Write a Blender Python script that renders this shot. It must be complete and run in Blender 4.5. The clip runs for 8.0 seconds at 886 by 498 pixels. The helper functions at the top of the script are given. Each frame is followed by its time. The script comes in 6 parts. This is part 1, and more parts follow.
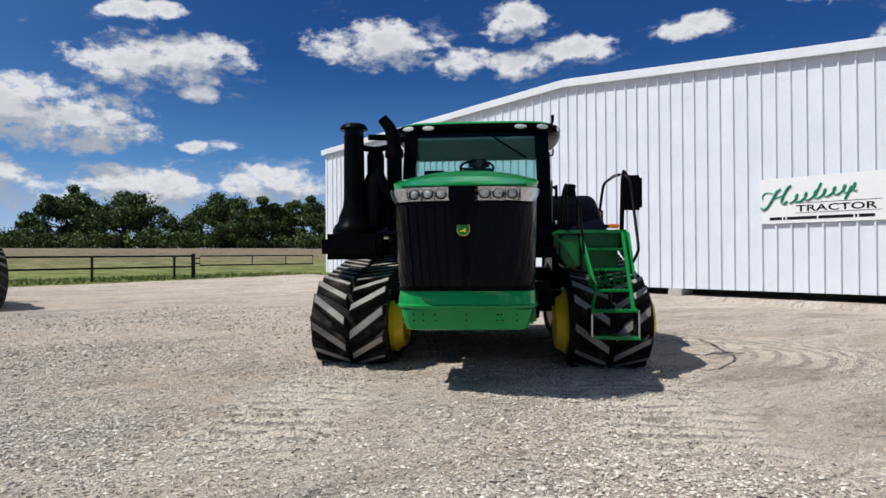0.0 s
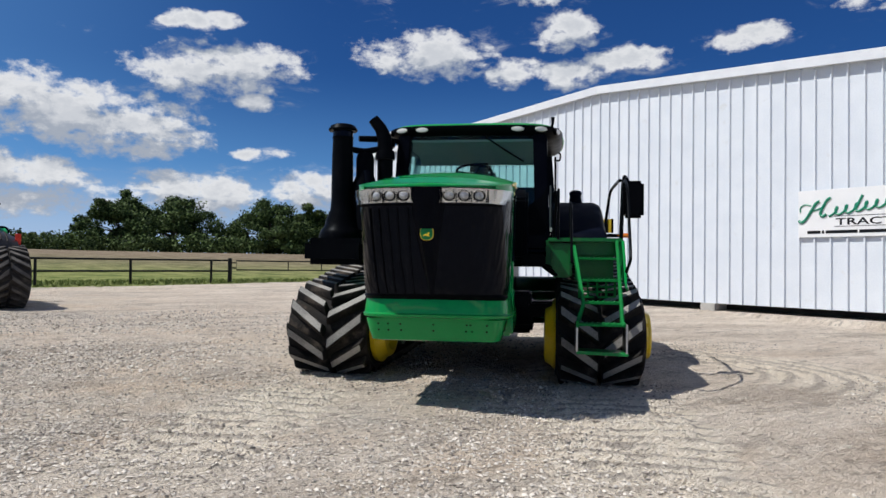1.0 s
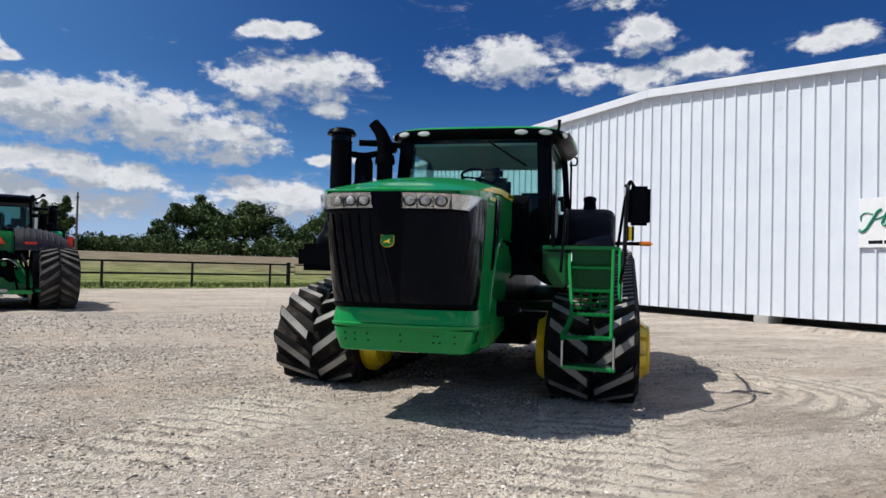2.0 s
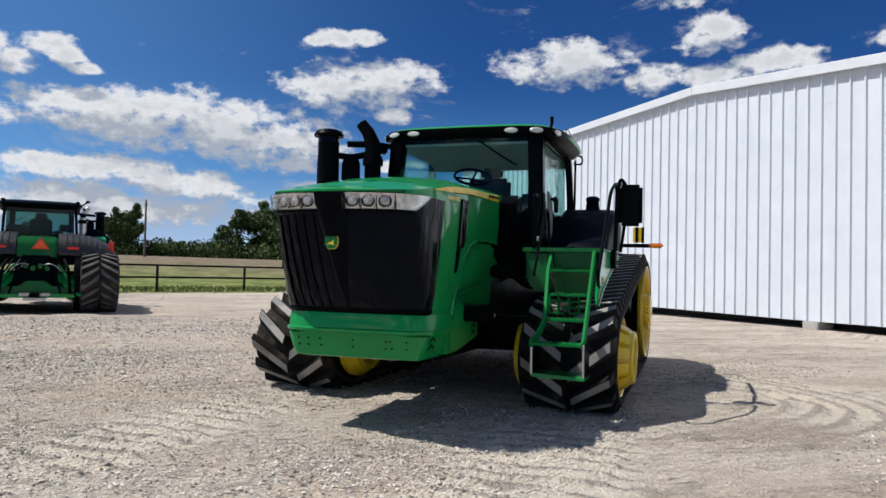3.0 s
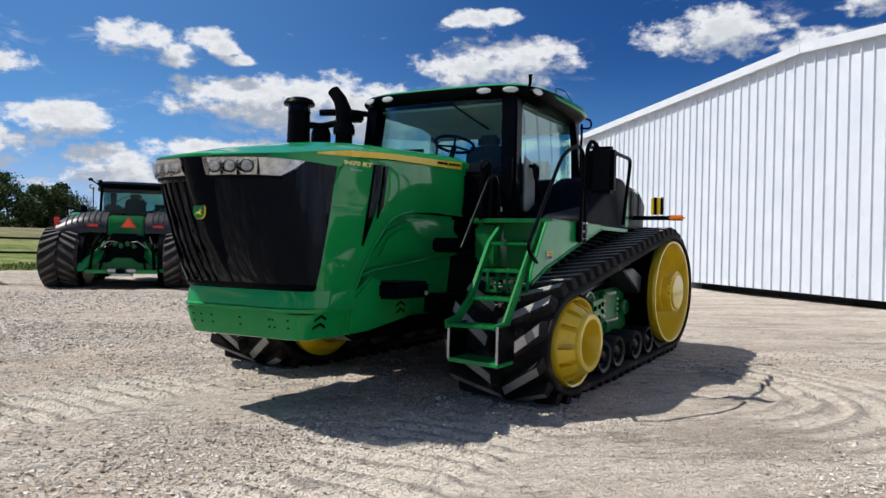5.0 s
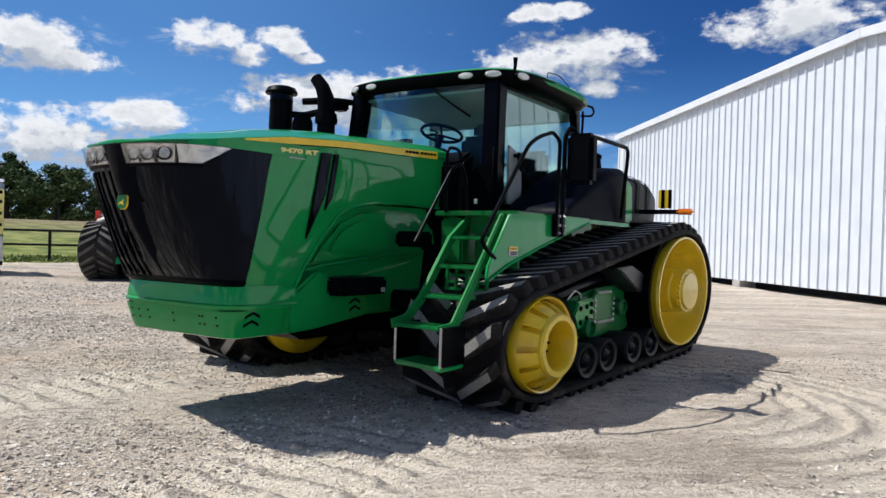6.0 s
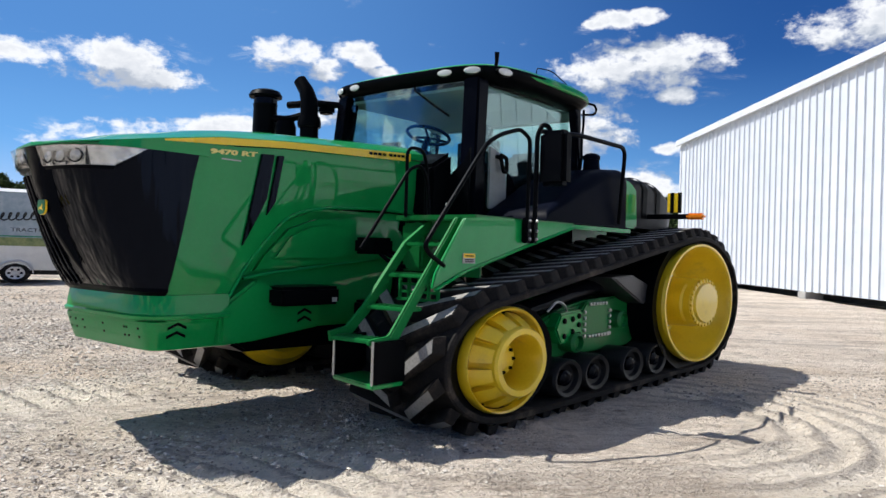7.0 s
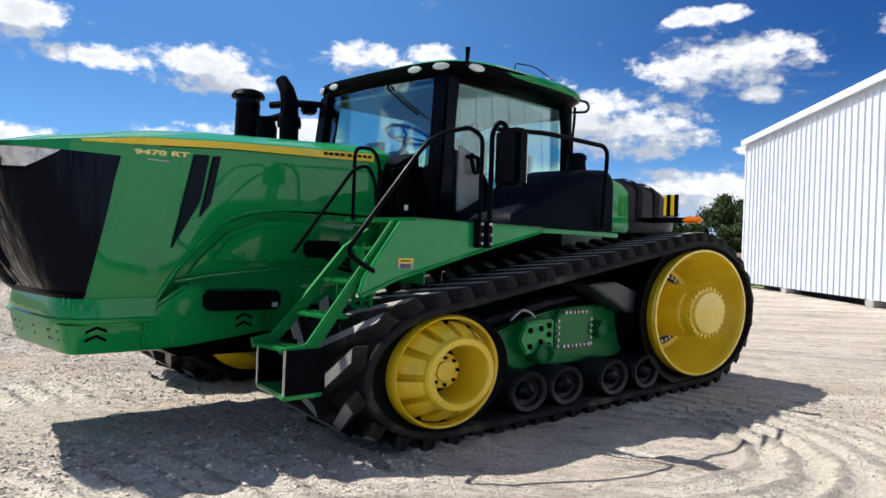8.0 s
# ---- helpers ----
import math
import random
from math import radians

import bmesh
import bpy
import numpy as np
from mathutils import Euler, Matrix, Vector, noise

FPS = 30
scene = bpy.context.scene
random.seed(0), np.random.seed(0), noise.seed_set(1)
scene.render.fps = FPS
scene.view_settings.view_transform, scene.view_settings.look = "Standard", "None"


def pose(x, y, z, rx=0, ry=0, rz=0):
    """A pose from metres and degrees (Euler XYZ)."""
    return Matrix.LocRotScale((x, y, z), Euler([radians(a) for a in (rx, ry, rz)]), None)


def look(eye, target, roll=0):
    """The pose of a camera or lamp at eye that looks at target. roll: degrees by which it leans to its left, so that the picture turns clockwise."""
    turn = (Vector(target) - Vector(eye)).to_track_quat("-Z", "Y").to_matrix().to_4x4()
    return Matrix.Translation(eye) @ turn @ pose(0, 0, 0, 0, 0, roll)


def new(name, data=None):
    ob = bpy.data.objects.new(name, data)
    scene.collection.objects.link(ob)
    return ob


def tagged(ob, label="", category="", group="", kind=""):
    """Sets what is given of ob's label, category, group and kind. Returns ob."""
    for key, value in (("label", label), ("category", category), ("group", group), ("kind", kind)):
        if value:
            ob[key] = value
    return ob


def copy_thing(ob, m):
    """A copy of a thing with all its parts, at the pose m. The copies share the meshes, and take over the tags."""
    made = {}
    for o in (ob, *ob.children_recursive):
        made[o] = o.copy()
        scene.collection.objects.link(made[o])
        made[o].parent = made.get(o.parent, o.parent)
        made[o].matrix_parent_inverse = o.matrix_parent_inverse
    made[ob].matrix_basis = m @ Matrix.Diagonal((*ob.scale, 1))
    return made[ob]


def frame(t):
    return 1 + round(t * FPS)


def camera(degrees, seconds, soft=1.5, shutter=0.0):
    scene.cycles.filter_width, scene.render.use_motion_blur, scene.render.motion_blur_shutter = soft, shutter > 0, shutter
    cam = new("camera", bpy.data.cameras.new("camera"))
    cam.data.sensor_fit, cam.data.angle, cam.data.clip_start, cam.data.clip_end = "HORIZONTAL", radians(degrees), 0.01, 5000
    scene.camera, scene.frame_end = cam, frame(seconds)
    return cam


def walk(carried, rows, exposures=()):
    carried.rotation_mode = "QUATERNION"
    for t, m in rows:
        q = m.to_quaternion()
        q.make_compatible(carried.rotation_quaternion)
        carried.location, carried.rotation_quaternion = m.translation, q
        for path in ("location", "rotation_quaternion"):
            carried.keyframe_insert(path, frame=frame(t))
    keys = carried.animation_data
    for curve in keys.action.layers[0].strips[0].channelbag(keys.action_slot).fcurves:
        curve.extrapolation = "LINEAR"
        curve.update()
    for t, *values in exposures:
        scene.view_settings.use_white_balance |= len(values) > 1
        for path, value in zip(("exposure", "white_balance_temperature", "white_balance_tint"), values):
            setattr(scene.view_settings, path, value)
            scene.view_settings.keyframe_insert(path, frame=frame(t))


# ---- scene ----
cam = camera(61.1, 8.0)
PATH = [
    (0, (1.137, 0.245, 1.17), (2.299, 1.873, 1.184), -0.4),
    (0.5, (1.51, 0.177, 1.154), (2.628, 1.836, 1.184), 0.2),
    (1, (1.876, 0.2, 1.144), (2.934, 1.898, 1.183), 0.7),
    (1.5, (2.259, 0.175, 1.158), (3.242, 1.917, 1.202), 1.2),
    (2, (2.674, 0.026, 1.172), (3.568, 1.815, 1.224), 1.4),
    (2.2, (2.821, 0.002, 1.175), (3.681, 1.807, 1.23), 1.4),
    (3.3, (3.783, -0.13, 1.183), (4.471, 1.748, 1.237), 1.1),
    (3.5, (3.954, -0.138, 1.187), (4.606, 1.752, 1.234), 0.9),
    (4, (4.35, -0.088, 1.177), (4.909, 1.832, 1.205), 0.9),
    (4.5, (4.798, -0.058, 1.182), (5.27, 1.885, 1.191), 1.2),
    (4.7, (5.006, -0.072, 1.165), (5.443, 1.879, 1.168), 1.2),
    (5.8, (5.964, 0.184, 1.166), (6.219, 2.168, 1.152), 1.8),
    (6, (6.137, 0.219, 1.173), (6.354, 2.207, 1.155), 1.7),
    (6.5, (6.592, 0.356, 1.175), (6.717, 2.352, 1.168), 1.5),
    (7, (6.982, 0.562, 1.171), (7.004, 2.562, 1.175), 1.6),
    (7.5, (7.397, 0.711, 1.191), (7.318, 2.71, 1.196), 1.9),
    (8, (7.833, 0.851, 1.218), (7.66, 2.843, 1.22), 2.1),
]
walk(cam, [(t, look(eye, target, roll)) for t, eye, target, roll in PATH],
     exposures=[(0.0, -0.09), (2.0, -0.05), (4.5, 0.03), (6.0, 0.17), (8.0, 0.40)])

# ---- light ----
SUN = Vector((-0.616, 0.230, 1.0)).normalized()
sun = new("sun", bpy.data.lights.new("sun", "SUN"))
sun.data.energy, sun.data.angle, sun.data.color = 4.9, radians(0.53), (1.0, 0.96, 0.895)
sun.matrix_world = look(SUN * 50, (0, 0, 0))

world = bpy.data.worlds.new("sky")
scene.world = world
world.use_nodes = True


class Nodes:
    """Short way to wire a node tree."""

    def __init__(self, tree):
        self.tree = tree

    def add(self, kind, inputs=None, **props):
        node = self.tree.nodes.new(kind)
        if "operation" in props:
            node.operation = props["operation"]
        if "data_type" in props:
            node.data_type, node.blend_type = props["data_type"], props["blend_type"]
        if "interpolation_type" in props:
            node.interpolation_type = props["interpolation_type"]
        if "sky_type" in props:
            node.sky_type, node.sun_disc = props["sky_type"], props["sun_disc"]
        for key, value in (inputs or {}).items():
            self.put(node.inputs[key], value)
        return node

    def put(self, socket, value):
        if isinstance(value, bpy.types.NodeSocket):
            self.tree.links.new(value, socket)
        else:
            socket.default_value = value

    def math(self, op, a, b=0.0, c=0.0):
        return self.add("ShaderNodeMath", {0: a, 1: b, 2: c}, operation=op).outputs[0]

    def vec(self, op, a, b=(0, 0, 0)):
        node = self.add("ShaderNodeVectorMath", {0: a, 1: b}, operation=op)
        return node.outputs["Value"] if op == "DOT_PRODUCT" else node.outputs[0]

    def noise(self, vector, scale, detail=4.0, rough=0.55, distort=0.0):
        return self.add("ShaderNodeTexNoise", {"Vector": vector, "Scale": scale, "Detail": detail, "Roughness": rough, "Distortion": distort}).outputs[0]

    def span(self, value, a, b, c=0.0, d=1.0, smooth=True):
        return self.add("ShaderNodeMapRange", {"Value": value, "From Min": a, "From Max": b, "To Min": c, "To Max": d},
                        interpolation_type="SMOOTHSTEP" if smooth else "LINEAR").outputs[0]

    def mix(self, factor, a, b, blend="MIX"):
        node = self.add("ShaderNodeMix", data_type="RGBA", blend_type=blend)
        for key, value in (("Factor_Float", factor), ("A_Color", a), ("B_Color", b)):
            self.put(next(s for s in node.inputs if s.identifier == key), value)
        return next(s for s in node.outputs if s.identifier == "Result_Color")


# cumulus clouds: azimuth, elevation, half width and half height in degrees
CLOUDS = [
    (59.3, 15.6, 4.8, 1.7), (57.6, 15.3, 3.0, 1.4), (74.7, 13.8, 6.0, 1.9), (76.5, 13.4, 3.6, 1.6), (86.5, 10.2, 8.0, 2.3), (81.0, 9.2, 5.5, 2.1), (91.5, 11.0, 5.0, 1.5),
    (48.8, 13.9, 2.8, 1.2), (44.2, 15.1, 3.2, 0.9), (48.9, 17.1, 2.6, 1.4), (37.2, 15.7, 2.0, 0.7), (35.0, 16.1, 1.8, 0.8), (74.7, 17.2, 1.6, 0.55), (76.8, 17.0, 1.7, 0.65), (78.4, 16.7, 0.9, 0.4), (53.0, 14.2, 2.0, 1.0),
    (101.4, 14.0, 2.7, 1.4), (98.6, 13.2, 1.6, 0.9), (96.7, 14.6, 1.9, 0.8), (95.3, 13.9, 1.3, 0.7), (94.4, 13.2, 1.2, 0.5), (112.8, 12.3, 4.3, 1.7), (110.6, 11.7, 3.0, 1.0), (121.0, 12.2, 3.2, 0.8), (125.0, 14.2, 3.2, 1.4),
    (76.4, 4.9, 5.6, 1.6), (67.6, 5.3, 4.2, 1.4), (92.4, 6.6, 5.4, 1.0), (96.6, 6.8, 3.0, 0.8), (103.4, 5.6, 2.6, 1.1), (88.6, 5.4, 4.6, 1.3),
    (112.2, 6.2, 5.3, 2.1), (106.3, 8.1, 3.6, 1.2), (98.4, 4.1, 9.0, 1.5), (125.4, 6.4, 3.0, 0.8), (72.4, 11.7, 1.4, 0.7), (70.8, 8.0, 1.0, 0.4), (72.8, 7.9, 1.2, 0.45),
    (88.8, 10.2, 10.4, 2.3), (93.0, 4.2, 12.0, 1.6), (96.5, 6.5, 3.8, 0.9), (88.6, 6.0, 5.0, 1.1), (101.4, 4.7, 6.0, 1.2), (104.9, 7.8, 2.4, 0.9), (52.3, 14.4, 2.0, 1.0),
]
w = Nodes(world.node_tree)
w.tree.nodes.clear()
sky = w.add("ShaderNodeTexSky", sky_type="NISHITA", sun_disc=False)
sky.sun_elevation = math.asin(SUN.z)
sky.sun_rotation = math.atan2(SUN.x, SUN.y)
sky.air_density, sky.dust_density, sky.ozone_density = 1.0, 0.0, 4.0
way = w.add("ShaderNodeTexCoord").outputs["Generated"]
xyz = w.add("ShaderNodeSeparateXYZ", {0: way}).outputs
azimuth = w.math("MULTIPLY", w.math("ARCTAN2", xyz[1], xyz[0]), 57.2958)
elevation = w.math("MULTIPLY", w.math("ARCSINE", xyz[2]), 57.2958)
place = w.add("ShaderNodeCombineXYZ", {0: azimuth, 1: elevation}).outputs[0]


def cloud_depth(spot):
    """How far inside a cloud a direction lies: above 0 is cloud."""
    body = -3.0
    for a, e, ha, he in CLOUDS:
        off = w.vec("MULTIPLY", w.vec("SUBTRACT", spot, (a, e, 0)), (1 / ha, 1 / he, 0))
        body = w.math("MAXIMUM", body, w.math("MULTIPLY_ADD", w.vec("DOT_PRODUCT", off, off), -1.3, 1.3))
    # the same broken cumulus added over the unseen sky, cover tuned for fill light
    rest = w.span(w.noise(w.vec("MULTIPLY", spot, (0.07, 0.16, 0)), 1.0, 2.0), 0.415, 0.615, -2.0, 1.0)
    body = w.math("MAXIMUM", body, w.math("ADD", rest, aside))
    puff = w.noise(w.vec("MULTIPLY", spot, (0.60, 1.0, 0)), 0.50, 9.0, 0.58)
    curl = w.noise(w.vec("MULTIPLY", spot, (0.70, 1.0, 0)), 1.5, 7.0, 0.60)
    rag = w.math("ADD", w.math("MULTIPLY", w.math("SUBTRACT", puff, 0.5), 5.6), w.math("MULTIPLY", w.math("SUBTRACT", curl, 0.5), 2.6))
    return w.math("ADD", body, rag)


sideways = w.vec("DOT_PRODUCT", way, (0.17, 0.985, 0.0))
aside = w.math("MAXIMUM", w.span(elevation, 17, 21, -3, 0), w.span(sideways, 0.70, 0.60, -3, 0))
here = cloud_depth(place)
above = cloud_depth(w.vec("ADD", place, (0.5, 1.7, 0)))
wisp = w.math("MULTIPLY", w.span(w.noise(w.vec("MULTIPLY", place, (0.30, 0.85, 0)), 0.55, 9.0, 0.66, 0.8), 0.52, 0.74), w.span(here, -1.9, -0.1, 0.0, 0.55))
cover = w.math("MAXIMUM", w.span(here, -0.35, 1.05), wisp)
lit = w.span(w.math("SUBTRACT", above, here), 0.35, -1.5)
bright = w.math("MULTIPLY", lit, w.span(here, 2.2, 0.2, 0.50, 1.0))
cloud = w.mix(bright, (3.7, 4.15, 4.95, 1), (8.3, 8.4, 8.6, 1))
haze = w.math("ADD", w.span(elevation, 0.0, 15.0, 0.72, 0.0), w.span(azimuth, 64.0, 108.0, 0.0, 0.40))
deep = w.mix(1.0, sky.outputs[0], (0.112, 0.285, 0.565, 1), "MULTIPLY")
blue = w.mix(haze, deep, (1.55, 3.85, 7.5, 1))
blue = w.mix(w.span(elevation, 7.5, 0.5, 0.0, 0.62), blue, (5.1, 6.0, 7.3, 1))
mixed = w.mix(cover, blue, cloud)
ground_light = w.span(elevation, -2.0, 0.0)
mixed = w.mix(ground_light, (2.6, 2.4, 2.1, 1), mixed)
back = w.add("ShaderNodeBackground", {"Color": mixed, "Strength": 0.104})
w.tree.links.new(back.outputs[0], w.add("ShaderNodeOutputWorld").inputs[0])

# ---- materials ----
def material(name, a, b, rough=0.5, metal=0.0, scale=6.0, fine=60.0, bump=0.0, coat=0.0, dirt=None, amount=0.0, spread=0.15, dirt_scale=2.2, spec=0.5, tint=(1, 1, 1), wave=0.0):
    """A surface that varies between two colours at two scales, with relief and worn or dirty patches."""
    m = bpy.data.materials.new(name)
    m.use_nodes = True
    n = Nodes(m.node_tree)
    shader = n.tree.nodes["Principled BSDF"]
    at = n.add("ShaderNodeTexCoord").outputs["Object"]
    large = n.noise(at, scale, 4.0)
    small = n.noise(at, fine, 3.0, 0.6)
    both = n.math("ADD", n.math("MULTIPLY", large, 0.6), n.math("MULTIPLY", small, 0.4))
    colour = n.mix(n.span(both, 0.35, 0.65), (*a, 1), (*b, 1))
    gloss = n.span(large, 0.3, 0.7, rough * (1 - spread), min(1.0, rough * (1 + spread)))
    if dirt:
        spots = n.span(n.noise(at, dirt_scale, 7.0, 0.66), 0.60 - amount * 0.2, 0.80 - amount * 0.2)
        colour = n.mix(n.math("MULTIPLY", spots, min(1.0, 0.4 + amount)), colour, (*dirt, 1))
        gloss = n.math("ADD", gloss, n.math("MULTIPLY", spots, 0.3))
    n.put(shader.inputs["Base Color"], colour)
    n.put(shader.inputs["Roughness"], gloss)
    shader.inputs["Metallic"].default_value = metal
    shader.inputs["Specular IOR Level"].default_value = spec
    shader.inputs["Specular Tint"].default_value = (*tint, 1)
    shader.inputs["Coat Weight"].default_value = coat
    shader.inputs["Coat Roughness"].default_value = 0.04
    if wave:
        # long upright ripples, as in pressed or moulded sheet
        ripple = n.noise(n.vec("MULTIPLY", at, (9.0, 9.0, 0.9)), 1.0, 2.0, 0.5)
        relief = n.add("ShaderNodeBump", {"Height": ripple, "Strength": 1.0, "Distance": wave})
        n.put(shader.inputs["Normal"], relief.outputs[0])
    elif bump:
        relief = n.add("ShaderNodeBump", {"Height": both, "Strength": 0.6, "Distance": bump})
        n.put(shader.inputs["Normal"], relief.outputs[0])
    return m


def glass(name, tint, rough=0.02, clear=0.8):
    """A thin tinted pane: mostly clear, with a glossy sheen."""
    m = bpy.data.materials.new(name)
    m.use_nodes = True
    n = Nodes(m.node_tree)
    n.tree.nodes.remove(n.tree.nodes["Principled BSDF"])
    clear_part = n.add("ShaderNodeBsdfTransparent", {"Color": (*tint, 1)})
    gloss = n.add("ShaderNodeBsdfGlossy", {"Color": (1, 1, 1, 1), "Roughness": rough})
    fresnel = n.add("ShaderNodeFresnel", {"IOR": 1.5})
    share = n.math("ADD", n.math("MULTIPLY", fresnel.outputs[0], 0.38), 1 - clear - 0.1)
    mixed = n.add("ShaderNodeMixShader", {0: share, 1: clear_part.outputs[0], 2: gloss.outputs[0]})
    n.tree.links.new(mixed.outputs[0], n.tree.nodes["Material Output"].inputs[0])
    return m


GREEN = material("green paint", (0.004, 0.258, 0.056), (0.007, 0.280, 0.064), 0.34, 0.0, 3.0, 40.0, 0.0, 0.66, (0.05, 0.16, 0.07), 0.03, spec=0.05, tint=(0.5, 1.0, 0.75))
# darker copy of the green, with the shade on recessed parts in its colour
GREEN_DARK = material("darkened green paint", (0.004, 0.135, 0.030), (0.008, 0.165, 0.040), 0.36, 0.0, 5.0, 60.0, 0.0008, 0.12, (0.10, 0.11, 0.075), 0.2, spec=0.2)
# ladder green, darkened for the shade it stands in
GREEN_STEP_SHADED = material("shaded green step paint", (0.005, 0.175, 0.040), (0.009, 0.210, 0.050), 0.55, 0.0, 5.0, 60.0, 0.0006, 0.0, (0.10, 0.12, 0.075), 0.12, spec=0.10)
YELLOW = material("yellow paint", (0.76, 0.52, 0.012), (0.83, 0.59, 0.020), 0.34, 0.0, 4.0, 50.0, 0.0, 0.35, (0.34, 0.24, 0.08), 0.24)
LETTER = material("pale yellow letter film", (0.82, 0.74, 0.22), (0.88, 0.80, 0.28), 0.35, 0.0, 20.0, 90.0)
YELLOW_STRIPE = material("yellow stripe film", (0.84, 0.56, 0.015), (0.88, 0.62, 0.02), 0.3, 0.0, 4.0, 50.0)
BLACK = material("black plastic", (0.0018, 0.0021, 0.0030), (0.003, 0.0034, 0.0045), 0.36, 0.0, 6.0, 120.0, 0.0005, 0.0, (0.012, 0.012, 0.013), 0.04, spec=0.032, tint=(0.7, 0.85, 1.0))
BLACK_GLOSS = material("black painted metal", (0.0016, 0.002, 0.004), (0.0028, 0.0033, 0.006), 0.20, 0.0, 5.0, 80.0, 0.0, 0.0, (0.012, 0.013, 0.015), 0.04, spec=0.05, tint=(0.65, 0.82, 1.0))
MESH = material("black grille mesh", (0.0010, 0.0012, 0.0022), (0.002, 0.0023, 0.0036), 0.11, 0.0, 3.0, 300.0, 0.0006, 0.0, (0.006, 0.006, 0.008), 0.08, spec=0.14, tint=(0.50, 0.64, 1.0), wave=0.030)
TANK = material("dark blue-black moulded tank", (0.0022, 0.0036, 0.0085), (0.0036, 0.0052, 0.0120), 0.42, 0.0, 5.0, 90.0, 0.0006, 0.0, spec=0.015)
RUBBER = material("track rubber", (0.009, 0.009, 0.010), (0.024, 0.022, 0.020), 0.8, 0.0, 5.0, 70.0, 0.003, 0.0, (0.115, 0.094, 0.076), 0.42, 0.15, 3.0, spec=0.12)
LUG = material("dusty lug rubber", (0.16, 0.156, 0.15), (0.34, 0.33, 0.31), 0.60, 0.0, 4.0, 60.0, 0.003, 0.0, (0.40, 0.375, 0.34), 0.30, 0.15, 1.6, spec=0.2)
ROLLER = material("dusty roller rubber", (0.007, 0.0075, 0.008), (0.016, 0.016, 0.016), 0.5, 0.0, 7.0, 70.0, 0.002, 0.0, (0.05, 0.046, 0.040), 0.12, spec=0.2)
STEEL = material("worn bare steel", (0.42, 0.42, 0.42), (0.60, 0.60, 0.58), 0.35, 0.9, 8.0, 90.0, 0.0006)
CHROME = material("lamp reflector", (0.50, 0.52, 0.54), (0.86, 0.87, 0.88), 0.16, 0.75, 26.0, 90.0, 0.012, spec=0.8)
LAMP_DARK = material("lamp dark ring", (0.008, 0.008, 0.010), (0.016, 0.016, 0.018), 0.2, 0.1, spec=0.2)
LAMP_GLASS = material("grey projector glass", (0.34, 0.35, 0.36), (0.62, 0.63, 0.64), 0.08, 0.4, 30.0, 90.0, 0.002, 0.6)
LENS = material("white lamp lens", (0.62, 0.63, 0.62), (0.78, 0.79, 0.78), 0.14, 0.0, 20.0, 90.0, 0.002, 0.5)
AMBER = material("amber lens", (0.80, 0.22, 0.010), (0.90, 0.28, 0.02), 0.25, 0.0, 20.0, 90.0)
RED = material("red reflector", (0.70, 0.030, 0.012), (0.80, 0.045, 0.018), 0.3, 0.0, 20.0, 90.0)
ORANGE = material("orange reflector film", (0.90, 0.10, 0.015), (0.95, 0.14, 0.025), 0.4, 0.0, 20.0, 90.0)
FENDER = material("grey-black moulded fender", (0.0065, 0.0072, 0.0085), (0.011, 0.0118, 0.0135), 0.42, 0.0, 6.0, 90.0, 0.0006, spec=0.12)
# lighter copy of the fender plastic; sunlit sheen is put into the colour
FENDER_GREY = material("fender plastic with sun sheen in its grey", (0.020, 0.020, 0.023), (0.036, 0.036, 0.040), 0.40, 0.0, 6.0, 90.0, 0.0006, spec=0.4)
RUBBER_GREY = material("dust-grey rubber", (0.030, 0.028, 0.027), (0.060, 0.056, 0.052), 0.8, 0.0, 5.0, 70.0, 0.003, 0.0, (0.12, 0.108, 0.095), 0.3, spec=0.12)
LUG_GREY = material("dust-grey lug rubber", (0.060, 0.057, 0.055), (0.13, 0.122, 0.115), 0.7, 0.0, 4.0, 60.0, 0.003, 0.0, (0.22, 0.20, 0.18), 0.25, spec=0.15)
DUST = material("pale packed dust", (0.40, 0.345, 0.28), (0.58, 0.51, 0.42), 0.95, 0.0, 5.0, 45.0, 0.03, spec=0.1)
LEATHER = material("dark seat fabric", (0.025, 0.026, 0.028), (0.045, 0.046, 0.048), 0.75, 0.0, 8.0, 150.0, 0.001)
GREY = material("grey cab trim", (0.22, 0.23, 0.23), (0.30, 0.31, 0.31), 0.6, 0.0, 6.0, 100.0, 0.0006)
LINER = material("pale headliner cloth", (0.52, 0.52, 0.50), (0.60, 0.60, 0.575), 0.8, 0.0, 6.0, 120.0, 0.0006, spec=0.1)
PALE = material("pale door lining", (0.34, 0.36, 0.36), (0.42, 0.44, 0.44), 0.5, 0.0, 6.0, 100.0, 0.0006)
WHITE_STEEL = material("white ribbed steel sheet", (0.65, 0.70, 0.765), (0.72, 0.765, 0.82), 0.42, 0.0, 1.2, 30.0, 0.0, 0.0, (0.52, 0.50, 0.46), 0.08)
WHITE_TRIM = material("white trim sheet", (0.68, 0.71, 0.75), (0.75, 0.775, 0.81), 0.40, 0.0, 2.0, 40.0, 0.0)
CONCRETE = material("pale concrete", (0.36, 0.35, 0.33), (0.46, 0.45, 0.42), 0.9, 0.0, 3.0, 60.0, 0.004, 0.0, (0.22, 0.20, 0.17), 0.3)
SHADED_SOIL = material("shaded crawl space soil", (0.06, 0.055, 0.05), (0.10, 0.09, 0.08), 0.95, 0.0, 3.0, 60.0, 0.004)
SIGN_WHITE = material("white sign board", (0.78, 0.79, 0.80), (0.82, 0.83, 0.84), 0.35, 0.0, 2.0, 40.0)
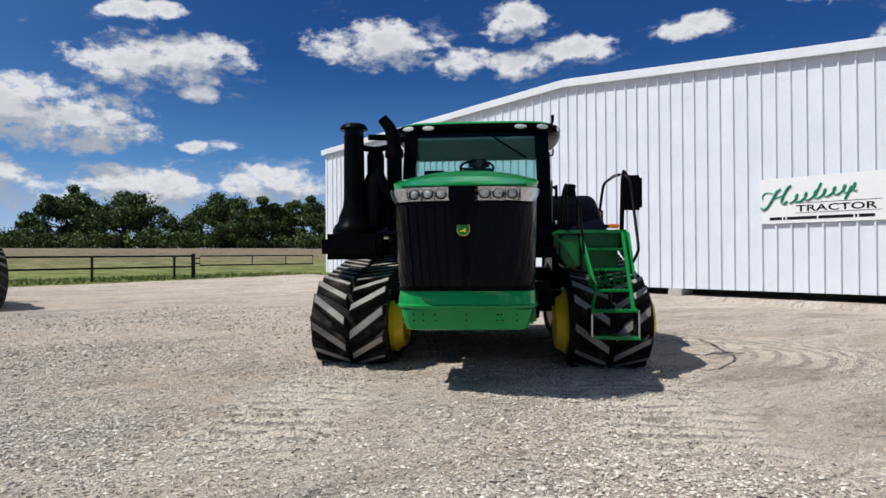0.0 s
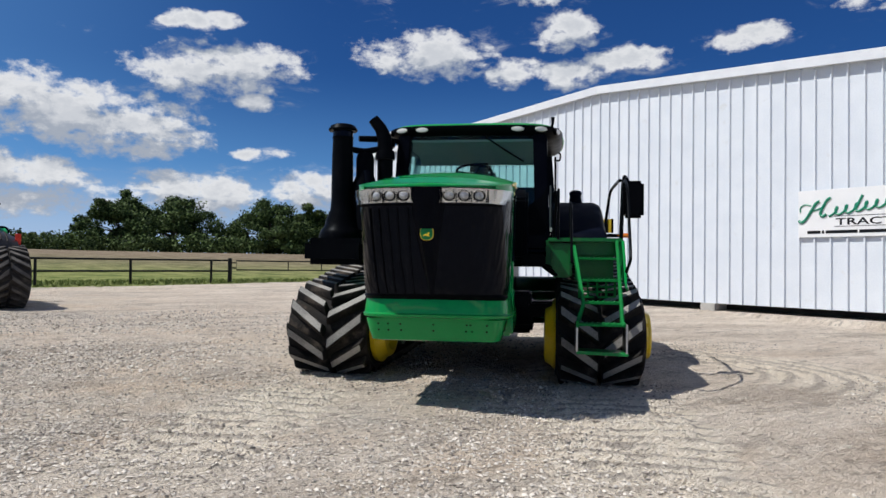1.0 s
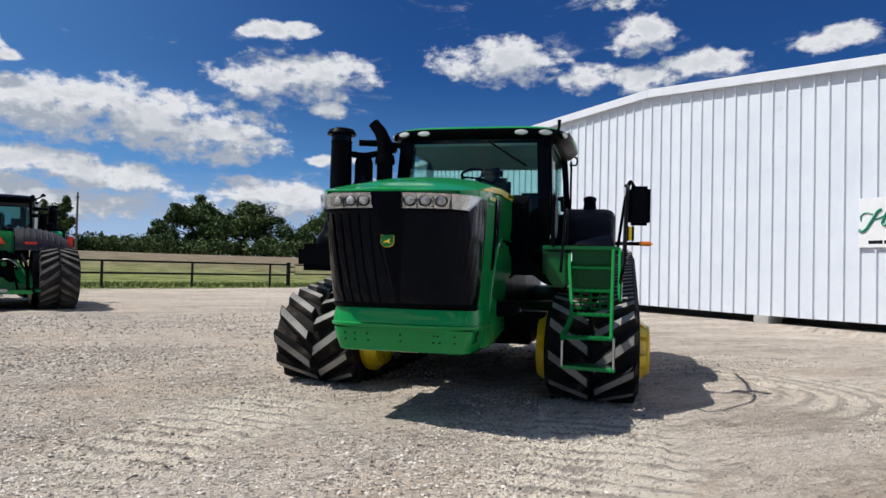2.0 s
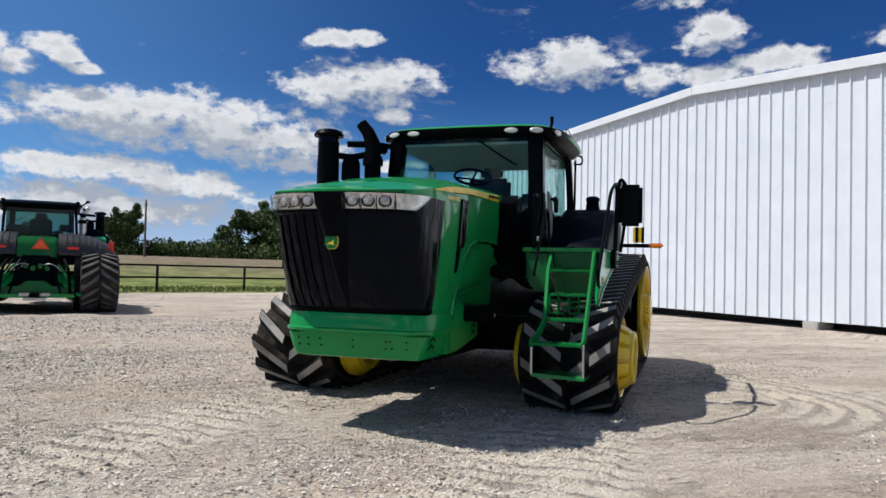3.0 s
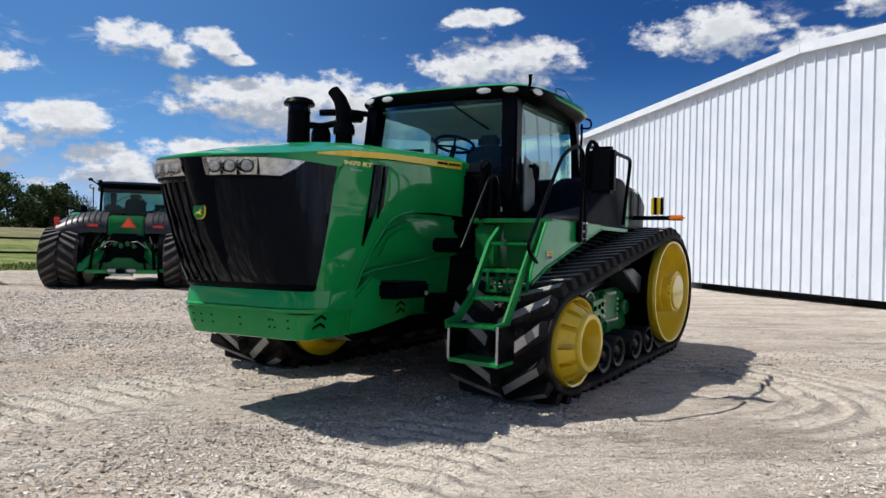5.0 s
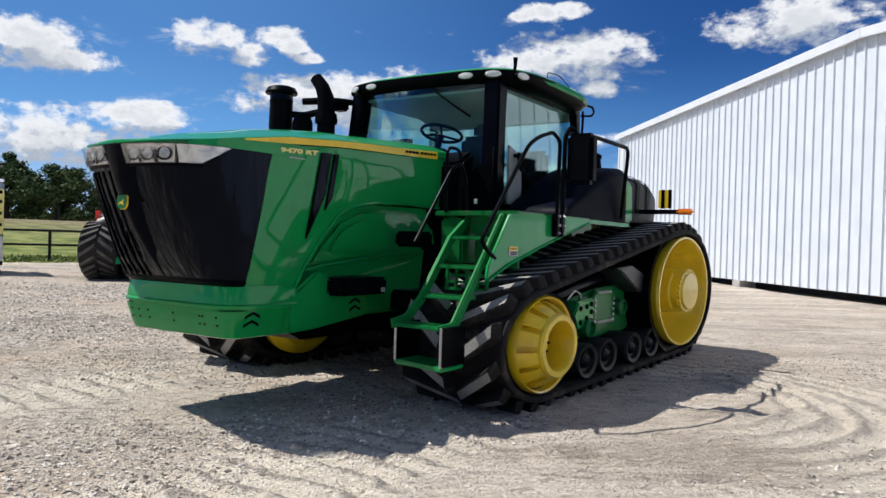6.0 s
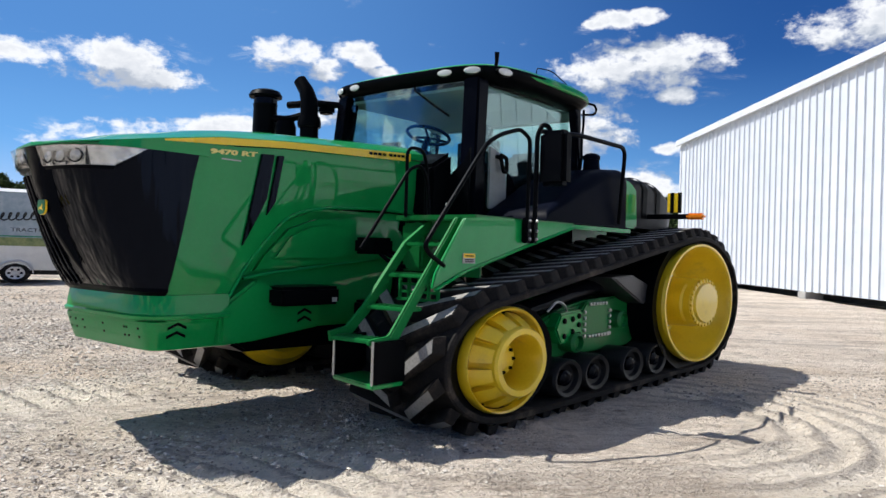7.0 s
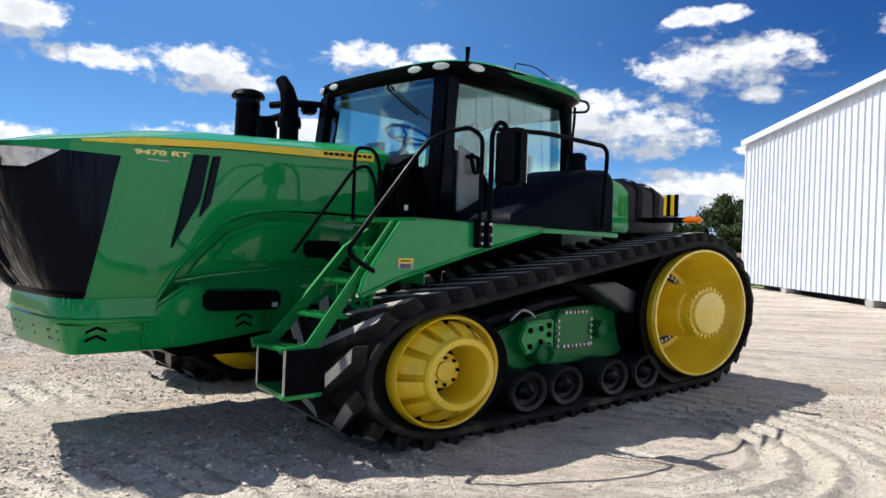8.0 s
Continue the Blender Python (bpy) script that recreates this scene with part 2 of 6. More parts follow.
SIGN_GREEN = material("green sign film", (0.005, 0.21, 0.12), (0.008, 0.24, 0.14), 0.4)
SIGN_BLACK = material("black plastic", (0.006, 0.0065, 0.008), (0.010, 0.0105, 0.012), 0.38, 0.0, 6.0, 120.0, 0.0005, 0.0, (0.03, 0.028, 0.026), 0.05, spec=0.22)
PIPE_BLACK = material("black plastic", (0.006, 0.0065, 0.008), (0.010, 0.0105, 0.012), 0.38, 0.0, 6.0, 120.0, 0.0005, 0.0, (0.03, 0.028, 0.026), 0.05, spec=0.22)
WOOD = material("weathered pole wood", (0.12, 0.10, 0.08), (0.20, 0.17, 0.14), 0.85, 0.0, 3.0, 50.0, 0.004)
BARK = material("tree bark", (0.05, 0.042, 0.034), (0.10, 0.085, 0.07), 0.9, 0.0, 3.0, 30.0, 0.01)
ALU = material("ribbed aluminium", (0.62, 0.62, 0.62), (0.74, 0.74, 0.73), 0.38, 0.55, 3.0, 40.0, 0.0006, 0.0, (0.45, 0.42, 0.36), 0.2)
PANEL_GREY = material("pale blue-grey trailer film", (0.24, 0.32, 0.38), (0.40, 0.47, 0.52), 0.4, 0.0, 0.9, 6.0)
PANEL_FIELD = material("green field print", (0.10, 0.17, 0.06), (0.30, 0.33, 0.13), 0.4, 0.0, 2.5, 14.0)
GLASS = glass("cab glass", (0.74, 0.88, 0.87), 0.01, 0.90)
GLASS_DARK = glass("dark cab glass", (0.52, 0.70, 0.68), 0.01, 0.90)
LENS_CLEAR = glass("clear lamp cover", (0.95, 0.96, 0.96), 0.03, 0.90)


def leaf_material(name, a, b):
    m = bpy.data.materials.new(name)
    m.use_nodes = True
    n = Nodes(m.node_tree)
    shader = n.tree.nodes["Principled BSDF"]
    island = n.add("ShaderNodeNewGeometry").outputs["Random Per Island"]
    at = n.add("ShaderNodeTexCoord").outputs["Object"]
    patch = n.math("ADD", n.math("MULTIPLY", island, 0.6), n.math("MULTIPLY", n.noise(at, 0.5, 3.0), 0.4))
    n.put(shader.inputs["Base Color"], n.mix(n.span(patch, 0.2, 0.8), (*a, 1), (*b, 1)))
    shader.inputs["Roughness"].default_value = 0.6
    shader.inputs["Specular IOR Level"].default_value = 0.12
    return m


LEAVES = leaf_material("tree leaves", (0.014, 0.032, 0.010), (0.11, 0.165, 0.055))
LEAVES_LIGHT = leaf_material("light shrub leaves", (0.020, 0.042, 0.012), (0.090, 0.130, 0.036))
GRASS = leaf_material("grass blades", (0.10, 0.145, 0.038), (0.24, 0.275, 0.095))


def gravel_material():
    m = bpy.data.materials.new("crushed limestone gravel")
    m.use_nodes = True
    n = Nodes(m.node_tree)
    shader = n.tree.nodes["Principled BSDF"]
    at = n.add("ShaderNodeTexCoord").outputs["Object"]
    x = n.add("ShaderNodeSeparateXYZ", {0: at}).outputs[0]
    patches = n.noise(at, 0.16, 5.0, 0.6, 0.6)
    medium = n.noise(at, 1.3, 5.0, 0.65)
    fine = n.noise(at, 22.0, 5.0, 0.7)
    chips = n.add("ShaderNodeTexVoronoi", {"Vector": at, "Scale": 30.0})
    chips_small = n.add("ShaderNodeTexVoronoi", {"Vector": at, "Scale": 75.0})
    shade = n.add("ShaderNodeSeparateColor", {0: chips.outputs["Color"]}).outputs[0]
    shade_small = n.add("ShaderNodeSeparateColor", {0: chips_small.outputs["Color"]}).outputs[0]
    grain = n.math("ADD", n.math("MULTIPLY", shade, 0.5), n.math("MULTIPLY", shade_small, 0.5))
    loose = n.span(n.math("ADD", n.math("MULTIPLY", patches, 0.65), n.math("MULTIPLY", medium, 0.35)), 0.42, 0.60)
    stones = n.mix(n.span(grain, 0.15, 0.85), (0.185, 0.163, 0.140, 1), (0.84, 0.77, 0.685, 1))
    packed = n.mix(n.span(n.math("ADD", n.math("MULTIPLY", fine, 0.5), n.math("MULTIPLY", medium, 0.5)), 0.35, 0.65), (0.60, 0.505, 0.41, 1), (0.88, 0.785, 0.67, 1))
    colour = n.mix(n.math("MULTIPLY", loose, 0.85), packed, stones)
    tan = n.span(n.noise(at, 0.42, 5.0, 0.65), 0.50, 0.64)
    colour = n.mix(n.math("MULTIPLY", tan, 0.62), colour, (0.69, 0.555, 0.425, 1))
    # smoother sandy ground with pale swaths towards the building
    swath = n.noise(n.vec("MULTIPLY", at, (0.35, 1.3, 1.0)), 1.0, 4.0, 0.6)
    sandy = n.math("MULTIPLY", n.span(n.math("ADD", x, n.math("MULTIPLY", patches, 6.0)), 7.0, 10.0), n.span(medium, 0.30, 0.60, 0.4, 0.9))
    colour = n.mix(sandy, colour, n.mix(n.span(n.math("ADD", n.math("MULTIPLY", fine, 0.4), n.math("MULTIPLY", swath, 0.6)), 0.36, 0.62), (0.55, 0.455, 0.365, 1), (0.86, 0.765, 0.66, 1)))
    # ruts and damp streaks scraped across the yard
    rut = n.noise(n.vec("MULTIPLY", at, (0.16, 0.75, 1.0)), 1.0, 7.0, 0.70, 0.4)
    colour = n.mix(n.math("MULTIPLY", n.span(rut, 0.535, 0.60), 0.34), colour, (0.235, 0.195, 0.158, 1))
    colour = n.mix(n.math("MULTIPLY", n.span(rut, 0.43, 0.36), 0.40), colour, (0.80, 0.70, 0.585, 1))
    # shade in the crevices between scraped-up windrows, put into the colour
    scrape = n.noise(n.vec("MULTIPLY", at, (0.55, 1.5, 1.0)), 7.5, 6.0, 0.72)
    pit_shade = n.math("MULTIPLY", n.span(scrape, 0.52, 0.62), n.span(medium, 0.40, 0.62, 0.25, 1.0))
    colour = n.mix(n.math("MULTIPLY", pit_shade, 0.60), colour, (0.165, 0.140, 0.115, 1))
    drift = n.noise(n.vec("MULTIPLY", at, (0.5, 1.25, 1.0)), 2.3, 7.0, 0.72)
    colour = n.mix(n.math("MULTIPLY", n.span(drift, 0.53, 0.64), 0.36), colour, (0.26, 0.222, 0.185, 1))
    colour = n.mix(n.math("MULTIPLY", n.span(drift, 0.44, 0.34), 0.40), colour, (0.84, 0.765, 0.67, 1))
    # crests of the same relief, lightened in the colour as if lit
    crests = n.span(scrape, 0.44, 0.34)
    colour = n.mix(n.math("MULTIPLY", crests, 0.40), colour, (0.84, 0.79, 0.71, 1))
    # pale dust pressed up in bars where belts have run
    off = n.vec("SUBTRACT", at, (8.345, 9.303, 0.0))
    u = n.vec("DOT_PRODUCT", off, (-0.643, -0.766, 0.0))
    v = n.vec("DOT_PRODUCT", off, (0.766, -0.643, 0.0))
    rag = n.math("MULTIPLY", n.math("SUBTRACT", n.noise(at, 2.6, 5.0, 0.65), 0.5), 1.1)
    run = n.math("MULTIPLY", n.span(u, 4.2, 4.8), n.span(n.math("ADD", u, rag), 8.0, 6.6))
    dust = n.math("MULTIPLY", n.math("MAXIMUM", n.span(n.math("ADD", n.math("ABSOLUTE", n.math("ADD", v, 1.32)), rag), 0.55, 0.35),
                                     n.span(n.math("ADD", n.math("ABSOLUTE", n.math("SUBTRACT", v, 1.45)), rag), 0.68, 0.45)), run)
    turn = n.vec("MULTIPLY", n.vec("SUBTRACT", at, (8.4, 6.0, 0.0)), (1.0, 1.0, 0.0))
    radius = n.math("SQRT", n.vec("DOT_PRODUCT", turn, turn))
    ring = n.math("ADD", radius, rag)
    arc = n.math("MULTIPLY", n.math("MULTIPLY", n.span(ring, 0.7, 1.1), n.span(ring, 2.6, 2.1)), n.span(x, 8.3, 9.0))
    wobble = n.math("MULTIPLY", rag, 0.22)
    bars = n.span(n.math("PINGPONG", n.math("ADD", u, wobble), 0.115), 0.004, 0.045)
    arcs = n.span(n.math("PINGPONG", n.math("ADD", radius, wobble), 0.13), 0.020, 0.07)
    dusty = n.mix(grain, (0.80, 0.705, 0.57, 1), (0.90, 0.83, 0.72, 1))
    # ground between the bars, its ridge shade put into the colour
    gap_shade = n.mix(grain, (0.33, 0.29, 0.245, 1), (0.54, 0.49, 0.43, 1))
    colour = n.mix(n.math("MULTIPLY", dust, 0.88), colour, n.mix(bars, gap_shade, dusty))
    colour = n.mix(n.math("MULTIPLY", arc, 0.65), colour, n.mix(arcs, gap_shade, dusty))
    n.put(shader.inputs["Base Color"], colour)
    shader.inputs["Roughness"].default_value = 0.95
    shader.inputs["Specular IOR Level"].default_value = 0.2
    height = n.math("ADD", n.math("MULTIPLY", n.math("SUBTRACT", 1.0, chips.outputs["Distance"]), n.math("ADD", 0.3, n.math("MULTIPLY", loose, 0.7))),
                    n.math("ADD", n.math("MULTIPLY", fine, 0.6), n.math("MULTIPLY", chips_small.outputs["Distance"], -0.4)))
    relief = n.add("ShaderNodeBump", {"Height": height, "Strength": 1.0, "Distance": 0.034})
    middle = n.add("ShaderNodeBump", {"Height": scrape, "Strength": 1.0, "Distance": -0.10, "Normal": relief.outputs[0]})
    coarse = n.add("ShaderNodeBump", {"Height": medium, "Strength": 0.6, "Distance": 0.10, "Normal": middle.outputs[0]})
    n.put(shader.inputs["Normal"], coarse.outputs[0])
    return m


def field_material():
    m = bpy.data.materials.new("dry field grass")
    m.use_nodes = True
    n = Nodes(m.node_tree)
    shader = n.tree.nodes["Principled BSDF"]
    at = n.add("ShaderNodeTexCoord").outputs["Object"]
    y = n.add("ShaderNodeSeparateXYZ", {0: at}).outputs[1]
    rough = n.noise(at, 0.6, 6.0, 0.7)
    wide = n.noise(at, 0.06, 4.0)
    green = n.mix(n.span(rough, 0.35, 0.65), (0.075, 0.115, 0.028, 1), (0.25, 0.265, 0.095, 1))
    dry = n.mix(n.span(rough, 0.35, 0.65), (0.15, 0.118, 0.082, 1), (0.25, 0.205, 0.148, 1))
    far = n.span(n.math("ADD", y, n.math("MULTIPLY", wide, 14.0)), 52.0, 92.0)
    n.put(shader.inputs["Base Color"], n.mix(far, green, dry))
    shader.inputs["Roughness"].default_value = 1.0
    shader.inputs["Specular IOR Level"].default_value = 0.1
    relief = n.add("ShaderNodeBump", {"Height": rough, "Strength": 0.8, "Distance": 0.2})
    n.put(shader.inputs["Normal"], relief.outputs[0])
    return m


GRAVEL = gravel_material()
FIELD = field_material()


# ---- mesh tools ----
def link(name, bm, mat, parent=None, label="", smooth=None, kind=""):
    """Turns a bmesh into one object. smooth: angle in degrees below which edges are shaded round."""
    bmesh.ops.recalc_face_normals(bm, faces=bm.faces)
    data = bpy.data.meshes.new(name)
    if smooth is not None:
        limit = radians(smooth)
        for face in bm.faces:
            face.smooth = True
        for edge in bm.edges:
            edge.smooth = len(edge.link_faces) == 2 and edge.calc_face_angle(0) < limit
    bm.to_mesh(data)
    bm.free()
    for item in mat if isinstance(mat, (list, tuple)) else [mat]:
        data.materials.append(item)
    ob = new(name, data)
    ob.parent = parent
    if label or kind:
        tagged(ob, label=label, kind=kind)
    return ob


def part(name, bm, mat, parent, label="", smooth=35):
    return link(name, bm, mat, parent, label, smooth)


def thing(name, m, label, category, group="", kind=""):
    ob = new(name)
    ob.empty_display_size = 0.2
    ob.matrix_world = m
    return tagged(ob, label, category, group, kind)


def bevel(bm, amount, segments=2, angle=30):
    edges = [e for e in bm.edges if len(e.link_faces) == 2 and e.calc_face_angle(0) > radians(angle)]
    if edges and amount > 0:
        bmesh.ops.bevel(bm, geom=edges, offset=amount, segments=segments, affect="EDGES", clamp_overlap=True)


def box(lo, hi, soft=0.01, bm=None, m=None):
    """A box between two corners, with rounded edges."""
    bm2 = bmesh.new()
    bmesh.ops.create_cube(bm2, size=1.0)
    lo, hi = Vector(lo), Vector(hi)
    for v in bm2.verts:
        v.co = Vector(((v.co.x + 0.5) * (hi.x - lo.x) + lo.x, (v.co.y + 0.5) * (hi.y - lo.y) + lo.y, (v.co.z + 0.5) * (hi.z - lo.z) + lo.z))
    bevel(bm2, soft)
    if m:
        bm2.transform(m)
    return merge(bm, bm2)


def merge(bm, other):
    if bm is None:
        return other
    data = bpy.data.meshes.new("join")
    other.to_mesh(data)
    other.free()
    bm.from_mesh(data)
    bpy.data.meshes.remove(data)
    return bm


def prism(outline, v0, v1, soft=0.01, bm=None, axis="y", lean=0.0):
    """A polygon in two axes, drawn out along the third; lean draws its lower parts in towards the middle."""
    bm2 = bmesh.new()
    put = {"y": lambda a, b, c: (a, c, b), "x": lambda a, b, c: (c, a, b), "z": lambda a, b, c: (a, b, c)}[axis]
    low = [bm2.verts.new(put(a, b, v0)) for a, b in outline]
    high = [bm2.verts.new(put(a, b, v1)) for a, b in outline]
    n = len(outline)
    bm2.faces.new(low)
    bm2.faces.new(high[::-1])
    for i in range(n):
        bm2.faces.new((low[i], low[(i + 1) % n], high[(i + 1) % n], high[i]))
    bmesh.ops.recalc_face_normals(bm2, faces=bm2.faces)
    bevel(bm2, soft)
    if lean:
        high = max(b for _, b in outline)
        for vert in bm2.verts:
            vert.co.y *= 1 - lean * (high - vert.co.z)
    return merge(bm, bm2)


def loft(rings, closed=True, caps=True, bm=None):
    """Skins rows of points."""
    bm2 = bmesh.new()
    rows = [[bm2.verts.new(p) for p in ring] for ring in rings]
    n = len(rows[0])
    for a, b in zip(rows, rows[1:]):
        for i in range(n if closed else n - 1):
            bm2.faces.new((a[i], a[(i + 1) % n], b[(i + 1) % n], b[i]))
    if caps and closed:
        bm2.faces.new(rows[0][::-1])
        bm2.faces.new(rows[-1])
    bmesh.ops.recalc_face_normals(bm2, faces=bm2.faces)
    return merge(bm, bm2)


def rounded(points, radius, steps=4):
    """Cuts the corners of a line of points into arcs."""
    pts = [Vector(p) for p in points]
    out = [pts[0]]
    for a, b, c in zip(pts, pts[1:], pts[2:]):
        r = min(radius, (a - b).length * 0.45, (c - b).length * 0.45)
        p, q = b + (a - b).normalized() * r, b + (c - b).normalized() * r
        for i in range(steps + 1):
            t = i / steps
            out.append(p.lerp(b, t).lerp(b.lerp(q, t), t))
    out.append(pts[-1])
    return out


def tube(points, radius, seg=10, soft=0.0, bm=None, closed=False, squash=1.0):
    """A round bar along a line; radius may be a list."""
    pts = rounded(points, soft) if soft else [Vector(p) for p in points]
    radii = radius if isinstance(radius, (list, tuple)) else [radius] * len(pts)
    rings = []
    side = None
    for i, p in enumerate(pts):
        if closed:
            d = (pts[(i + 1) % len(pts)] - pts[i - 1]).normalized()
        else:
            d = (pts[min(i + 1, len(pts) - 1)] - pts[max(i - 1, 0)]).normalized()
        if side is None:
            side = d.cross(Vector((0, 0, 1))) if abs(d.z) < 0.9 else d.cross(Vector((1, 0, 0)))
        side = (side - d * side.dot(d)).normalized()
        up = side.cross(d)
        rings.append([p + (side * math.cos(2 * math.pi * k / seg) + up * math.sin(2 * math.pi * k / seg)) * radii[i] for k in range(seg)])
    if closed:
        rings.append(rings[0])
        return loft(rings, True, False, bm)
    return loft(rings, True, True, bm)


def turned(profile, centre, seg=40, squash=1.0, bm=None, axis="y", caps=True):
    """A body of rotation about an axis: profile of (radius, place along it)."""
    cx, cy, cz = centre
    rings = []
    for r, d in profile:
        ring = []
        for k in range(seg):
            a = 2 * math.pi * k / seg
            if axis == "y":
                ring.append((cx + r * math.cos(a), cy + d, cz + r * math.sin(a) * squash))
            else:
                ring.append((cx + r * math.cos(a), cy + r * math.sin(a), cz + d))
        rings.append(ring)
    return loft(rings, True, caps, bm)


def flat_bar(points, high, thick, bm=None):
    """A flat bar on edge along a line that keeps its broad face sideways."""
    pts = [Vector(p) for p in points]
    rings = []
    for i, p in enumerate(pts):
        d = (pts[min(i + 1, len(pts) - 1)] - pts[max(i - 1, 0)]).normalized()
        up = Vector((-d.z, 0, d.x)).normalized() * (high / 2)
        over = Vector((0, thick / 2, 0))
        rings.append([p - up - over, p + up - over, p + up + over, p - up + over])
    return loft(rings, True, True, bm)


def lettering(text, size, m, mat, parent, name="lettering", extrude=0.002, shear=0.0, widen=1.0, bold=0.0):
    curve = bpy.data.curves.new(name, "FONT")
    curve.body, curve.size, curve.extrude, curve.shear, curve.offset = text, size, extrude, shear, bold
    curve.resolution_u = 3
    tmp = bpy.data.objects.new(name, curve)
    scene.collection.objects.link(tmp)
    bpy.context.view_layer.update()
    data = bpy.data.meshes.new_from_object(tmp.evaluated_get(bpy.context.evaluated_depsgraph_get()))
    bpy.data.objects.remove(tmp)
    bpy.data.curves.remove(curve)
    data.transform(m @ Matrix.Diagonal((widen, 1, 1, 1)))
    data.materials.clear()
    data.materials.append(mat)
    ob = new(name, data)
    ob.parent = parent
    return ob


BOLT_MESHES = {}


def bolts(parent, places, size, mat, side=1, seg=6):
    """Bolt heads along y, each a part of its own on one mesh."""
    key = (round(size, 4), mat.name, side, seg)
    if key not in BOLT_MESHES:
        bm = turned([(size, -0.006 * side), (size, 0.012 * side), (size * 0.5, 0.016 * side)], (0, 0, 0), seg)
        bmesh.ops.recalc_face_normals(bm, faces=bm.faces)
        BOLT_MESHES[key] = bpy.data.meshes.new("bolt")
        bm.to_mesh(BOLT_MESHES[key])
        bm.free()
        BOLT_MESHES[key].materials.append(mat)
    for p in places:
        ob = new("bolt", BOLT_MESHES[key])
        ob.parent, ob.location = parent, p


def smoothstep(x, a, b):
    t = min(1.0, max(0.0, (x - a) / (b - a)))
    return t * t * (3 - 2 * t)


def interp(table, x):
    """Straight lines through a table of (x, y), ascending."""
    return float(np.interp(x, [p[0] for p in table], [p[1] for p in table]))


def loops(x0, x1, z0, z1, size, turns, flat, lean=0.40):
    """A running looped line, as script looks from afar."""
    pts = []
    for k in range(turns * 14 + 1):
        f = k / (turns * 14)
        a = 2 * math.pi * f * turns - math.pi / 2
        up = size * (0.5 + 0.5 * math.sin(a))
        pts.append((x0 + (x1 - x0) * f + math.copysign(1, x1 - x0) * (size * 0.30 * math.cos(a) + up * lean), flat, z0 + (z1 - z0) * f + up))
    return pts

# ---- ground ----
def belt_prints(x, y):
    """Ridges pressed by the belts: two straight runs ahead of the tractor and one tight turn."""
    u, v = -0.643 * (x - 8.345) - 0.766 * (y - 9.303), 0.766 * (x - 8.345) - 0.643 * (y - 9.303)
    worn = 0.55 + 0.9 * noise.noise((x * 1.7, y * 1.7, 3.0))
    high = 0.0
    for mid, half in ((-1.32, 0.46), (1.45, 0.52)):
        d = abs(v - mid)
        if d < half and u > 3.2:
            wave = abs(((u + 0.03 * noise.noise((x * 4, y * 4, 1.0))) / 0.23) % 1.0 - 0.5) * 2
            high += 0.085 * (wave ** 1.4 - 0.38) * worn * smoothstep(half - d, 0.0, 0.08) * smoothstep(7.8 - u, 0.0, 1.2)
    r, a = math.hypot(x - 8.4, y - 6.0), math.degrees(math.atan2(y - 6.0, x - 8.4))
    if 0.7 < r < 2.5 and -75 < a < 55:
        wave = abs(((r + 0.06 * noise.noise((x * 2, y * 2, 1.0))) / 0.26) % 1.0 - 0.5) * 2
        high += 0.058 * (wave ** 1.4 - 0.38) * max(0.3, worn) * smoothstep(r, 0.7, 1.0) * smoothstep(2.5 - r, 0.0, 0.5) * smoothstep(a, -75, -50) * smoothstep(55 - a, 0, 20)
    return high


def ground_height(x, y):
    near = 1.0 if -15 < x < 18.2 and -8 < y < 36 else 0.0
    rise = max(0.0, x - 9.0) / 9.0 * interp([(0, -0.14), (9, -0.13), (13, -0.04), (19, 0.02), (28, 0.14), (35, 0.20)], y)
    loose = 0.35 + 0.65 * smoothstep(noise.noise((x * 0.35, y * 0.35, 9.0)), -0.35, 0.25)
    lumps = (0.020 * noise.noise((x * 6.0, y * 8.5, 1.0)) + 0.011 * noise.noise((x * 17.0, y * 19.0, 5.0)) + 0.006 * noise.noise((x * 31.0, y * 31.0, 8.0))) * loose
    ripple = lumps + 0.016 * noise.noise((x * 0.9, y * 0.9, 0.3)) + 0.012 * noise.noise((x * 2.6, y * 2.6, 4.0))
    if near and 2.0 < y < 9.0 and 1.5 < x < 11.5:
        ripple += belt_prints(x, y)
    hill = 2.25 * smoothstep(y - fence_y(x), 4.0, 62.0)
    return rise * near + ripple * near - 0.012 * near + hill


FENCE = [(24.0, 40.6), (13.2, 39.6), (4.0, 36.5), (-6.0, 30.9), (-22.0, 21.6), (-40.0, 11.0)]


def fence_y(x):
    return interp(FENCE[::-1], x)


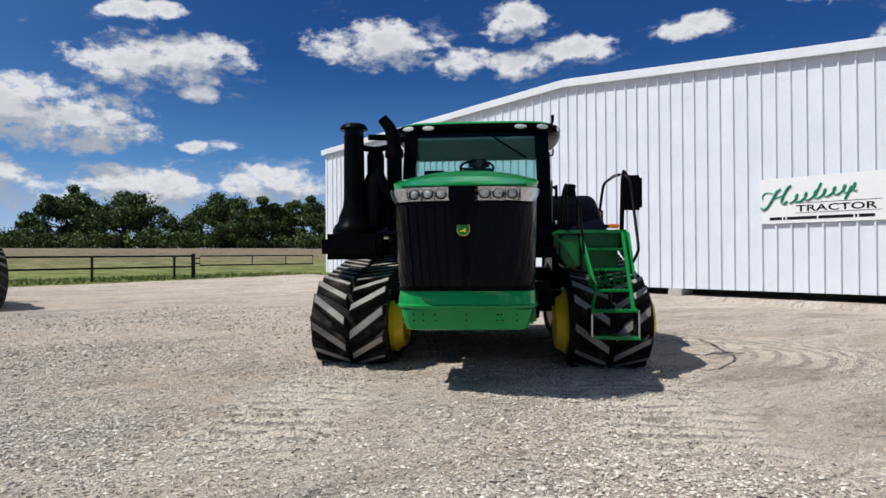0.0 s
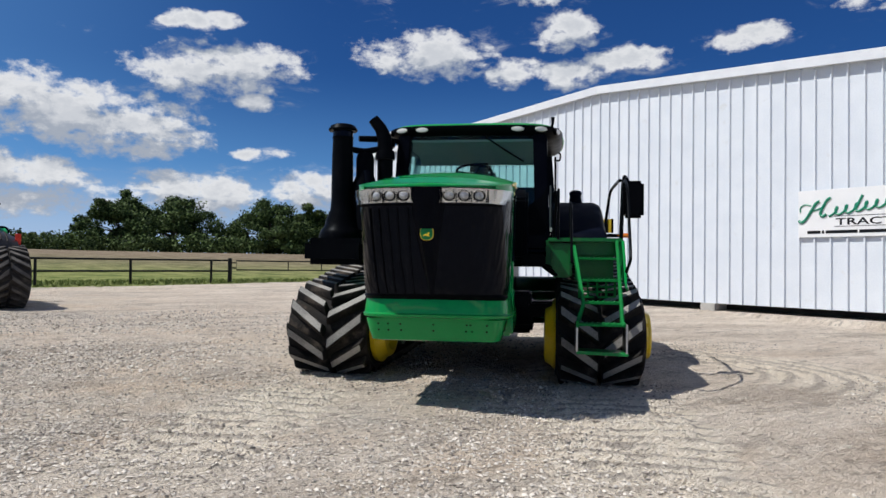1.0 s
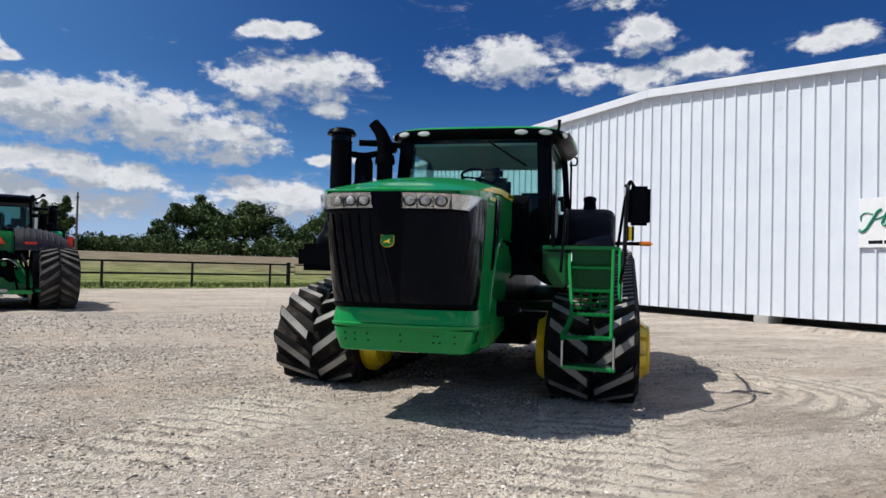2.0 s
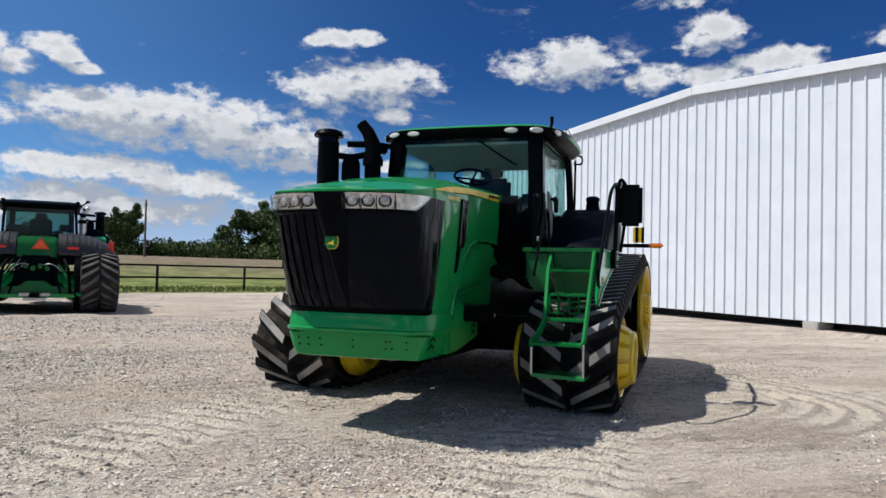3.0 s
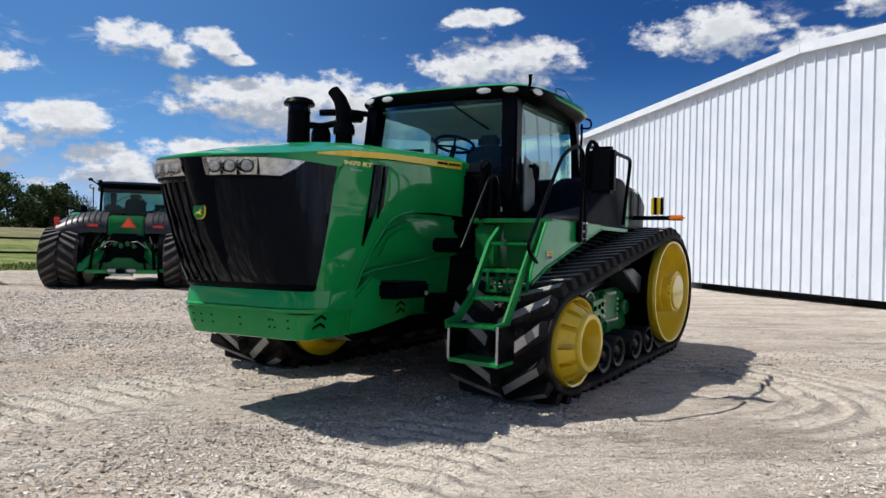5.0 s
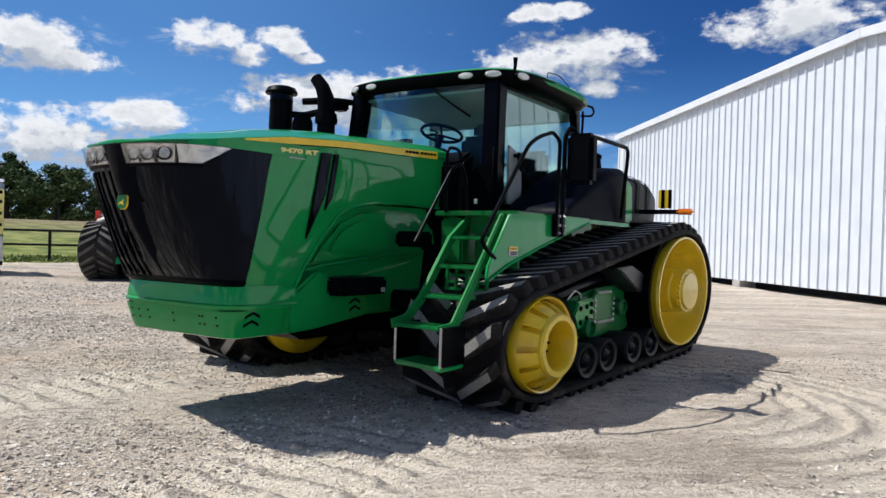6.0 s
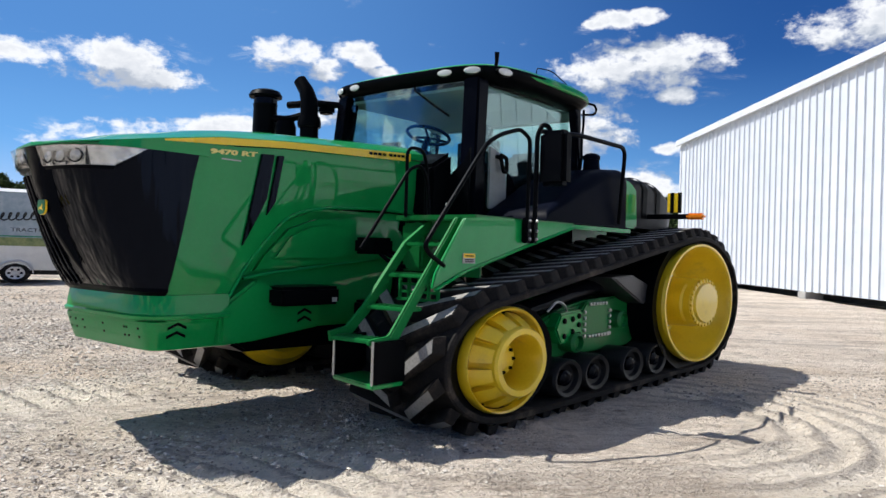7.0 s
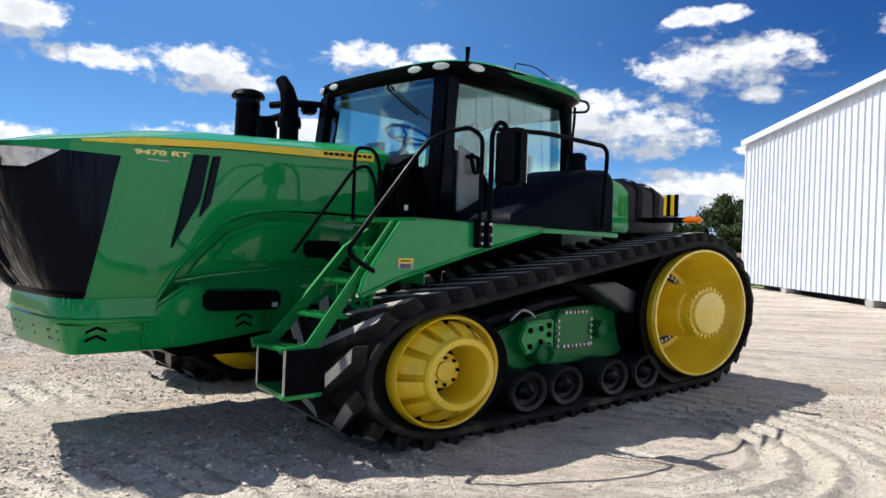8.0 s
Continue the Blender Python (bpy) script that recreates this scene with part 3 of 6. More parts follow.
def build_ground():
    near_x = np.concatenate([np.arange(-16, -2.0, 0.24), np.arange(-2.0, 11.99, 0.034), np.arange(12.0, 20.01, 0.24)])
    near_y = np.concatenate([np.arange(-6, 2.2, 0.26), np.arange(2.3, 7.98, 0.034), np.arange(8.0, 13.99, 0.06), np.arange(14.0, 44.01, 0.20)])
    out = np.array([0.5, 1.2, 2.5, 5, 9, 14, 20, 28, 38, 50, 66, 90, 150, 300, 600, 1200, 2500])
    xs = np.concatenate([near_x[0] - out[::-1], near_x, near_x[-1] + out])
    ys = np.concatenate([near_y[0] - out[::-1], near_y, near_y[-1] + out])
    verts = [(float(x), float(y), ground_height(x, y)) for y in ys for x in xs]
    n = len(xs)
    faces = [(j * n + i, j * n + i + 1, (j + 1) * n + i + 1, (j + 1) * n + i) for j in range(len(ys) - 1) for i in range(n - 1)]
    data = bpy.data.meshes.new("ground")
    data.from_pydata(verts, [], faces)
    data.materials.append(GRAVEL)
    data.materials.append(FIELD)
    for poly in data.polygons:
        c = poly.center
        edge = fence_y(c.x) - 2.2 + 0.9 * noise.noise((c.x * 0.35, c.y * 0.35, 2.0)) + 0.4 * noise.noise((c.x * 1.6, c.y * 1.6, 7.0))
        poly.material_index = 1 if c.y > edge and c.x < 200 else 0
        poly.use_smooth = True
    ob = new("ground", data)
    return tagged(ob, "pale crushed limestone gravel yard running into a grassy field", "ground", kind="structure")


build_ground()


def scatter(count, seed, place, size, mat, name, label, category):
    """Loose chips, each a bent eight-sided lump, in one mesh."""
    rng = np.random.default_rng(seed)
    base = np.array([(1, 0, 0), (0, 1, 0), (-1, 0, 0), (0, -1, 0), (0, 0, 1), (0, 0, -1)], float)
    tri = np.array([(0, 1, 4), (1, 2, 4), (2, 3, 4), (3, 0, 4), (1, 0, 5), (2, 1, 5), (3, 2, 5), (0, 3, 5)])
    verts, faces = [], []
    for k in range(count):
        x, y = place(rng)
        s = size * rng.uniform(0.4, 1.6) ** 2.0
        shape = base * (s * rng.uniform(0.6, 1.3, 3)) * np.array([1, 1, 0.52]) + rng.uniform(-0.25, 0.25, (6, 3)) * s
        a = rng.uniform(0, 6.28)
        turn = np.array([(math.cos(a), -math.sin(a), 0), (math.sin(a), math.cos(a), 0), (0, 0, 1)])
        verts.append(shape @ turn.T + np.array([x, y, ground_height(x, y) + s * 0.25]))
        faces.append(tri + 6 * k)
    data = bpy.data.meshes.new(name)
    data.from_pydata(np.concatenate(verts).tolist(), [], np.concatenate(faces).tolist())
    data.materials.append(mat)
    return tagged(new(name, data), label, category, kind="stuff")


CHIP = leaf_material("limestone chips", (0.25, 0.222, 0.190), (0.74, 0.685, 0.61))


def chip_place(rng):
    while True:
        a, r = rng.uniform(20, 150), 2.2 + 9.5 * rng.uniform(0, 1) ** 1.3
        cx = rng.uniform(1.0, 8.0)
        x, y = cx + r * math.cos(radians(a)), 0.2 + r * math.sin(radians(a))
        if noise.noise((x * 0.45, y * 0.45, 9.0)) > rng.uniform(-0.50, 0.32) + 0.45 * smoothstep(x + 0.3 * y, 5.2, 8.5):
            return x, y


scatter(80000, 3, chip_place, 0.0072, CHIP, "gravel", "loose grey limestone chips lying on the packed yard", "gravel")


def far_chip_place(rng):
    while True:
        x, y = rng.uniform(-9.0, 9.0), rng.uniform(7.5, 18.0)
        if noise.noise((x * 0.30, y * 0.45, 3.0)) > rng.uniform(-0.45, 0.45):
            return x, y


scatter(22000, 4, far_chip_place, 0.0125, CHIP, "gravel", "coarse grey limestone chips lying further out on the yard", "gravel")


# ---- white steel building ----
def wall_x(y):
    return 18.4 - 0.05 * (y - 13.0)


def build_hall():
    hall = thing("metal_building", pose(wall_x(0), 0, 0, 0, 0, math.degrees(math.atan(0.05))),
                 "white ribbed steel building with a low gable roof", "building", kind="")
    k = math.sqrt(1 + 0.05 ** 2)
    length = 32.6 * k
    ridge = 17.3 * k

    def top(s):
        return 5.05 + (6.55 - 5.05) * s / ridge if s < ridge else 6.55 + (6.05 - 6.55) * (s - ridge) / (length - ridge)

    def foot(s):
        return 0.19 + 0.0085 * max(0.0, s - 14.0)

    s0, s1, depth = -4.0, length, 30.0
    outline = [(s0, foot(s0)), (14.0, foot(14.0)), (s1, foot(s1)), (s1, top(s1)), (ridge, top(ridge)), (s0, top(s0))]
    # local: x goes into the building, y along the wall
    part("wall", prism(outline, 0.0, 0.06, 0.0, axis="x"), WHITE_STEEL, hall, "white ribbed steel sheet wall")
    side = [(0.06, foot(s1)), (depth, foot(s1)), (depth, top(s1) - 0.1), (0.06, top(s1) - 0.1)]
    part("wall", prism(side, s1 - 0.06, s1, 0.0), WHITE_STEEL, hall)
    part("wall", prism([(0.06, foot(s0)), (depth, foot(s0)), (depth, top(s0) - 0.1), (0.06, top(s0) - 0.1)], s0, s0 + 0.06, 0.0), WHITE_STEEL, hall)
    part("wall", prism(outline, depth, depth + 0.06, 0.0, axis="x"), WHITE_STEEL, hall)
    up = 0.07
    roof = [(s0 - 0.25, top(s0)), (ridge, top(ridge) + 0.004), (s1 + 0.2, top(s1)), (s1 + 0.2, top(s1) + up), (ridge, top(ridge) + up), (s0 - 0.25, top(s0) + up)]
    part("roof", prism(roof, -0.10, depth + 0.2, 0.0, axis="x"), WHITE_TRIM, hall, "white steel gable roof")
    for a, b in ((s0 - 0.25, ridge), (ridge, s1 + 0.2)):
        za, zb = (top(a) if a >= s0 else top(s0)), (top(b) if b <= s1 else top(s1))
        part("gable_trim", prism([(a, za - 0.13), (b, zb - 0.13), (b, zb + up + 0.05), (a, za + up + 0.05)], -0.17, -0.105, 0.012, axis="x"), WHITE_TRIM, hall, "white folded rake trim")
    part("corner_trim", box((-0.035, s1 - 0.12, foot(s1)), (0.0, s1 + 0.03, top(s1) - 0.14), 0.006), WHITE_TRIM, hall)
    # crawl space behind the open foot; its shade is put into the colour
    part("footing", box((0.9, s0, -0.4), (1.1, s1, 0.5), 0.0), SHADED_SOIL, hall, "recessed footing, coloured dark for the crawl space shade")
    for s in (13.35, 7.7, 22.6, 28.3, 1.5):
        part("pier", box((-0.10, s - 0.22, -0.3), (0.45, s + 0.22, foot(s) + 0.0 - 0.003), 0.015), CONCRETE, hall, "pale concrete pier")
    # ribs: a trapezoid each, cut off under the trim
    pitch = 0.3777
    count = int((s1 - s0 - 0.3) / pitch)
    meshes = {}
    for i in range(count):
        s = s0 + 0.14 + i * pitch
        h = round(top(s) - 0.13 - foot(s) - 0.01, 2)
        z = round(foot(s), 3)
        key = round(h, 1)
        if key not in meshes:
            bm = prism([(-0.036, 0.001), (-0.018, -0.048), (0.018, -0.048), (0.036, 0.001)], 0.0, key, 0.0, axis="z")
            for v in bm.verts:
                v.co = Vector((v.co.y, v.co.x, v.co.z))
            bmesh.ops.recalc_face_normals(bm, faces=bm.faces)
            meshes[key] = bpy.data.meshes.new("rib")
            bm.to_mesh(meshes[key])
            bm.free()
            meshes[key].materials.append(WHITE_STEEL)
        ob = new("rib", meshes[key])
        ob.parent, ob.location = hall, (0, s, z)
    return hall


build_hall()


def build_wall_sign():
    """Dealer's board on the building; local x along the board, z up, facing -y."""
    sign = thing("wall_sign", pose(wall_x(10.75) - 0.055, 10.85, 1.86, 0, 0, -90 + math.degrees(math.atan(0.05))),
                 "white dealer sign with green script screwed to the ribbed wall", "sign")
    wide, high = 3.05, 1.10
    part("board", box((0, -0.025, 0), (wide, 0.0, high), 0.006), SIGN_WHITE, sign)
    upright = Matrix.Rotation(radians(90), 4, "X")
    lettering("TRACTOR", 0.215, Matrix.Translation((0.89, -0.028, 0.275)) @ upright, SIGN_BLACK, sign, "lettering", widen=1.82, bold=0.003)
    for z in (0.235, 0.470):
        part("rule", box((0.86, -0.031, z), (2.80, -0.027, z + 0.010), 0.0), SIGN_BLACK, sign)
    # the script name as looping strokes with no letters in them
    strokes = [([(0.02, 0.40), (0.08, 0.345), (0.18, 0.40), (0.30, 0.58), (0.44, 0.80), (0.52, 0.83)], 0.034),
               ([(0.06, 0.60), (0.05, 0.70), (0.16, 0.78), (0.32, 0.74)], 0.018), ([(0.30, 0.60), (0.46, 0.64), (0.62, 0.70)], 0.018),
               ([(0.78, 0.90), (0.70, 0.86), (0.58, 0.66), (0.53, 0.52), (0.60, 0.47), (0.68, 0.53)], 0.034)]
    for line, thick in strokes:
        part("script_line", tube([(x, -0.030, z) for x, z in line], thick, 6, 0.06), SIGN_GREEN, sign, "green script flourish")
    part("script_line", tube(loops(0.74, 2.28, 0.48, 0.68, 0.19, 7, -0.030), 0.027, 6), SIGN_GREEN, sign)
    for x, z in ((1.34, 0.62), (2.02, 0.50)):
        part("script_line", tube([(x, -0.030, z), (x + 0.15, -0.030, z + 0.30)], 0.030, 6), SIGN_GREEN, sign)
    # web address line as bars
    x = 0.23
    for w_ in (0.31, 0.05, 0.72, 0.78, 0.05, 0.34):
        part("address_bar", box((x, -0.031, 0.085), (x + w_, -0.027, 0.155), 0.0), SIGN_BLACK, sign)
        x += w_ + 0.035
    return sign


build_wall_sign()


# ---- pipe fence ----
def build_fence():
    fence = thing("pipe_fence", pose(0, 0, 0), "black painted steel pipe fence with two rails along the field", "fence")
    top_z, low_z = 1.17, 0.62
    stops = [(-26.0, 19.2), (-17.0, 24.4), (-13.2, 26.7), (-9.5, 28.8), (-5.9, 30.9), (-2.2, 33.0), (1.0, 34.8), (4.05, 36.5), (8.1, 38.0), (12.2, 39.3), (13.25, 39.6)]
    for i, (x, y) in enumerate(stops):
        big = i == len(stops) - 1
        part("post", tube([(x, y, -0.1), (x, y, top_z + (0.12 if big else 0.0))], 0.11 if big else 0.062, 8), PIPE_BLACK, fence, "thick gate post" if big else "")
    for (xa, ya), (xb, yb) in zip(stops, stops[1:]):
        for z in (top_z, low_z):
            part("rail", tube([(xa, ya, z), (xb, yb, z)], 0.046, 8), PIPE_BLACK, fence)
    gate = thing("field_gate", pose(13.6, 39.62, 0), "black tubular steel field gate hung on a thick post", "gate")
    part("gate_frame", tube([(0, 0, 0.68), (0, 0, 1.16), (6.6, 0.3, 1.16), (6.6, 0.3, 0.68)], 0.035, 8, closed=True), PIPE_BLACK, gate)
    for x in (2.9, 4.9):
        part("upright", tube([(x, x * 0.045, 0.68), (x, x * 0.045, 1.16)], 0.03, 8), PIPE_BLACK, gate)
    for z in (0.78, 1.05):
        part("hinge", box((-0.28, -0.03, z - 0.03), (0.0, 0.03, z + 0.03), 0.006), PIPE_BLACK, gate)


build_fence()


# ---- trees and field edge ----
def leaf_crown(rng, blobs, per, size):
    """Many small leaf clumps round a set of boughs, as one mesh's corners and faces."""
    n = len(blobs) * per
    c = np.repeat(np.array([p for p, _ in blobs], float), per, 0)
    r = np.repeat(np.array([q for _, q in blobs], float), per)[:, None]

    def unit(v):
        return v / (np.linalg.norm(v, axis=1, keepdims=True) + 1e-6)
    d = unit(rng.normal(size=(n, 3)))
    p = c + d * r * np.array([1.0, 1.0, 0.72]) * rng.uniform(0.30, 1.0, (n, 1)) ** 0.6 * rng.uniform(0.8, 1.25, (n, 1))
    s = size * rng.uniform(0.6, 1.5, (n, 1))
    a = unit(rng.normal(size=(n, 3)))
    b = unit(np.cross(a, d + rng.normal(size=(n, 3)) * 0.6))
    verts = np.stack([p - a * s, p + b * s * 0.6, p + a * s, p - b * s * 0.6], 1).reshape(-1, 3)
    k = np.arange(n)[:, None] * 4
    return verts.tolist(), np.concatenate([k, k + 1, k + 2, k + 3], 1).tolist()


def build_tree(seed, height, width, mat, label):
    rng = np.random.default_rng(seed)
    tree = thing("tree", pose(0, 0, 0), label, "tree", "field edge trees")
    trunk_top = height * 0.42
    bm = tube([(0, 0, -0.2), (0.1, 0.05, trunk_top * 0.5), (0.0, 0.2, trunk_top)], [0.42, 0.32, 0.22], 8)
    blobs = []
    for k in range(15):
        a = 2.4 * k + rng.uniform(-0.4, 0.4)
        f = rng.uniform(0.25, 1.0)
        z = height * (0.22 + 0.66 * (1 - f ** 1.6) + rng.uniform(-0.05, 0.06))
        e = (math.cos(a) * width * 0.5 * f, math.sin(a) * width * 0.5 * f, z)
        mid = (e[0] * 0.45, e[1] * 0.45, trunk_top * 0.8 + (z - trunk_top * 0.8) * 0.6)
        bm = tube([(0.0, 0.1, trunk_top * rng.uniform(0.55, 1.0)), mid, e], [0.14, 0.09, 0.04], 5, bm=bm)
        r = width * rng.uniform(0.12, 0.20)
        blobs.append((e, r))
        for _ in range(3):
            d = rng.normal(size=3) * r * 0.75
            blobs.append(((e[0] + d[0], e[1] + d[1], e[2] + d[2] * 0.7), r * rng.uniform(0.4, 0.65)))
    part("trunk", bm, BARK, tree, "dark trunk and limbs")
    verts, faces = leaf_crown(rng, blobs, 420, 0.165)
    data = bpy.data.meshes.new("crown")
    data.from_pydata([tuple(v) for v in verts], [], faces)
    data.materials.append(mat)
    ob = new("crown", data)
    ob.parent = tree
    return tree


def polar(az, dist, eye=(4.5, 0.0)):
    return eye[0] + dist * math.cos(radians(az)), eye[1] + dist * math.sin(radians(az))


def plant_trees():
    kinds = [build_tree(11, 7.9, 12.5, LEAVES, "broad dark green tree at the field edge"),
             build_tree(12, 7.4, 11.5, LEAVES, "rounded dark green tree at the field edge"),
             build_tree(13, 6.2, 9.0, LEAVES_LIGHT, "lighter green tree at the field edge")]
    first = [True, True, True]
    spots = [(58.5, 116, 1, 0.92, 0.86), (62.0, 112, 0, 0.88, 0.82), (65.4, 111, 1, 0.86, 0.86), (68.8, 112, 2, 1.05, 1.06), (72.2, 108, 0, 0.96, 0.97),
             (79.2, 108, 0, 0.98, 0.98), (82.6, 110, 1, 0.94, 0.95), (88.4, 120, 2, 0.44, 0.42), (92.1, 104, 2, 0.58, 0.98),
             (94.8, 110, 2, 0.46, 0.44), (98, 110, 1, 0.46, 0.46), (102, 106, 2, 0.55, 0.56), (106, 98, 0, 0.72, 0.70), (110, 92, 0, 0.80, 0.80),
             (113, 95, 1, 0.82, 0.84), (117, 92, 2, 0.85, 0.85), (122, 96, 0, 0.8, 0.8), (128, 98, 1, 0.8, 0.8), (50, 118, 0, 0.9, 0.9), (43, 120, 1, 0.9, 0.9)]
    for az, dist, k, s, tall in spots:
        x, y = polar(az, dist)
        m = pose(x, y, ground_height(x, y) - 0.1, 0, 0, az * 37 % 360)
        if first[k]:
            kinds[k].matrix_world = m
            kinds[k].scale = (s, s, tall)
            first[k] = False
        else:
            ob = copy_thing(kinds[k], m)
            ob.scale = (s, s, tall)
    # low scrub under and between the trees
    rng = np.random.default_rng(21)
    blobs = []
    for az in np.arange(36, 135, 0.55):
        for dist in (103, 111):
            x, y = polar(az + rng.uniform(-0.3, 0.3), dist + rng.uniform(-3, 4))
            r = rng.uniform(0.7, 1.75)
            blobs.append(((x, y, ground_height(x, y) + r * 0.5 + rng.uniform(-0.2, 0.6)), r * 1.2))
    verts, faces = leaf_crown(rng, blobs, 360, 0.17)
    data = bpy.data.meshes.new("scrub")
    data.from_pydata([tuple(v) for v in verts], [], faces)
    data.materials.append(LEAVES)
    tagged(new("scrub", data), "dense dark scrub along the edge of the field", "shrubs", kind="stuff")
    # grass along the fence
    verts, faces = [], []
    for _ in range(9000):
        x = rng.uniform(-26, 21)
        y = fence_y(x) + rng.uniform(-2.0, 5.5)
        h, a = rng.uniform(0.06, 0.20) * (0.5 if y < fence_y(x) - 0.4 else 1.0), rng.uniform(0, 6.28)
        dx, dy = math.cos(a) * 0.05, math.sin(a) * 0.05
        lx, ly = rng.uniform(-0.1, 0.1, 2)
        k = len(verts)
        verts += [(x - dx, y - dy, -0.01), (x + dx, y + dy, -0.01), (x + lx, y + ly, h)]
        faces.append((k, k + 1, k + 2))
    data = bpy.data.meshes.new("grass")
    data.from_pydata(verts, [], faces)
    data.materials.append(GRASS)
    tagged(new("grass", data), "rough green grass growing along the pipe fence", "grass", kind="stuff")


plant_trees()


def build_pole(az, dist, high):
    x, y = polar(az, dist)
    pole = thing("utility_pole", pose(x, y, ground_height(x, y)), "bare weathered wooden utility pole beyond the field", "pole", "utility poles")
    part("shaft", tube([(0, 0, -0.2), (0, 0, high)], [0.14, 0.09], 8), WOOD, pole)
    part("bracket", box((-0.16, -0.06, high - 0.6), (0.16, 0.06, high - 0.45), 0.01), WOOD, pole)


build_pole(90.7, 88, 6.2)
build_pole(113.4, 84, 5.6)

# ---- tracked tractor ----
# local axes: x ahead, y to the driver's left, z up
def ellipse_loop(circles, count):
    """The belt's line round two or more wheels, in even steps: (x, z) places."""
    raw = []
    for k in range(720):
        a = -2 * math.pi * k / 720 + math.pi
        n = (math.cos(a), math.sin(a))
        best = None
        for cx, cz, rx, rz in circles:
            h = math.hypot(rx * n[0], rz * n[1])
            p = (cx + rx * rx * n[0] / h, cz + rz * rz * n[1] / h)
            d = p[0] * n[0] + p[1] * n[1]
            if best is None or d > best[0]:
                best = (d, p)
        raw.append(best[1])
    raw = np.array(raw + raw[:1])
    run = np.concatenate([[0], np.cumsum(np.hypot(*np.diff(raw, axis=0).T))])
    at = np.linspace(0, run[-1], count, endpoint=False)
    return np.stack([np.interp(at, run, raw[:, 0]), np.interp(at, run, raw[:, 1])], 1)


def lug_mesh(half, lean, wide, high):
    """One slanting tread bar, from the belt's middle to its edge."""
    bm = bmesh.new()
    low = [(lean / 2 + wide / 2, 0.01), (lean / 2 - wide / 2, 0.01), (-lean / 2 - wide / 2, half - 0.012), (-lean / 2 + wide / 2, half - 0.012)]
    t = 0.84
    top = [(lean / 2 + wide / 2 * t, 0.022), (lean / 2 - wide / 2 * t, 0.022), (-lean / 2 - wide / 2 * t, half - 0.036), (-lean / 2 + wide / 2 * t, half - 0.036)]
    a = [bm.verts.new((x, y, -0.004)) for x, y in low]
    b = [bm.verts.new((x, y, high)) for x, y in top]
    bm.faces.new(b)
    for i in range(4):
        bm.faces.new((a[i], a[(i + 1) % 4], b[(i + 1) % 4], b[i]))
    bmesh.ops.recalc_face_normals(bm, faces=bm.faces)
    bevel(bm, 0.008, 1)
    for face in bm.faces:
        face.material_index = 0 if face.normal.z > 0.9 else 1
    data = bpy.data.meshes.new("lug")
    bm.to_mesh(data)
    bm.free()
    data.materials.append(LUG)
    data.materials.append(RUBBER)
    return data


def track_belt(parent, circles, inner, outer, lugs, lug_left, lug_right, thick=0.045, name="track_belt"):
    """A rubber belt with its tread bars."""
    line = ellipse_loop(circles, 160)
    rings = []
    for i, (x, z) in enumerate(line):
        d = line[(i + 1) % 160] - line[i - 1]
        d /= np.hypot(*d)
        nx, nz = -d[1], d[0]
        if (nx * (x - line[:, 0].mean()) + nz * (z - line[:, 1].mean())) < 0:
            nx, nz = -nx, -nz
        e = 0.012
        rings.append([(x - nx * thick, inner, z - nz * thick), (x - nx * e, inner, z - nz * e), (x, inner + e, z), (x, outer - e, z), (x - nx * e, outer, z - nz * e), (x - nx * thick, outer, z - nz * thick)])
    rings.append(rings[0])
    belt = part(name, loft(rings, True, False), RUBBER, parent, "black rubber belt grey with dust")
    steps = ellipse_loop(circles, lugs * 4)
    mid = (inner + outer) / 2
    for i in range(lugs):
        for flip, mesh, shift in ((1, lug_left, 0), (-1, lug_right, 2)):
            k = i * 4 + shift
            p, q, s = steps[k], steps[(k + 1) % len(steps)], steps[k - 1]
            d = (q - s) / np.hypot(*(q - s))
            along = Vector((d[0], 0, d[1]))
            normal = Vector((0, flip, 0)).cross(along) * flip
            if normal.dot(Vector((p[0] - steps[:, 0].mean(), 0, p[1] - steps[:, 1].mean()))) < 0:
                normal = -normal
            ob = new("lug", mesh)
            m = Matrix.Identity(4)
            m.col[0][:3], m.col[1][:3], m.col[2][:3], m.col[3][:3] = along, Vector((0, 1, 0)), normal, Vector((p[0], mid, p[1]))
            ob.parent = belt
            ob.matrix_local = m
    return belt


def bolt_ring(centre, rx, rz, y, count):
    return [(centre[0] + rx * math.cos(2 * math.pi * k / count), y, centre[1] + rz * math.sin(2 * math.pi * k / count)) for k in range(count)]


REAR, FRONT = (0.0, 0.715), (3.42, 0.452)
RISE = 0.64


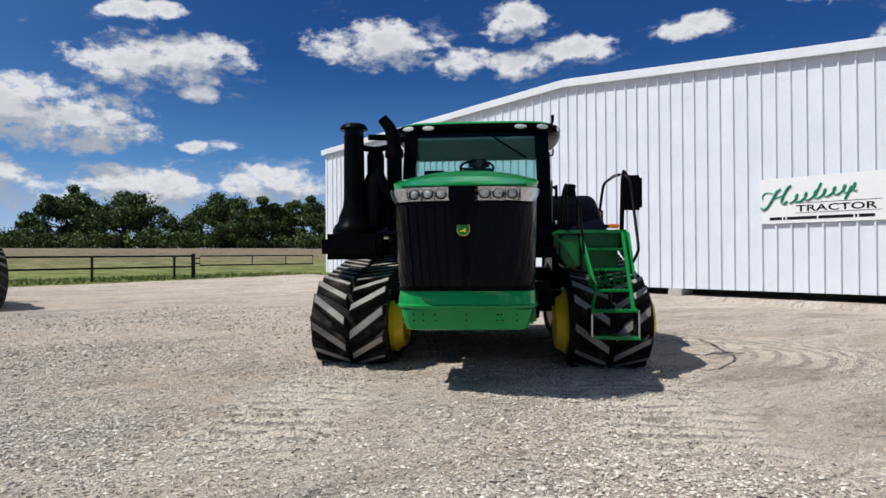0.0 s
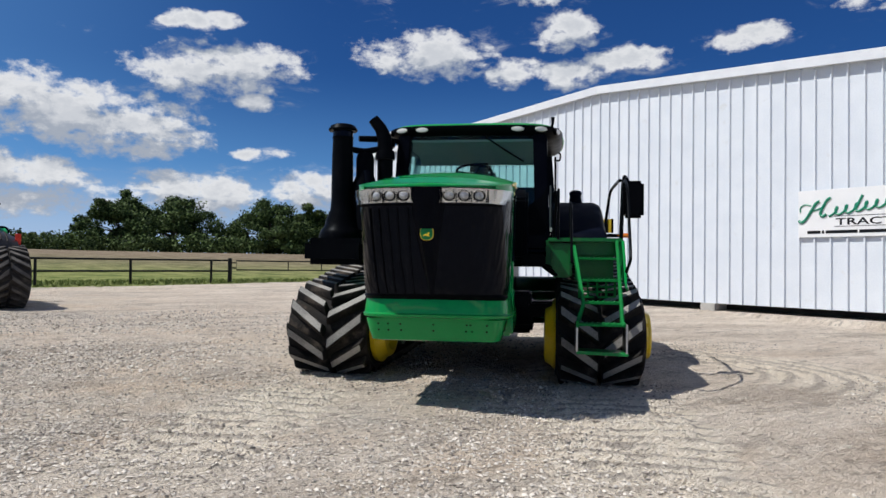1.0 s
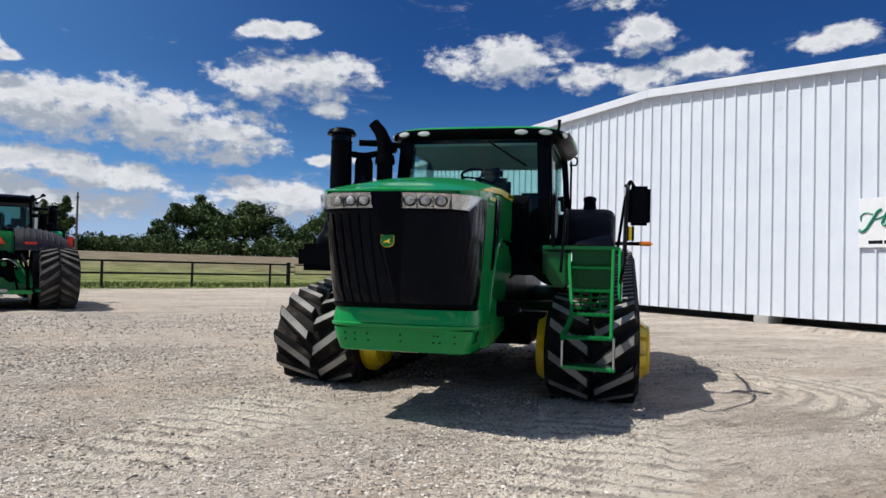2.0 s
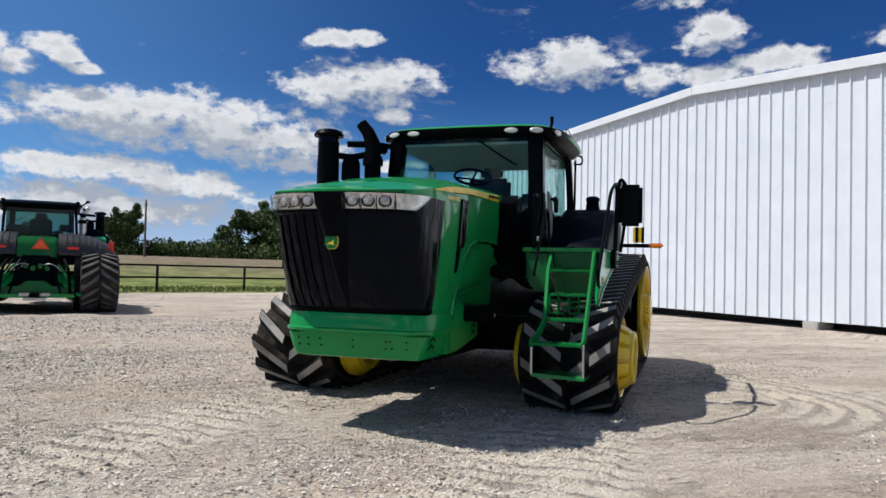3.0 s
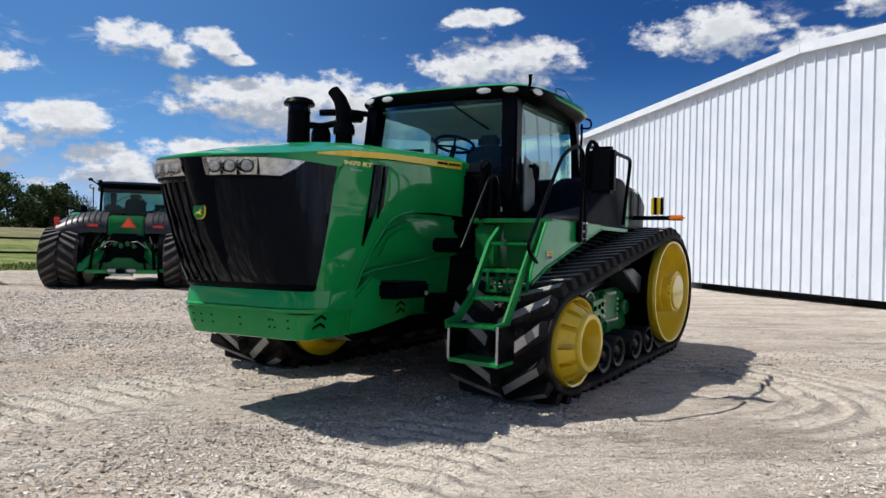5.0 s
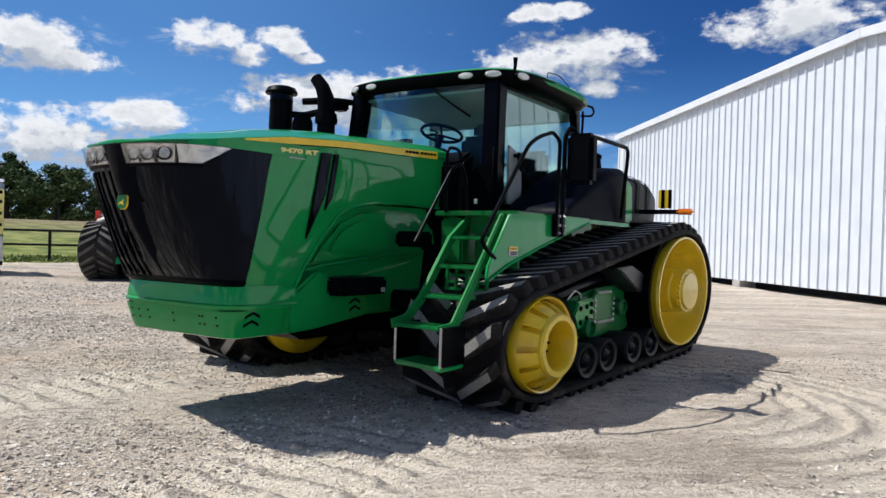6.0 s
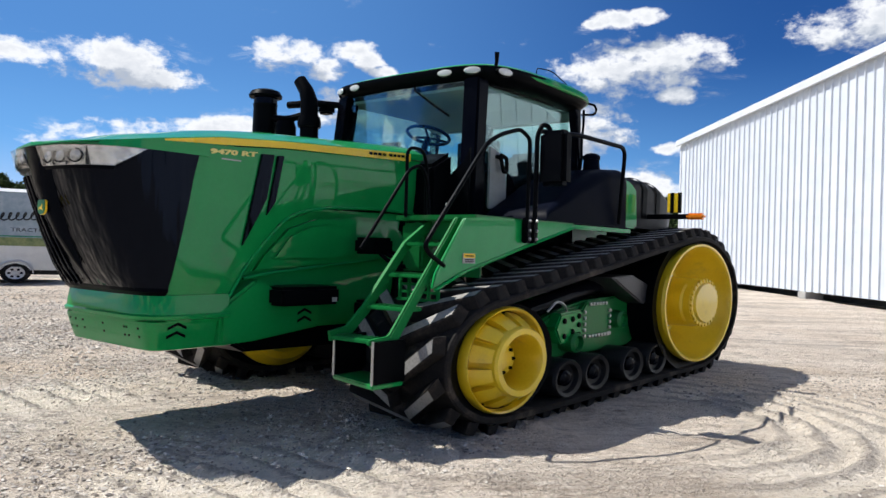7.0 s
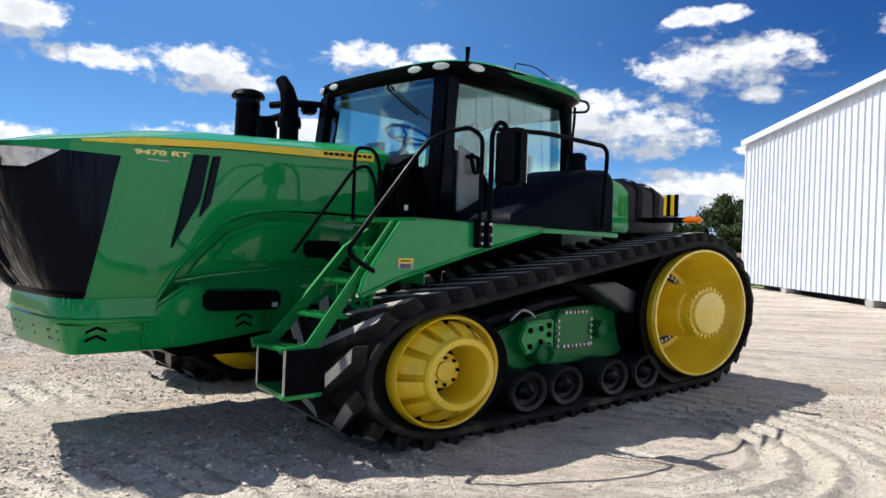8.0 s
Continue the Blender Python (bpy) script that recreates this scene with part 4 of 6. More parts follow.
def running_gear(parent, side, lug_left, lug_right):
    """Belt, wheels, rollers and frame on one side; side is 1 for the left."""
    lo, hi = (0.96, 1.78) if side > 0 else (-1.68, -0.88)
    back = 0.0 if side > 0 else -0.18
    rear, front = (REAR[0] + back, REAR[1]), (FRONT[0] + back, FRONT[1])
    out = hi if side > 0 else lo
    track_belt(parent, [(*rear, 1.125, 0.672), (*front, 0.69, 0.412)], lo, hi, 52, lug_left, lug_right)

    def at(*profile):
        """Profile places are given inwards from the belt's outer edge."""
        return [(r, -d * side) for r, d in profile]

    c = (rear[0], out, rear[1])
    wheel = part("drive_wheel", turned(at((0.30, 0.50), (0.60, 0.50), (0.655, 0.485), (0.70, 0.42), (0.775, 0.26), (0.845, 0.16), (0.872, 0.06), (0.880, 0.015), (0.895, 0.0), (0.925, 0.0), (0.937, 0.03), (0.915, 0.10), (0.80, 0.46), (0.65, 0.56), (0.3, 0.56)), c, 64, RISE), YELLOW, parent, "large yellow steel drive wheel")
    part("drum", turned(at((0.92, 0.085), (1.085, 0.05), (1.085, 0.78), (0.5, 0.78), (0.5, 0.57)), c, 64, RISE, caps=False), BLACK, wheel, "black drum under the belt")
    part("hub", turned(at((0.44, 0.505), (0.44, 0.44), (0.395, 0.40), (0.385, 0.08), (0.365, 0.06), (0.365, -0.005), (0.345, -0.025), (0.315, -0.03), (0.30, -0.055), (0.02, -0.065)), c, 40, RISE), YELLOW, wheel)
    bolts(wheel, bolt_ring(rear, 0.348, 0.348 * RISE, out + 0.022 * side, 26), 0.024, YELLOW, side)
    part("groove", turned(at((0.475, 0.505), (0.475, 0.490), (0.585, 0.490), (0.59, 0.505)), c, 48, RISE, caps=False), BLACK, wheel, "dark ring round the hub")
    bolts(wheel, bolt_ring(rear, 0.525, 0.525 * RISE, out - 0.482 * side, 40), 0.024, STEEL, side)
    c = (front[0], out, front[1])
    idler = part("idler_wheel", turned(at((0.20, 0.24), (0.222, 0.10), (0.228, -0.075), (0.242, -0.095), (0.290, -0.095), (0.305, -0.080), (0.312, -0.02), (0.335, 0.060), (0.385, 0.130), (0.415, 0.150), (0.430, 0.07), (0.440, 0.025), (0.458, 0.015), (0.472, 0.04), (0.472, 0.10), (0.42, 0.22), (0.2, 0.28)), c, 64, 0.76), YELLOW, parent, "yellow front idler wheel with a drum hub")
    part("drum", turned(at((0.465, 0.09), (0.60, 0.05), (0.60, 0.78), (0.2, 0.78), (0.2, 0.22)), c, 64, 0.63, caps=False), BLACK, idler, "black drum under the belt")
    part("inner_rim", turned(at((0.46, 0.74), (0.47, 0.83), (0.42, 0.86), (0.38, 0.92), (0.30, 0.93), (0.27, 0.86), (0.12, 0.84)), c, 40, 0.76), YELLOW, idler, "yellow inner rim of the idler")
    part("hub", turned(at((0.205, 0.23), (0.205, 0.19), (0.150, 0.185), (0.148, 0.085), (0.138, 0.070), (0.085, 0.066), (0.080, 0.050), (0.02, 0.049)), c, 28, 0.76), YELLOW, idler)
    bolts(idler, bolt_ring(front, 0.112, 0.112 * 0.76, out - 0.062 * side, 8), 0.012, BLACK, side)
    # raised pads on the cone, with slots between them
    part("hub_gap", turned(at((0.196, 0.200), (0.196, 0.172), (0.222, 0.172), (0.222, 0.200)), c, 32, 0.76, caps=False), BLACK, idler, "dark ring round the hub")
    for k in range(12):
        rings = []
        for a in np.linspace(-0.180, 0.180, 5) + 2 * math.pi * (k + 0.5) / 12:
            rings.append([(front[0] + q * math.cos(a), out - d * side, front[1] + q * 0.76 * math.sin(a)) for q, d in ((0.300, 0.04), (0.308, -0.062), (0.345, -0.030), (0.392, 0.035), (0.418, 0.070), (0.418, 0.14))])
        part("pad", loft(rings), YELLOW, idler)
    for u in (2.555, 2.10, 1.446, 0.935):
        p = (u, out, 0.228)
        roller = part("roller", turned(at((0.10, 0.12), (0.15, 0.10), (0.16, 0.06), (0.20, 0.05), (0.215, 0.07), (0.215, 0.30), (0.10, 0.30), (0.10, 0.45), (0.215, 0.45), (0.215, 0.70), (0.03, 0.70)), p, 32, 0.68), ROLLER, parent, "dusty black rubber-tyred mid roller")
        part("cap", turned(at((0.09, 0.12), (0.09, 0.08), (0.05, 0.06), (0.01, 0.06)), p, 20, 0.66), BLACK_GLOSS, roller)
    inn = out - 0.30 * side
    rail_lo, rail_hi = sorted((inn, inn - 0.35 * side))
    part("track_frame", prism([(0.85, 0.40), (1.05, 0.34), (2.45, 0.34), (2.75, 0.44), (2.75, 0.60), (2.3, 0.72), (1.9, 0.78), (1.3, 0.80), (0.9, 0.70)], rail_lo, rail_hi, 0.02), GREEN_DARK, parent, "green bolted undercarriage frame")
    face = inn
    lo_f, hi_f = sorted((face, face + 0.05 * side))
    plate = part("cover_plate", prism([(1.50, 0.46), (2.03, 0.46), (2.03, 0.70), (1.92, 0.78), (1.60, 0.78), (1.50, 0.72)], lo_f, hi_f, 0.012), GREEN_DARK, parent)
    spots = [(1.54, 0.49 + 0.05 * k) for k in range(5)] + [(1.99, 0.49 + 0.05 * k) for k in range(5)] + [(1.58 + 0.055 * k, 0.485) for k in range(7)] + [(1.62 + 0.055 * k, 0.755) for k in range(6)]
    bolts(plate, [(u, face + 0.055 * side, z) for u, z in spots], 0.017, STEEL, side)
    lo_f, hi_f = sorted((face - 0.02 * side, face + 0.09 * side))
    bracket = part("bracket", prism([(2.08, 0.48), (2.42, 0.46), (2.50, 0.58), (2.42, 0.70), (2.08, 0.72)], lo_f, hi_f, 0.014), GREEN, parent)
    bolts(bracket, [(u, face + 0.092 * side, z) for u, z in ((2.15, 0.52), (2.15, 0.60), (2.15, 0.67), (2.25, 0.55), (2.25, 0.65), (2.38, 0.52), (2.38, 0.64))], 0.022, BLACK, side, 8)
    part("pivot_boss", turned(at((0.10, 0.30), (0.10, 0.20), (0.075, 0.18), (0.07, 0.22), (0.02, 0.22)), (1.38, out, 0.60), 20, 0.8), GREEN_DARK, parent)
    part("pivot_boss", turned(at((0.10, 0.30), (0.10, 0.18), (0.075, 0.16), (0.07, 0.2), (0.02, 0.2)), (2.22, out, 0.46), 20, 0.8), GREEN_DARK, parent)
    part("tension_cylinder", tube([(2.75, inn - 0.1 * side, 0.70), (1.5, inn - 0.1 * side, 0.90)], 0.075, 14), BLACK_GLOSS, parent)
    part("belt_guard", prism([(0.75, 0.84), (1.35, 1.00), (1.75, 0.98), (1.15, 0.74), (0.85, 0.72)], *sorted((out - 0.12 * side, out - 0.6 * side)), 0.012), FENDER_GREY, parent, "dull black steel guard under the upper belt run")
    part("hose", tube([(2.55, inn + 0.04 * side, 0.72), (2.45, inn + 0.06 * side, 0.80), (2.30, inn + 0.05 * side, 0.76), (2.22, inn + 0.03 * side, 0.66)], 0.010, 8, 0.05), STEEL, parent, "bright hose fitting")
    # axle housings into the chassis
    root = 0.40 * side
    part("axle", tube([(rear[0], root, rear[1]), (rear[0], out - 0.45 * side, rear[1])], 0.26, 18), GREEN_DARK, parent)
    part("axle", tube([(1.75, root, 0.62), (1.75, inn - 0.3 * side, 0.62)], 0.20, 14), GREEN_DARK, parent)


NOSE_BULGE = 0.13


def nose_ring(z, grow=0.0, count=36, back=4.85, bow=2 / 5.4):
    """The bow-fronted outline of the nose at one height, right to left."""
    f = (z - 0.87) / 0.83
    hv = 0.575 + 0.012 * f + grow
    g = min(1.0, max(0.0, f)) ** 0.7
    tip = 5.320 + 0.280 * g + grow
    pts = []
    for k in range(count + 1):
        a = -math.pi / 2 + math.pi * k / count
        s, c = math.sin(a), max(0.0, math.cos(a))
        y = hv * math.copysign(abs(s) ** bow, s)
        pts.append((back + (tip - back) * c ** bow + NOSE_BULGE * g * (1 - (y / hv) ** 2), y, z))
    return pts


def hood_half(u):
    """Half the hood's width at one place along it, so that it caps the nose."""
    if u <= 4.85:
        return side_width(1.75, u) + 0.02
    left = [p for p in nose_ring(1.71, 0.02, 400) if p[1] >= 0]
    left.sort()
    return float(np.interp(u, [p[0] for p in left], [p[1] for p in left]))


def clip_ring(z, grow, start, y_lo=None, y_hi=None, count=40):
    """The part of a nose outline ahead of x = start and between two y."""
    dense = [p for p in nose_ring(z, grow, 900) if p[0] >= start and (y_lo is None or y_lo <= p[1] <= y_hi)]
    pts = np.array(dense)
    run = np.concatenate([[0], np.cumsum(np.linalg.norm(np.diff(pts, axis=0), axis=1))])
    at = np.linspace(0, run[-1], count)
    return [tuple(float(np.interp(s, run, pts[:, i])) for i in range(3)) for s in at]


def shell(rows, back=0.03):
    """A curved panel with thickness: rows of points, thickened inwards towards the nose's middle."""
    bm = loft(rows, False, False)
    bmesh.ops.solidify(bm, geom=bm.faces[:], thickness=back)
    return bm


def side_line(z):
    return 5.21 - 0.17 * (z - 0.87) / 0.83


HOOD_EDGE = [(2.9, 1.955), (3.06, 1.95), (4.36, 1.872), (4.9, 1.828), (5.28, 1.772), (5.515, 1.735), (5.65, 1.722), (5.76, 1.714)]
HOOD_FOOT = [(2.9, 1.46), (3.5, 1.47), (3.93, 1.45), (4.20, 1.41), (4.36, 1.35), (4.55, 1.17), (4.70, 1.00), (4.86, 0.73)]


def side_width(z, u):
    return (0.575 + 0.012 * (z - 0.87) / 0.83) - 0.11 * smoothstep(4.85 - u, 0.0, 2.0)


def build_tractor(root):
    # nose and hood
    part("nose", loft([nose_ring(z) for z in (0.70, 0.78, 0.87, 1.1, 1.4, 1.70, 1.715)]), GREEN, root, "glossy green nose shell")
    rings = []
    for u in np.linspace(2.9, 4.86, 30):
        zb, zt = interp(HOOD_FOOT, u), interp(HOOD_EDGE, u) - 0.055
        left = [(u, side_width(zb + (zt - zb) * t, u) + 0.012 * math.sin(math.pi * t) * smoothstep(4.86 - u, 0.0, 0.6), zb + (zt - zb) * t) for t in np.linspace(0, 1, 9)]
        rings.append([(x, -y, z) for x, y, z in left] + left[::-1])
    part("hood_side", loft(rings), GREEN, root, "glossy green engine side panel")
    rings = []
    for u in (2.9, 3.2, 3.6, 4.0, 4.36, 4.7, 4.9, 5.05, 5.18, 5.28, 5.36, 5.43, 5.50, 5.56, 5.61, 5.65, 5.69, 5.72, 5.74, 5.752):
        hw = hood_half(u)
        zs, crown = interp(HOOD_EDGE, u), 0.100 * (1 - 0.42 * smoothstep(u, 4.4, 5.3)) * (1 - 0.75 * smoothstep(u, 5.3, 5.76))
        up = [(u, hw * t, zs + crown * (1 - abs(t) ** 2.4)) for t in np.linspace(-1, 1, 21)]
        lip = 0.05 - 0.042 * smoothstep(u, 5.0, 5.35)
        rings.append([(u, hw, zs - lip), (u, -hw, zs - lip)] + up)
    part("hood_top", loft(rings), GREEN, root, "glossy green hood top", 28)
    for side in (1, -1):
        top = [(5.27, 1.768), (4.91, 1.823), (4.36, 1.866), (3.06, 1.946)]
        low = [(5.27, 1.758), (4.91, 1.779), (4.36, 1.822), (3.06, 1.882)]
        ups, lows = [], []
        for u in np.linspace(3.06, 5.27, 24):
            zt, zl = interp(top[::-1], u), interp(low[::-1], u)
            hw = hood_half(u) + 0.006
            ups.append((u, side * hw, zt))
            lows.append((u, side * hw, zl))
        rows = loft([ups, lows], False, False)
        bmesh.ops.solidify(rows, geom=rows.faces[:], thickness=0.006)
        part("stripe", rows, YELLOW_STRIPE, root, "yellow stripe film along the hood")
        # green lip that closes the hood edge down on to the nose
        crest = nose_ring(1.70, 0.024, 300)
        ups, lows = [], []
        for u in np.linspace(4.975, 5.60, 18):
            half = max([abs(y) for x, y, z in crest if abs(x - u) < 0.035] or [0.5])
            lip = 0.05 - 0.042 * smoothstep(u, 5.0, 5.35)
            ups.append((u, side * (hood_half(u) - 0.004), interp(HOOD_EDGE, u) - lip * 0.6))
            lows.append((u, side * min(half, hood_half(u) - 0.004), 1.698))
        rows = loft([ups, lows], False, False)
        bmesh.ops.solidify(rows, geom=rows.faces[:], thickness=0.006)
        part("hood_valance", rows, GREEN, root)
        part("hood_filler", box((4.80, min(0.50 * side, 0.588 * side), 1.70), (4.985, max(0.50 * side, 0.588 * side), 1.787), 0.0), GREEN, root)
    turn_l = Matrix.Rotation(math.pi, 4, "Z") @ Matrix.Rotation(math.pi / 2, 4, "X")
    lettering("9470 RT", 0.040, Matrix.Translation((4.965, 0.593, 1.722)) @ turn_l @ Matrix.Rotation(radians(2.6), 4, "Z"), LETTER, root, "model_number", widen=2.45, shear=0.06, bold=0.0018)
    u = 3.56
    for w_ in (0.030, 0.034, 0.034, 0.034, 0.0, 0.034, 0.028, 0.028, 0.034, 0.028):
        if w_:
            part("maker_bar", box((u - w_, side_width(1.75, u) + 0.028, 1.878 + (3.62 - u) * 0.055), (u, side_width(1.75, u) + 0.034, 1.897 + (3.62 - u) * 0.055), 0.0), BLACK, root)
        u -= w_ + 0.020
    part("maker_bar", box((4.74, 0.584, 1.694), (4.88, 0.592, 1.701), 0.0), PALE, root)
    # grille, spine, lamps and badge
    levels = (0.885, 1.0, 1.2, 1.4, 1.56, 1.70)
    part("grille", shell([clip_ring(z, 0.014, side_line(z)) for z in levels], 0.02), MESH, root, "black mesh grille wrapped round the nose", 50)
    for k in range(13):
        y = -0.46 + 0.92 * k / 12
        if y > -0.10:
            continue
        line = []
        for z in np.linspace(0.90, 1.55, 6):
            ring = nose_ring(z, 0.018, 300)
            p = min(ring, key=lambda q: abs(q[1] - y * (0.94 + 0.06 * (z - 0.87) / 0.83)))
            line.append(p)
        part("grille_rib", tube(line, 0.007, 6), MESH, root)
    rings = []
    for z, w_, out_ in ((0.90, 0.02, 0.012), (1.05, 0.03, 0.035), (1.2, 0.042, 0.058), (1.36, 0.055, 0.068), (1.5, 0.070, 0.062), (1.62, 0.085, 0.045), (1.70, 0.095, 0.035)):
        x = max(q[0] for q in nose_ring(z))
        rings.append([(x - 0.02, -w_ * 2.2, z), (x + out_ * 0.75, -w_, z), (x + out_, -w_ * 0.5, z), (x + out_, w_ * 0.5, z), (x + out_ * 0.75, w_, z), (x - 0.02, w_ * 2.2, z)])
    part("grille_spine", loft(rings), BLACK_GLOSS, root, "black tapering centre spine")
    part("grille_foot", shell([clip_ring(z, g, side_line(z)) for z, g in ((0.86, 0.010), (0.885, 0.022), (0.905, 0.010))], 0.02), BLACK, root)
    for side in (1, -1):
        y_lo, y_hi = (0.092, 0.7) if side > 0 else (-0.7, -0.092)
        lamp = part("headlight", shell([clip_ring(z, 0.022, 5.37 + (1.695 - z) * 1.55, y_lo, y_hi, 26) for z in (1.585, 1.64, 1.695)], 0.02), CHROME, root, "clear headlight cluster wrapped round the corner", 50)
        part("bezel", shell([clip_ring(z, 0.030, 5.53, y_lo, y_hi, 26) for z in (1.568, 1.588)], 0.02), BLACK, lamp)
        for y in (0.165, 0.275, 0.385):
            ring = nose_ring(1.64, 0.024, 400)
            p = min(ring, key=lambda q: abs(q[1] - side * y))
            q = min(ring, key=lambda q: abs(q[1] - side * (y + 0.02)))
            ang = math.atan2(q[1] - p[1], q[0] - p[0])
            m = Matrix.Translation(p) @ Matrix.Rotation(ang + (math.pi if side > 0 else 0), 4, "Z")
            bm = turned([(0.047, 0.0), (0.047, 0.010), (0.044, 0.012), (0.041, 0.003), (0.034, -0.001)], (0, 0, 0), 24, 0.86, caps=False)
            bm.transform(m)
            part("bulb_ring", bm, LAMP_DARK, lamp)
            bm = turned([(0.035, -0.001), (0.032, 0.007), (0.020, 0.014), (0.004, 0.017)], (0, 0, 0), 16, 0.86)
            bm.transform(m)
            part("bulb", bm, LAMP_GLASS, lamp, "grey projector lens")
        for y in (0.22, 0.33, 0.45):
            p = min(nose_ring(1.64, 0.030, 400), key=lambda q: abs(q[1] - side * y))
            part("divider", box((p[0] - 0.02, p[1] - 0.002, 1.59), (p[0] + 0.003, p[1] + 0.002, 1.69), 0.001), LAMP_DARK, lamp)
        part("lens", shell([clip_ring(z, 0.046, 5.37 + (1.695 - z) * 1.55, y_lo, y_hi, 26) for z in (1.585, 1.64, 1.695)], 0.006), LENS_CLEAR, lamp, "clear lamp cover", 50)
    tip = (max(q[0] for q in nose_ring(1.36)) + 0.070, 0.0, 1.36)
    def badge_line(k):
        return [(k * y, 1.36 + k * z) for y, z in ((-0.040, 0.044), (0.040, 0.044), (0.050, 0.034), (0.050, -0.012), (0.040, -0.034), (0.018, -0.046), (-0.018, -0.046), (-0.040, -0.034), (-0.050, -0.012), (-0.050, 0.034))]
    badge = part("badge", prism(badge_line(1.0), tip[0] - 0.002, tip[0] + 0.010, 0.003, axis="x"), YELLOW_STRIPE, root, "yellow and green maker's badge")
    part("badge_field", prism(badge_line(0.92), tip[0] + 0.004, tip[0] + 0.0145, 0.0, axis="x"), GREEN_DARK, badge)
    part("badge_shape", prism([(-0.030, 1.340), (-0.014, 1.350), (0.004, 1.347), (0.030, 1.338), (0.014, 1.354), (0.022, 1.368), (0.016, 1.378), (0.008, 1.363), (-0.018, 1.357)], tip[0] + 0.012, tip[0] + 0.017, 0.0, axis="x"), YELLOW_STRIPE, badge)
    # bumper: an upper band, a groove and a drilled lower bar
    part("bumper_band", loft([nose_ring(z, g, 36, 4.80) for z, g in ((0.716, 0.010), (0.722, 0.034), (0.742, 0.038), (0.752, 0.026), (0.80, 0.022), (0.862, 0.012))]), GREEN, root, "green bumper band")
    part("bumper_groove", loft([nose_ring(z, -0.03, 36, 4.80) for z in (0.700, 0.74)]), BLACK, root)
    low_bar = part("bumper_bar", loft([nose_ring(z, g, 48, 4.72, 2 / 13) for z, g in ((0.530, -0.070), (0.537, -0.052), (0.60, -0.032), (0.69, -0.012), (0.706, -0.012), (0.712, -0.022))]), GREEN, root, "green drilled lower front bar")
    for y in (-0.44, -0.36, -0.18, -0.12, 0.10, 0.24, 0.30, 0.42):
        for z in (0.615, 0.665):
            g = -0.032 + (z - 0.60) * 0.22
            p = min(nose_ring(z, g, 400, 4.72, 2 / 13), key=lambda q: abs(q[1] - y))
            bm = turned([(0.009, -0.01), (0.009, 0.003)], (0, 0, 0), 10, 0.8)
            bm.transform(Matrix.Translation(p) @ Matrix.Rotation(-math.pi / 2, 4, "Z"))
            part("bolt_hole", bm, BLACK, low_bar)
    for side in (1, -1):
        lo, hi = sorted((0.40 * side, 0.598 * side))
        part("skirt", prism([(4.86, 0.74), (4.86, 0.545), (4.60, 0.555), (4.05, 0.62), (4.05, 0.80), (4.60, 0.95), (4.80, 0.82)], lo, hi, 0.02), GREEN, root, "green lower side skirt")
        for dz in (0.0, 0.052):
            for base in (5.13, 4.20):
                z = (0.605 if base > 4.6 else 0.655) + dz
                bm = prism([(base + 0.06, z), (base, z + 0.028), (base - 0.06, z), (base - 0.06, z + 0.018), (base, z + 0.046), (base + 0.06, z + 0.018)], 0.45, 0.602, 0.0)
                for vert in bm.verts:
                    if vert.co.y > 0.5 and base > 4.6:
                        # follow the bar's bowed face
                        g = -0.032 + 0.22 * (vert.co.z - 0.60)
                        f = (vert.co.x - 4.72) / (5.32 + g - 4.72)
                        vert.co.y = (0.571 + g) * (1 - f ** 13) ** (1 / 13) + 0.006
                    vert.co.y *= side
                part("arrow_mark", bm, BLACK, root)
    # engine side below the hood
    part("engine_shield", prism([(3.20, 0.60), (4.70, 0.60), (4.82, 0.80), (4.66, 1.02), (4.40, 1.34), (4.1, 1.44), (3.12, 1.45)], -0.495, 0.495, 0.03, lean=0.09), GREEN, root, "green engine side shield")
    part("engine_block", prism([(2.7, 0.62), (3.19, 0.62), (3.11, 1.45), (2.7, 1.48)], -0.44, 0.44, 0.03), BLACK, root, "dark engine block below the hood")
    for side in (1, -1):
        lo, hi = sorted((0.46 * side, 0.53 * side))
        part("wheel_bulge", prism([(4.62, 0.965), (4.50, 1.13), (4.30, 1.32), (4.05, 1.40), (3.70, 1.42), (3.35, 1.40), (3.10, 1.30), (3.02, 1.12), (3.3, 1.06), (4.0, 1.02)], lo, hi, 0.045, lean=0.14), GREEN, root, "rounded green side bulge")
        lo, hi = sorted((0.52 * side, 0.545 * side))
        part("bulge_panel", prism([(4.42, 1.08), (4.30, 1.24), (4.12, 1.32), (3.90, 1.34), (3.72, 1.31), (3.62, 1.12), (3.9, 1.08)], lo, hi, 0.015, lean=0.14), GREEN, root)
        seam = [(4.66, side * 0.530, 0.955), (4.40, side * 0.500, 0.99), (4.00, side * 0.492, 1.03), (3.30, side * 0.490, 1.10), (3.0, side * 0.490, 1.13)]
        part("seam_lip", tube(seam, 0.012, 6), GREEN, root)
        rim = [(u, side * (side_width(interp(HOOD_FOOT, u), u) + 0.006), interp(HOOD_FOOT, u) + 0.004) for u in np.linspace(2.95, 4.84, 26)]
        part("hood_lip", tube(rim, 0.012, 6), GREEN, root)
        lo, hi = sorted((0.45 * side, 0.74 * side))
        part("step_box", box((4.00, lo, 0.780), (4.50, hi, 0.905), 0.02), BLACK, root, "black battery box")
        lo, hi = sorted((0.742 * side, 0.748 * side))
        part("box_label", box((4.04, lo, 0.80), (4.08, hi, 0.83), 0.0), PALE, root)
        lo, hi = sorted((0.56 * side, 0.594 * side))
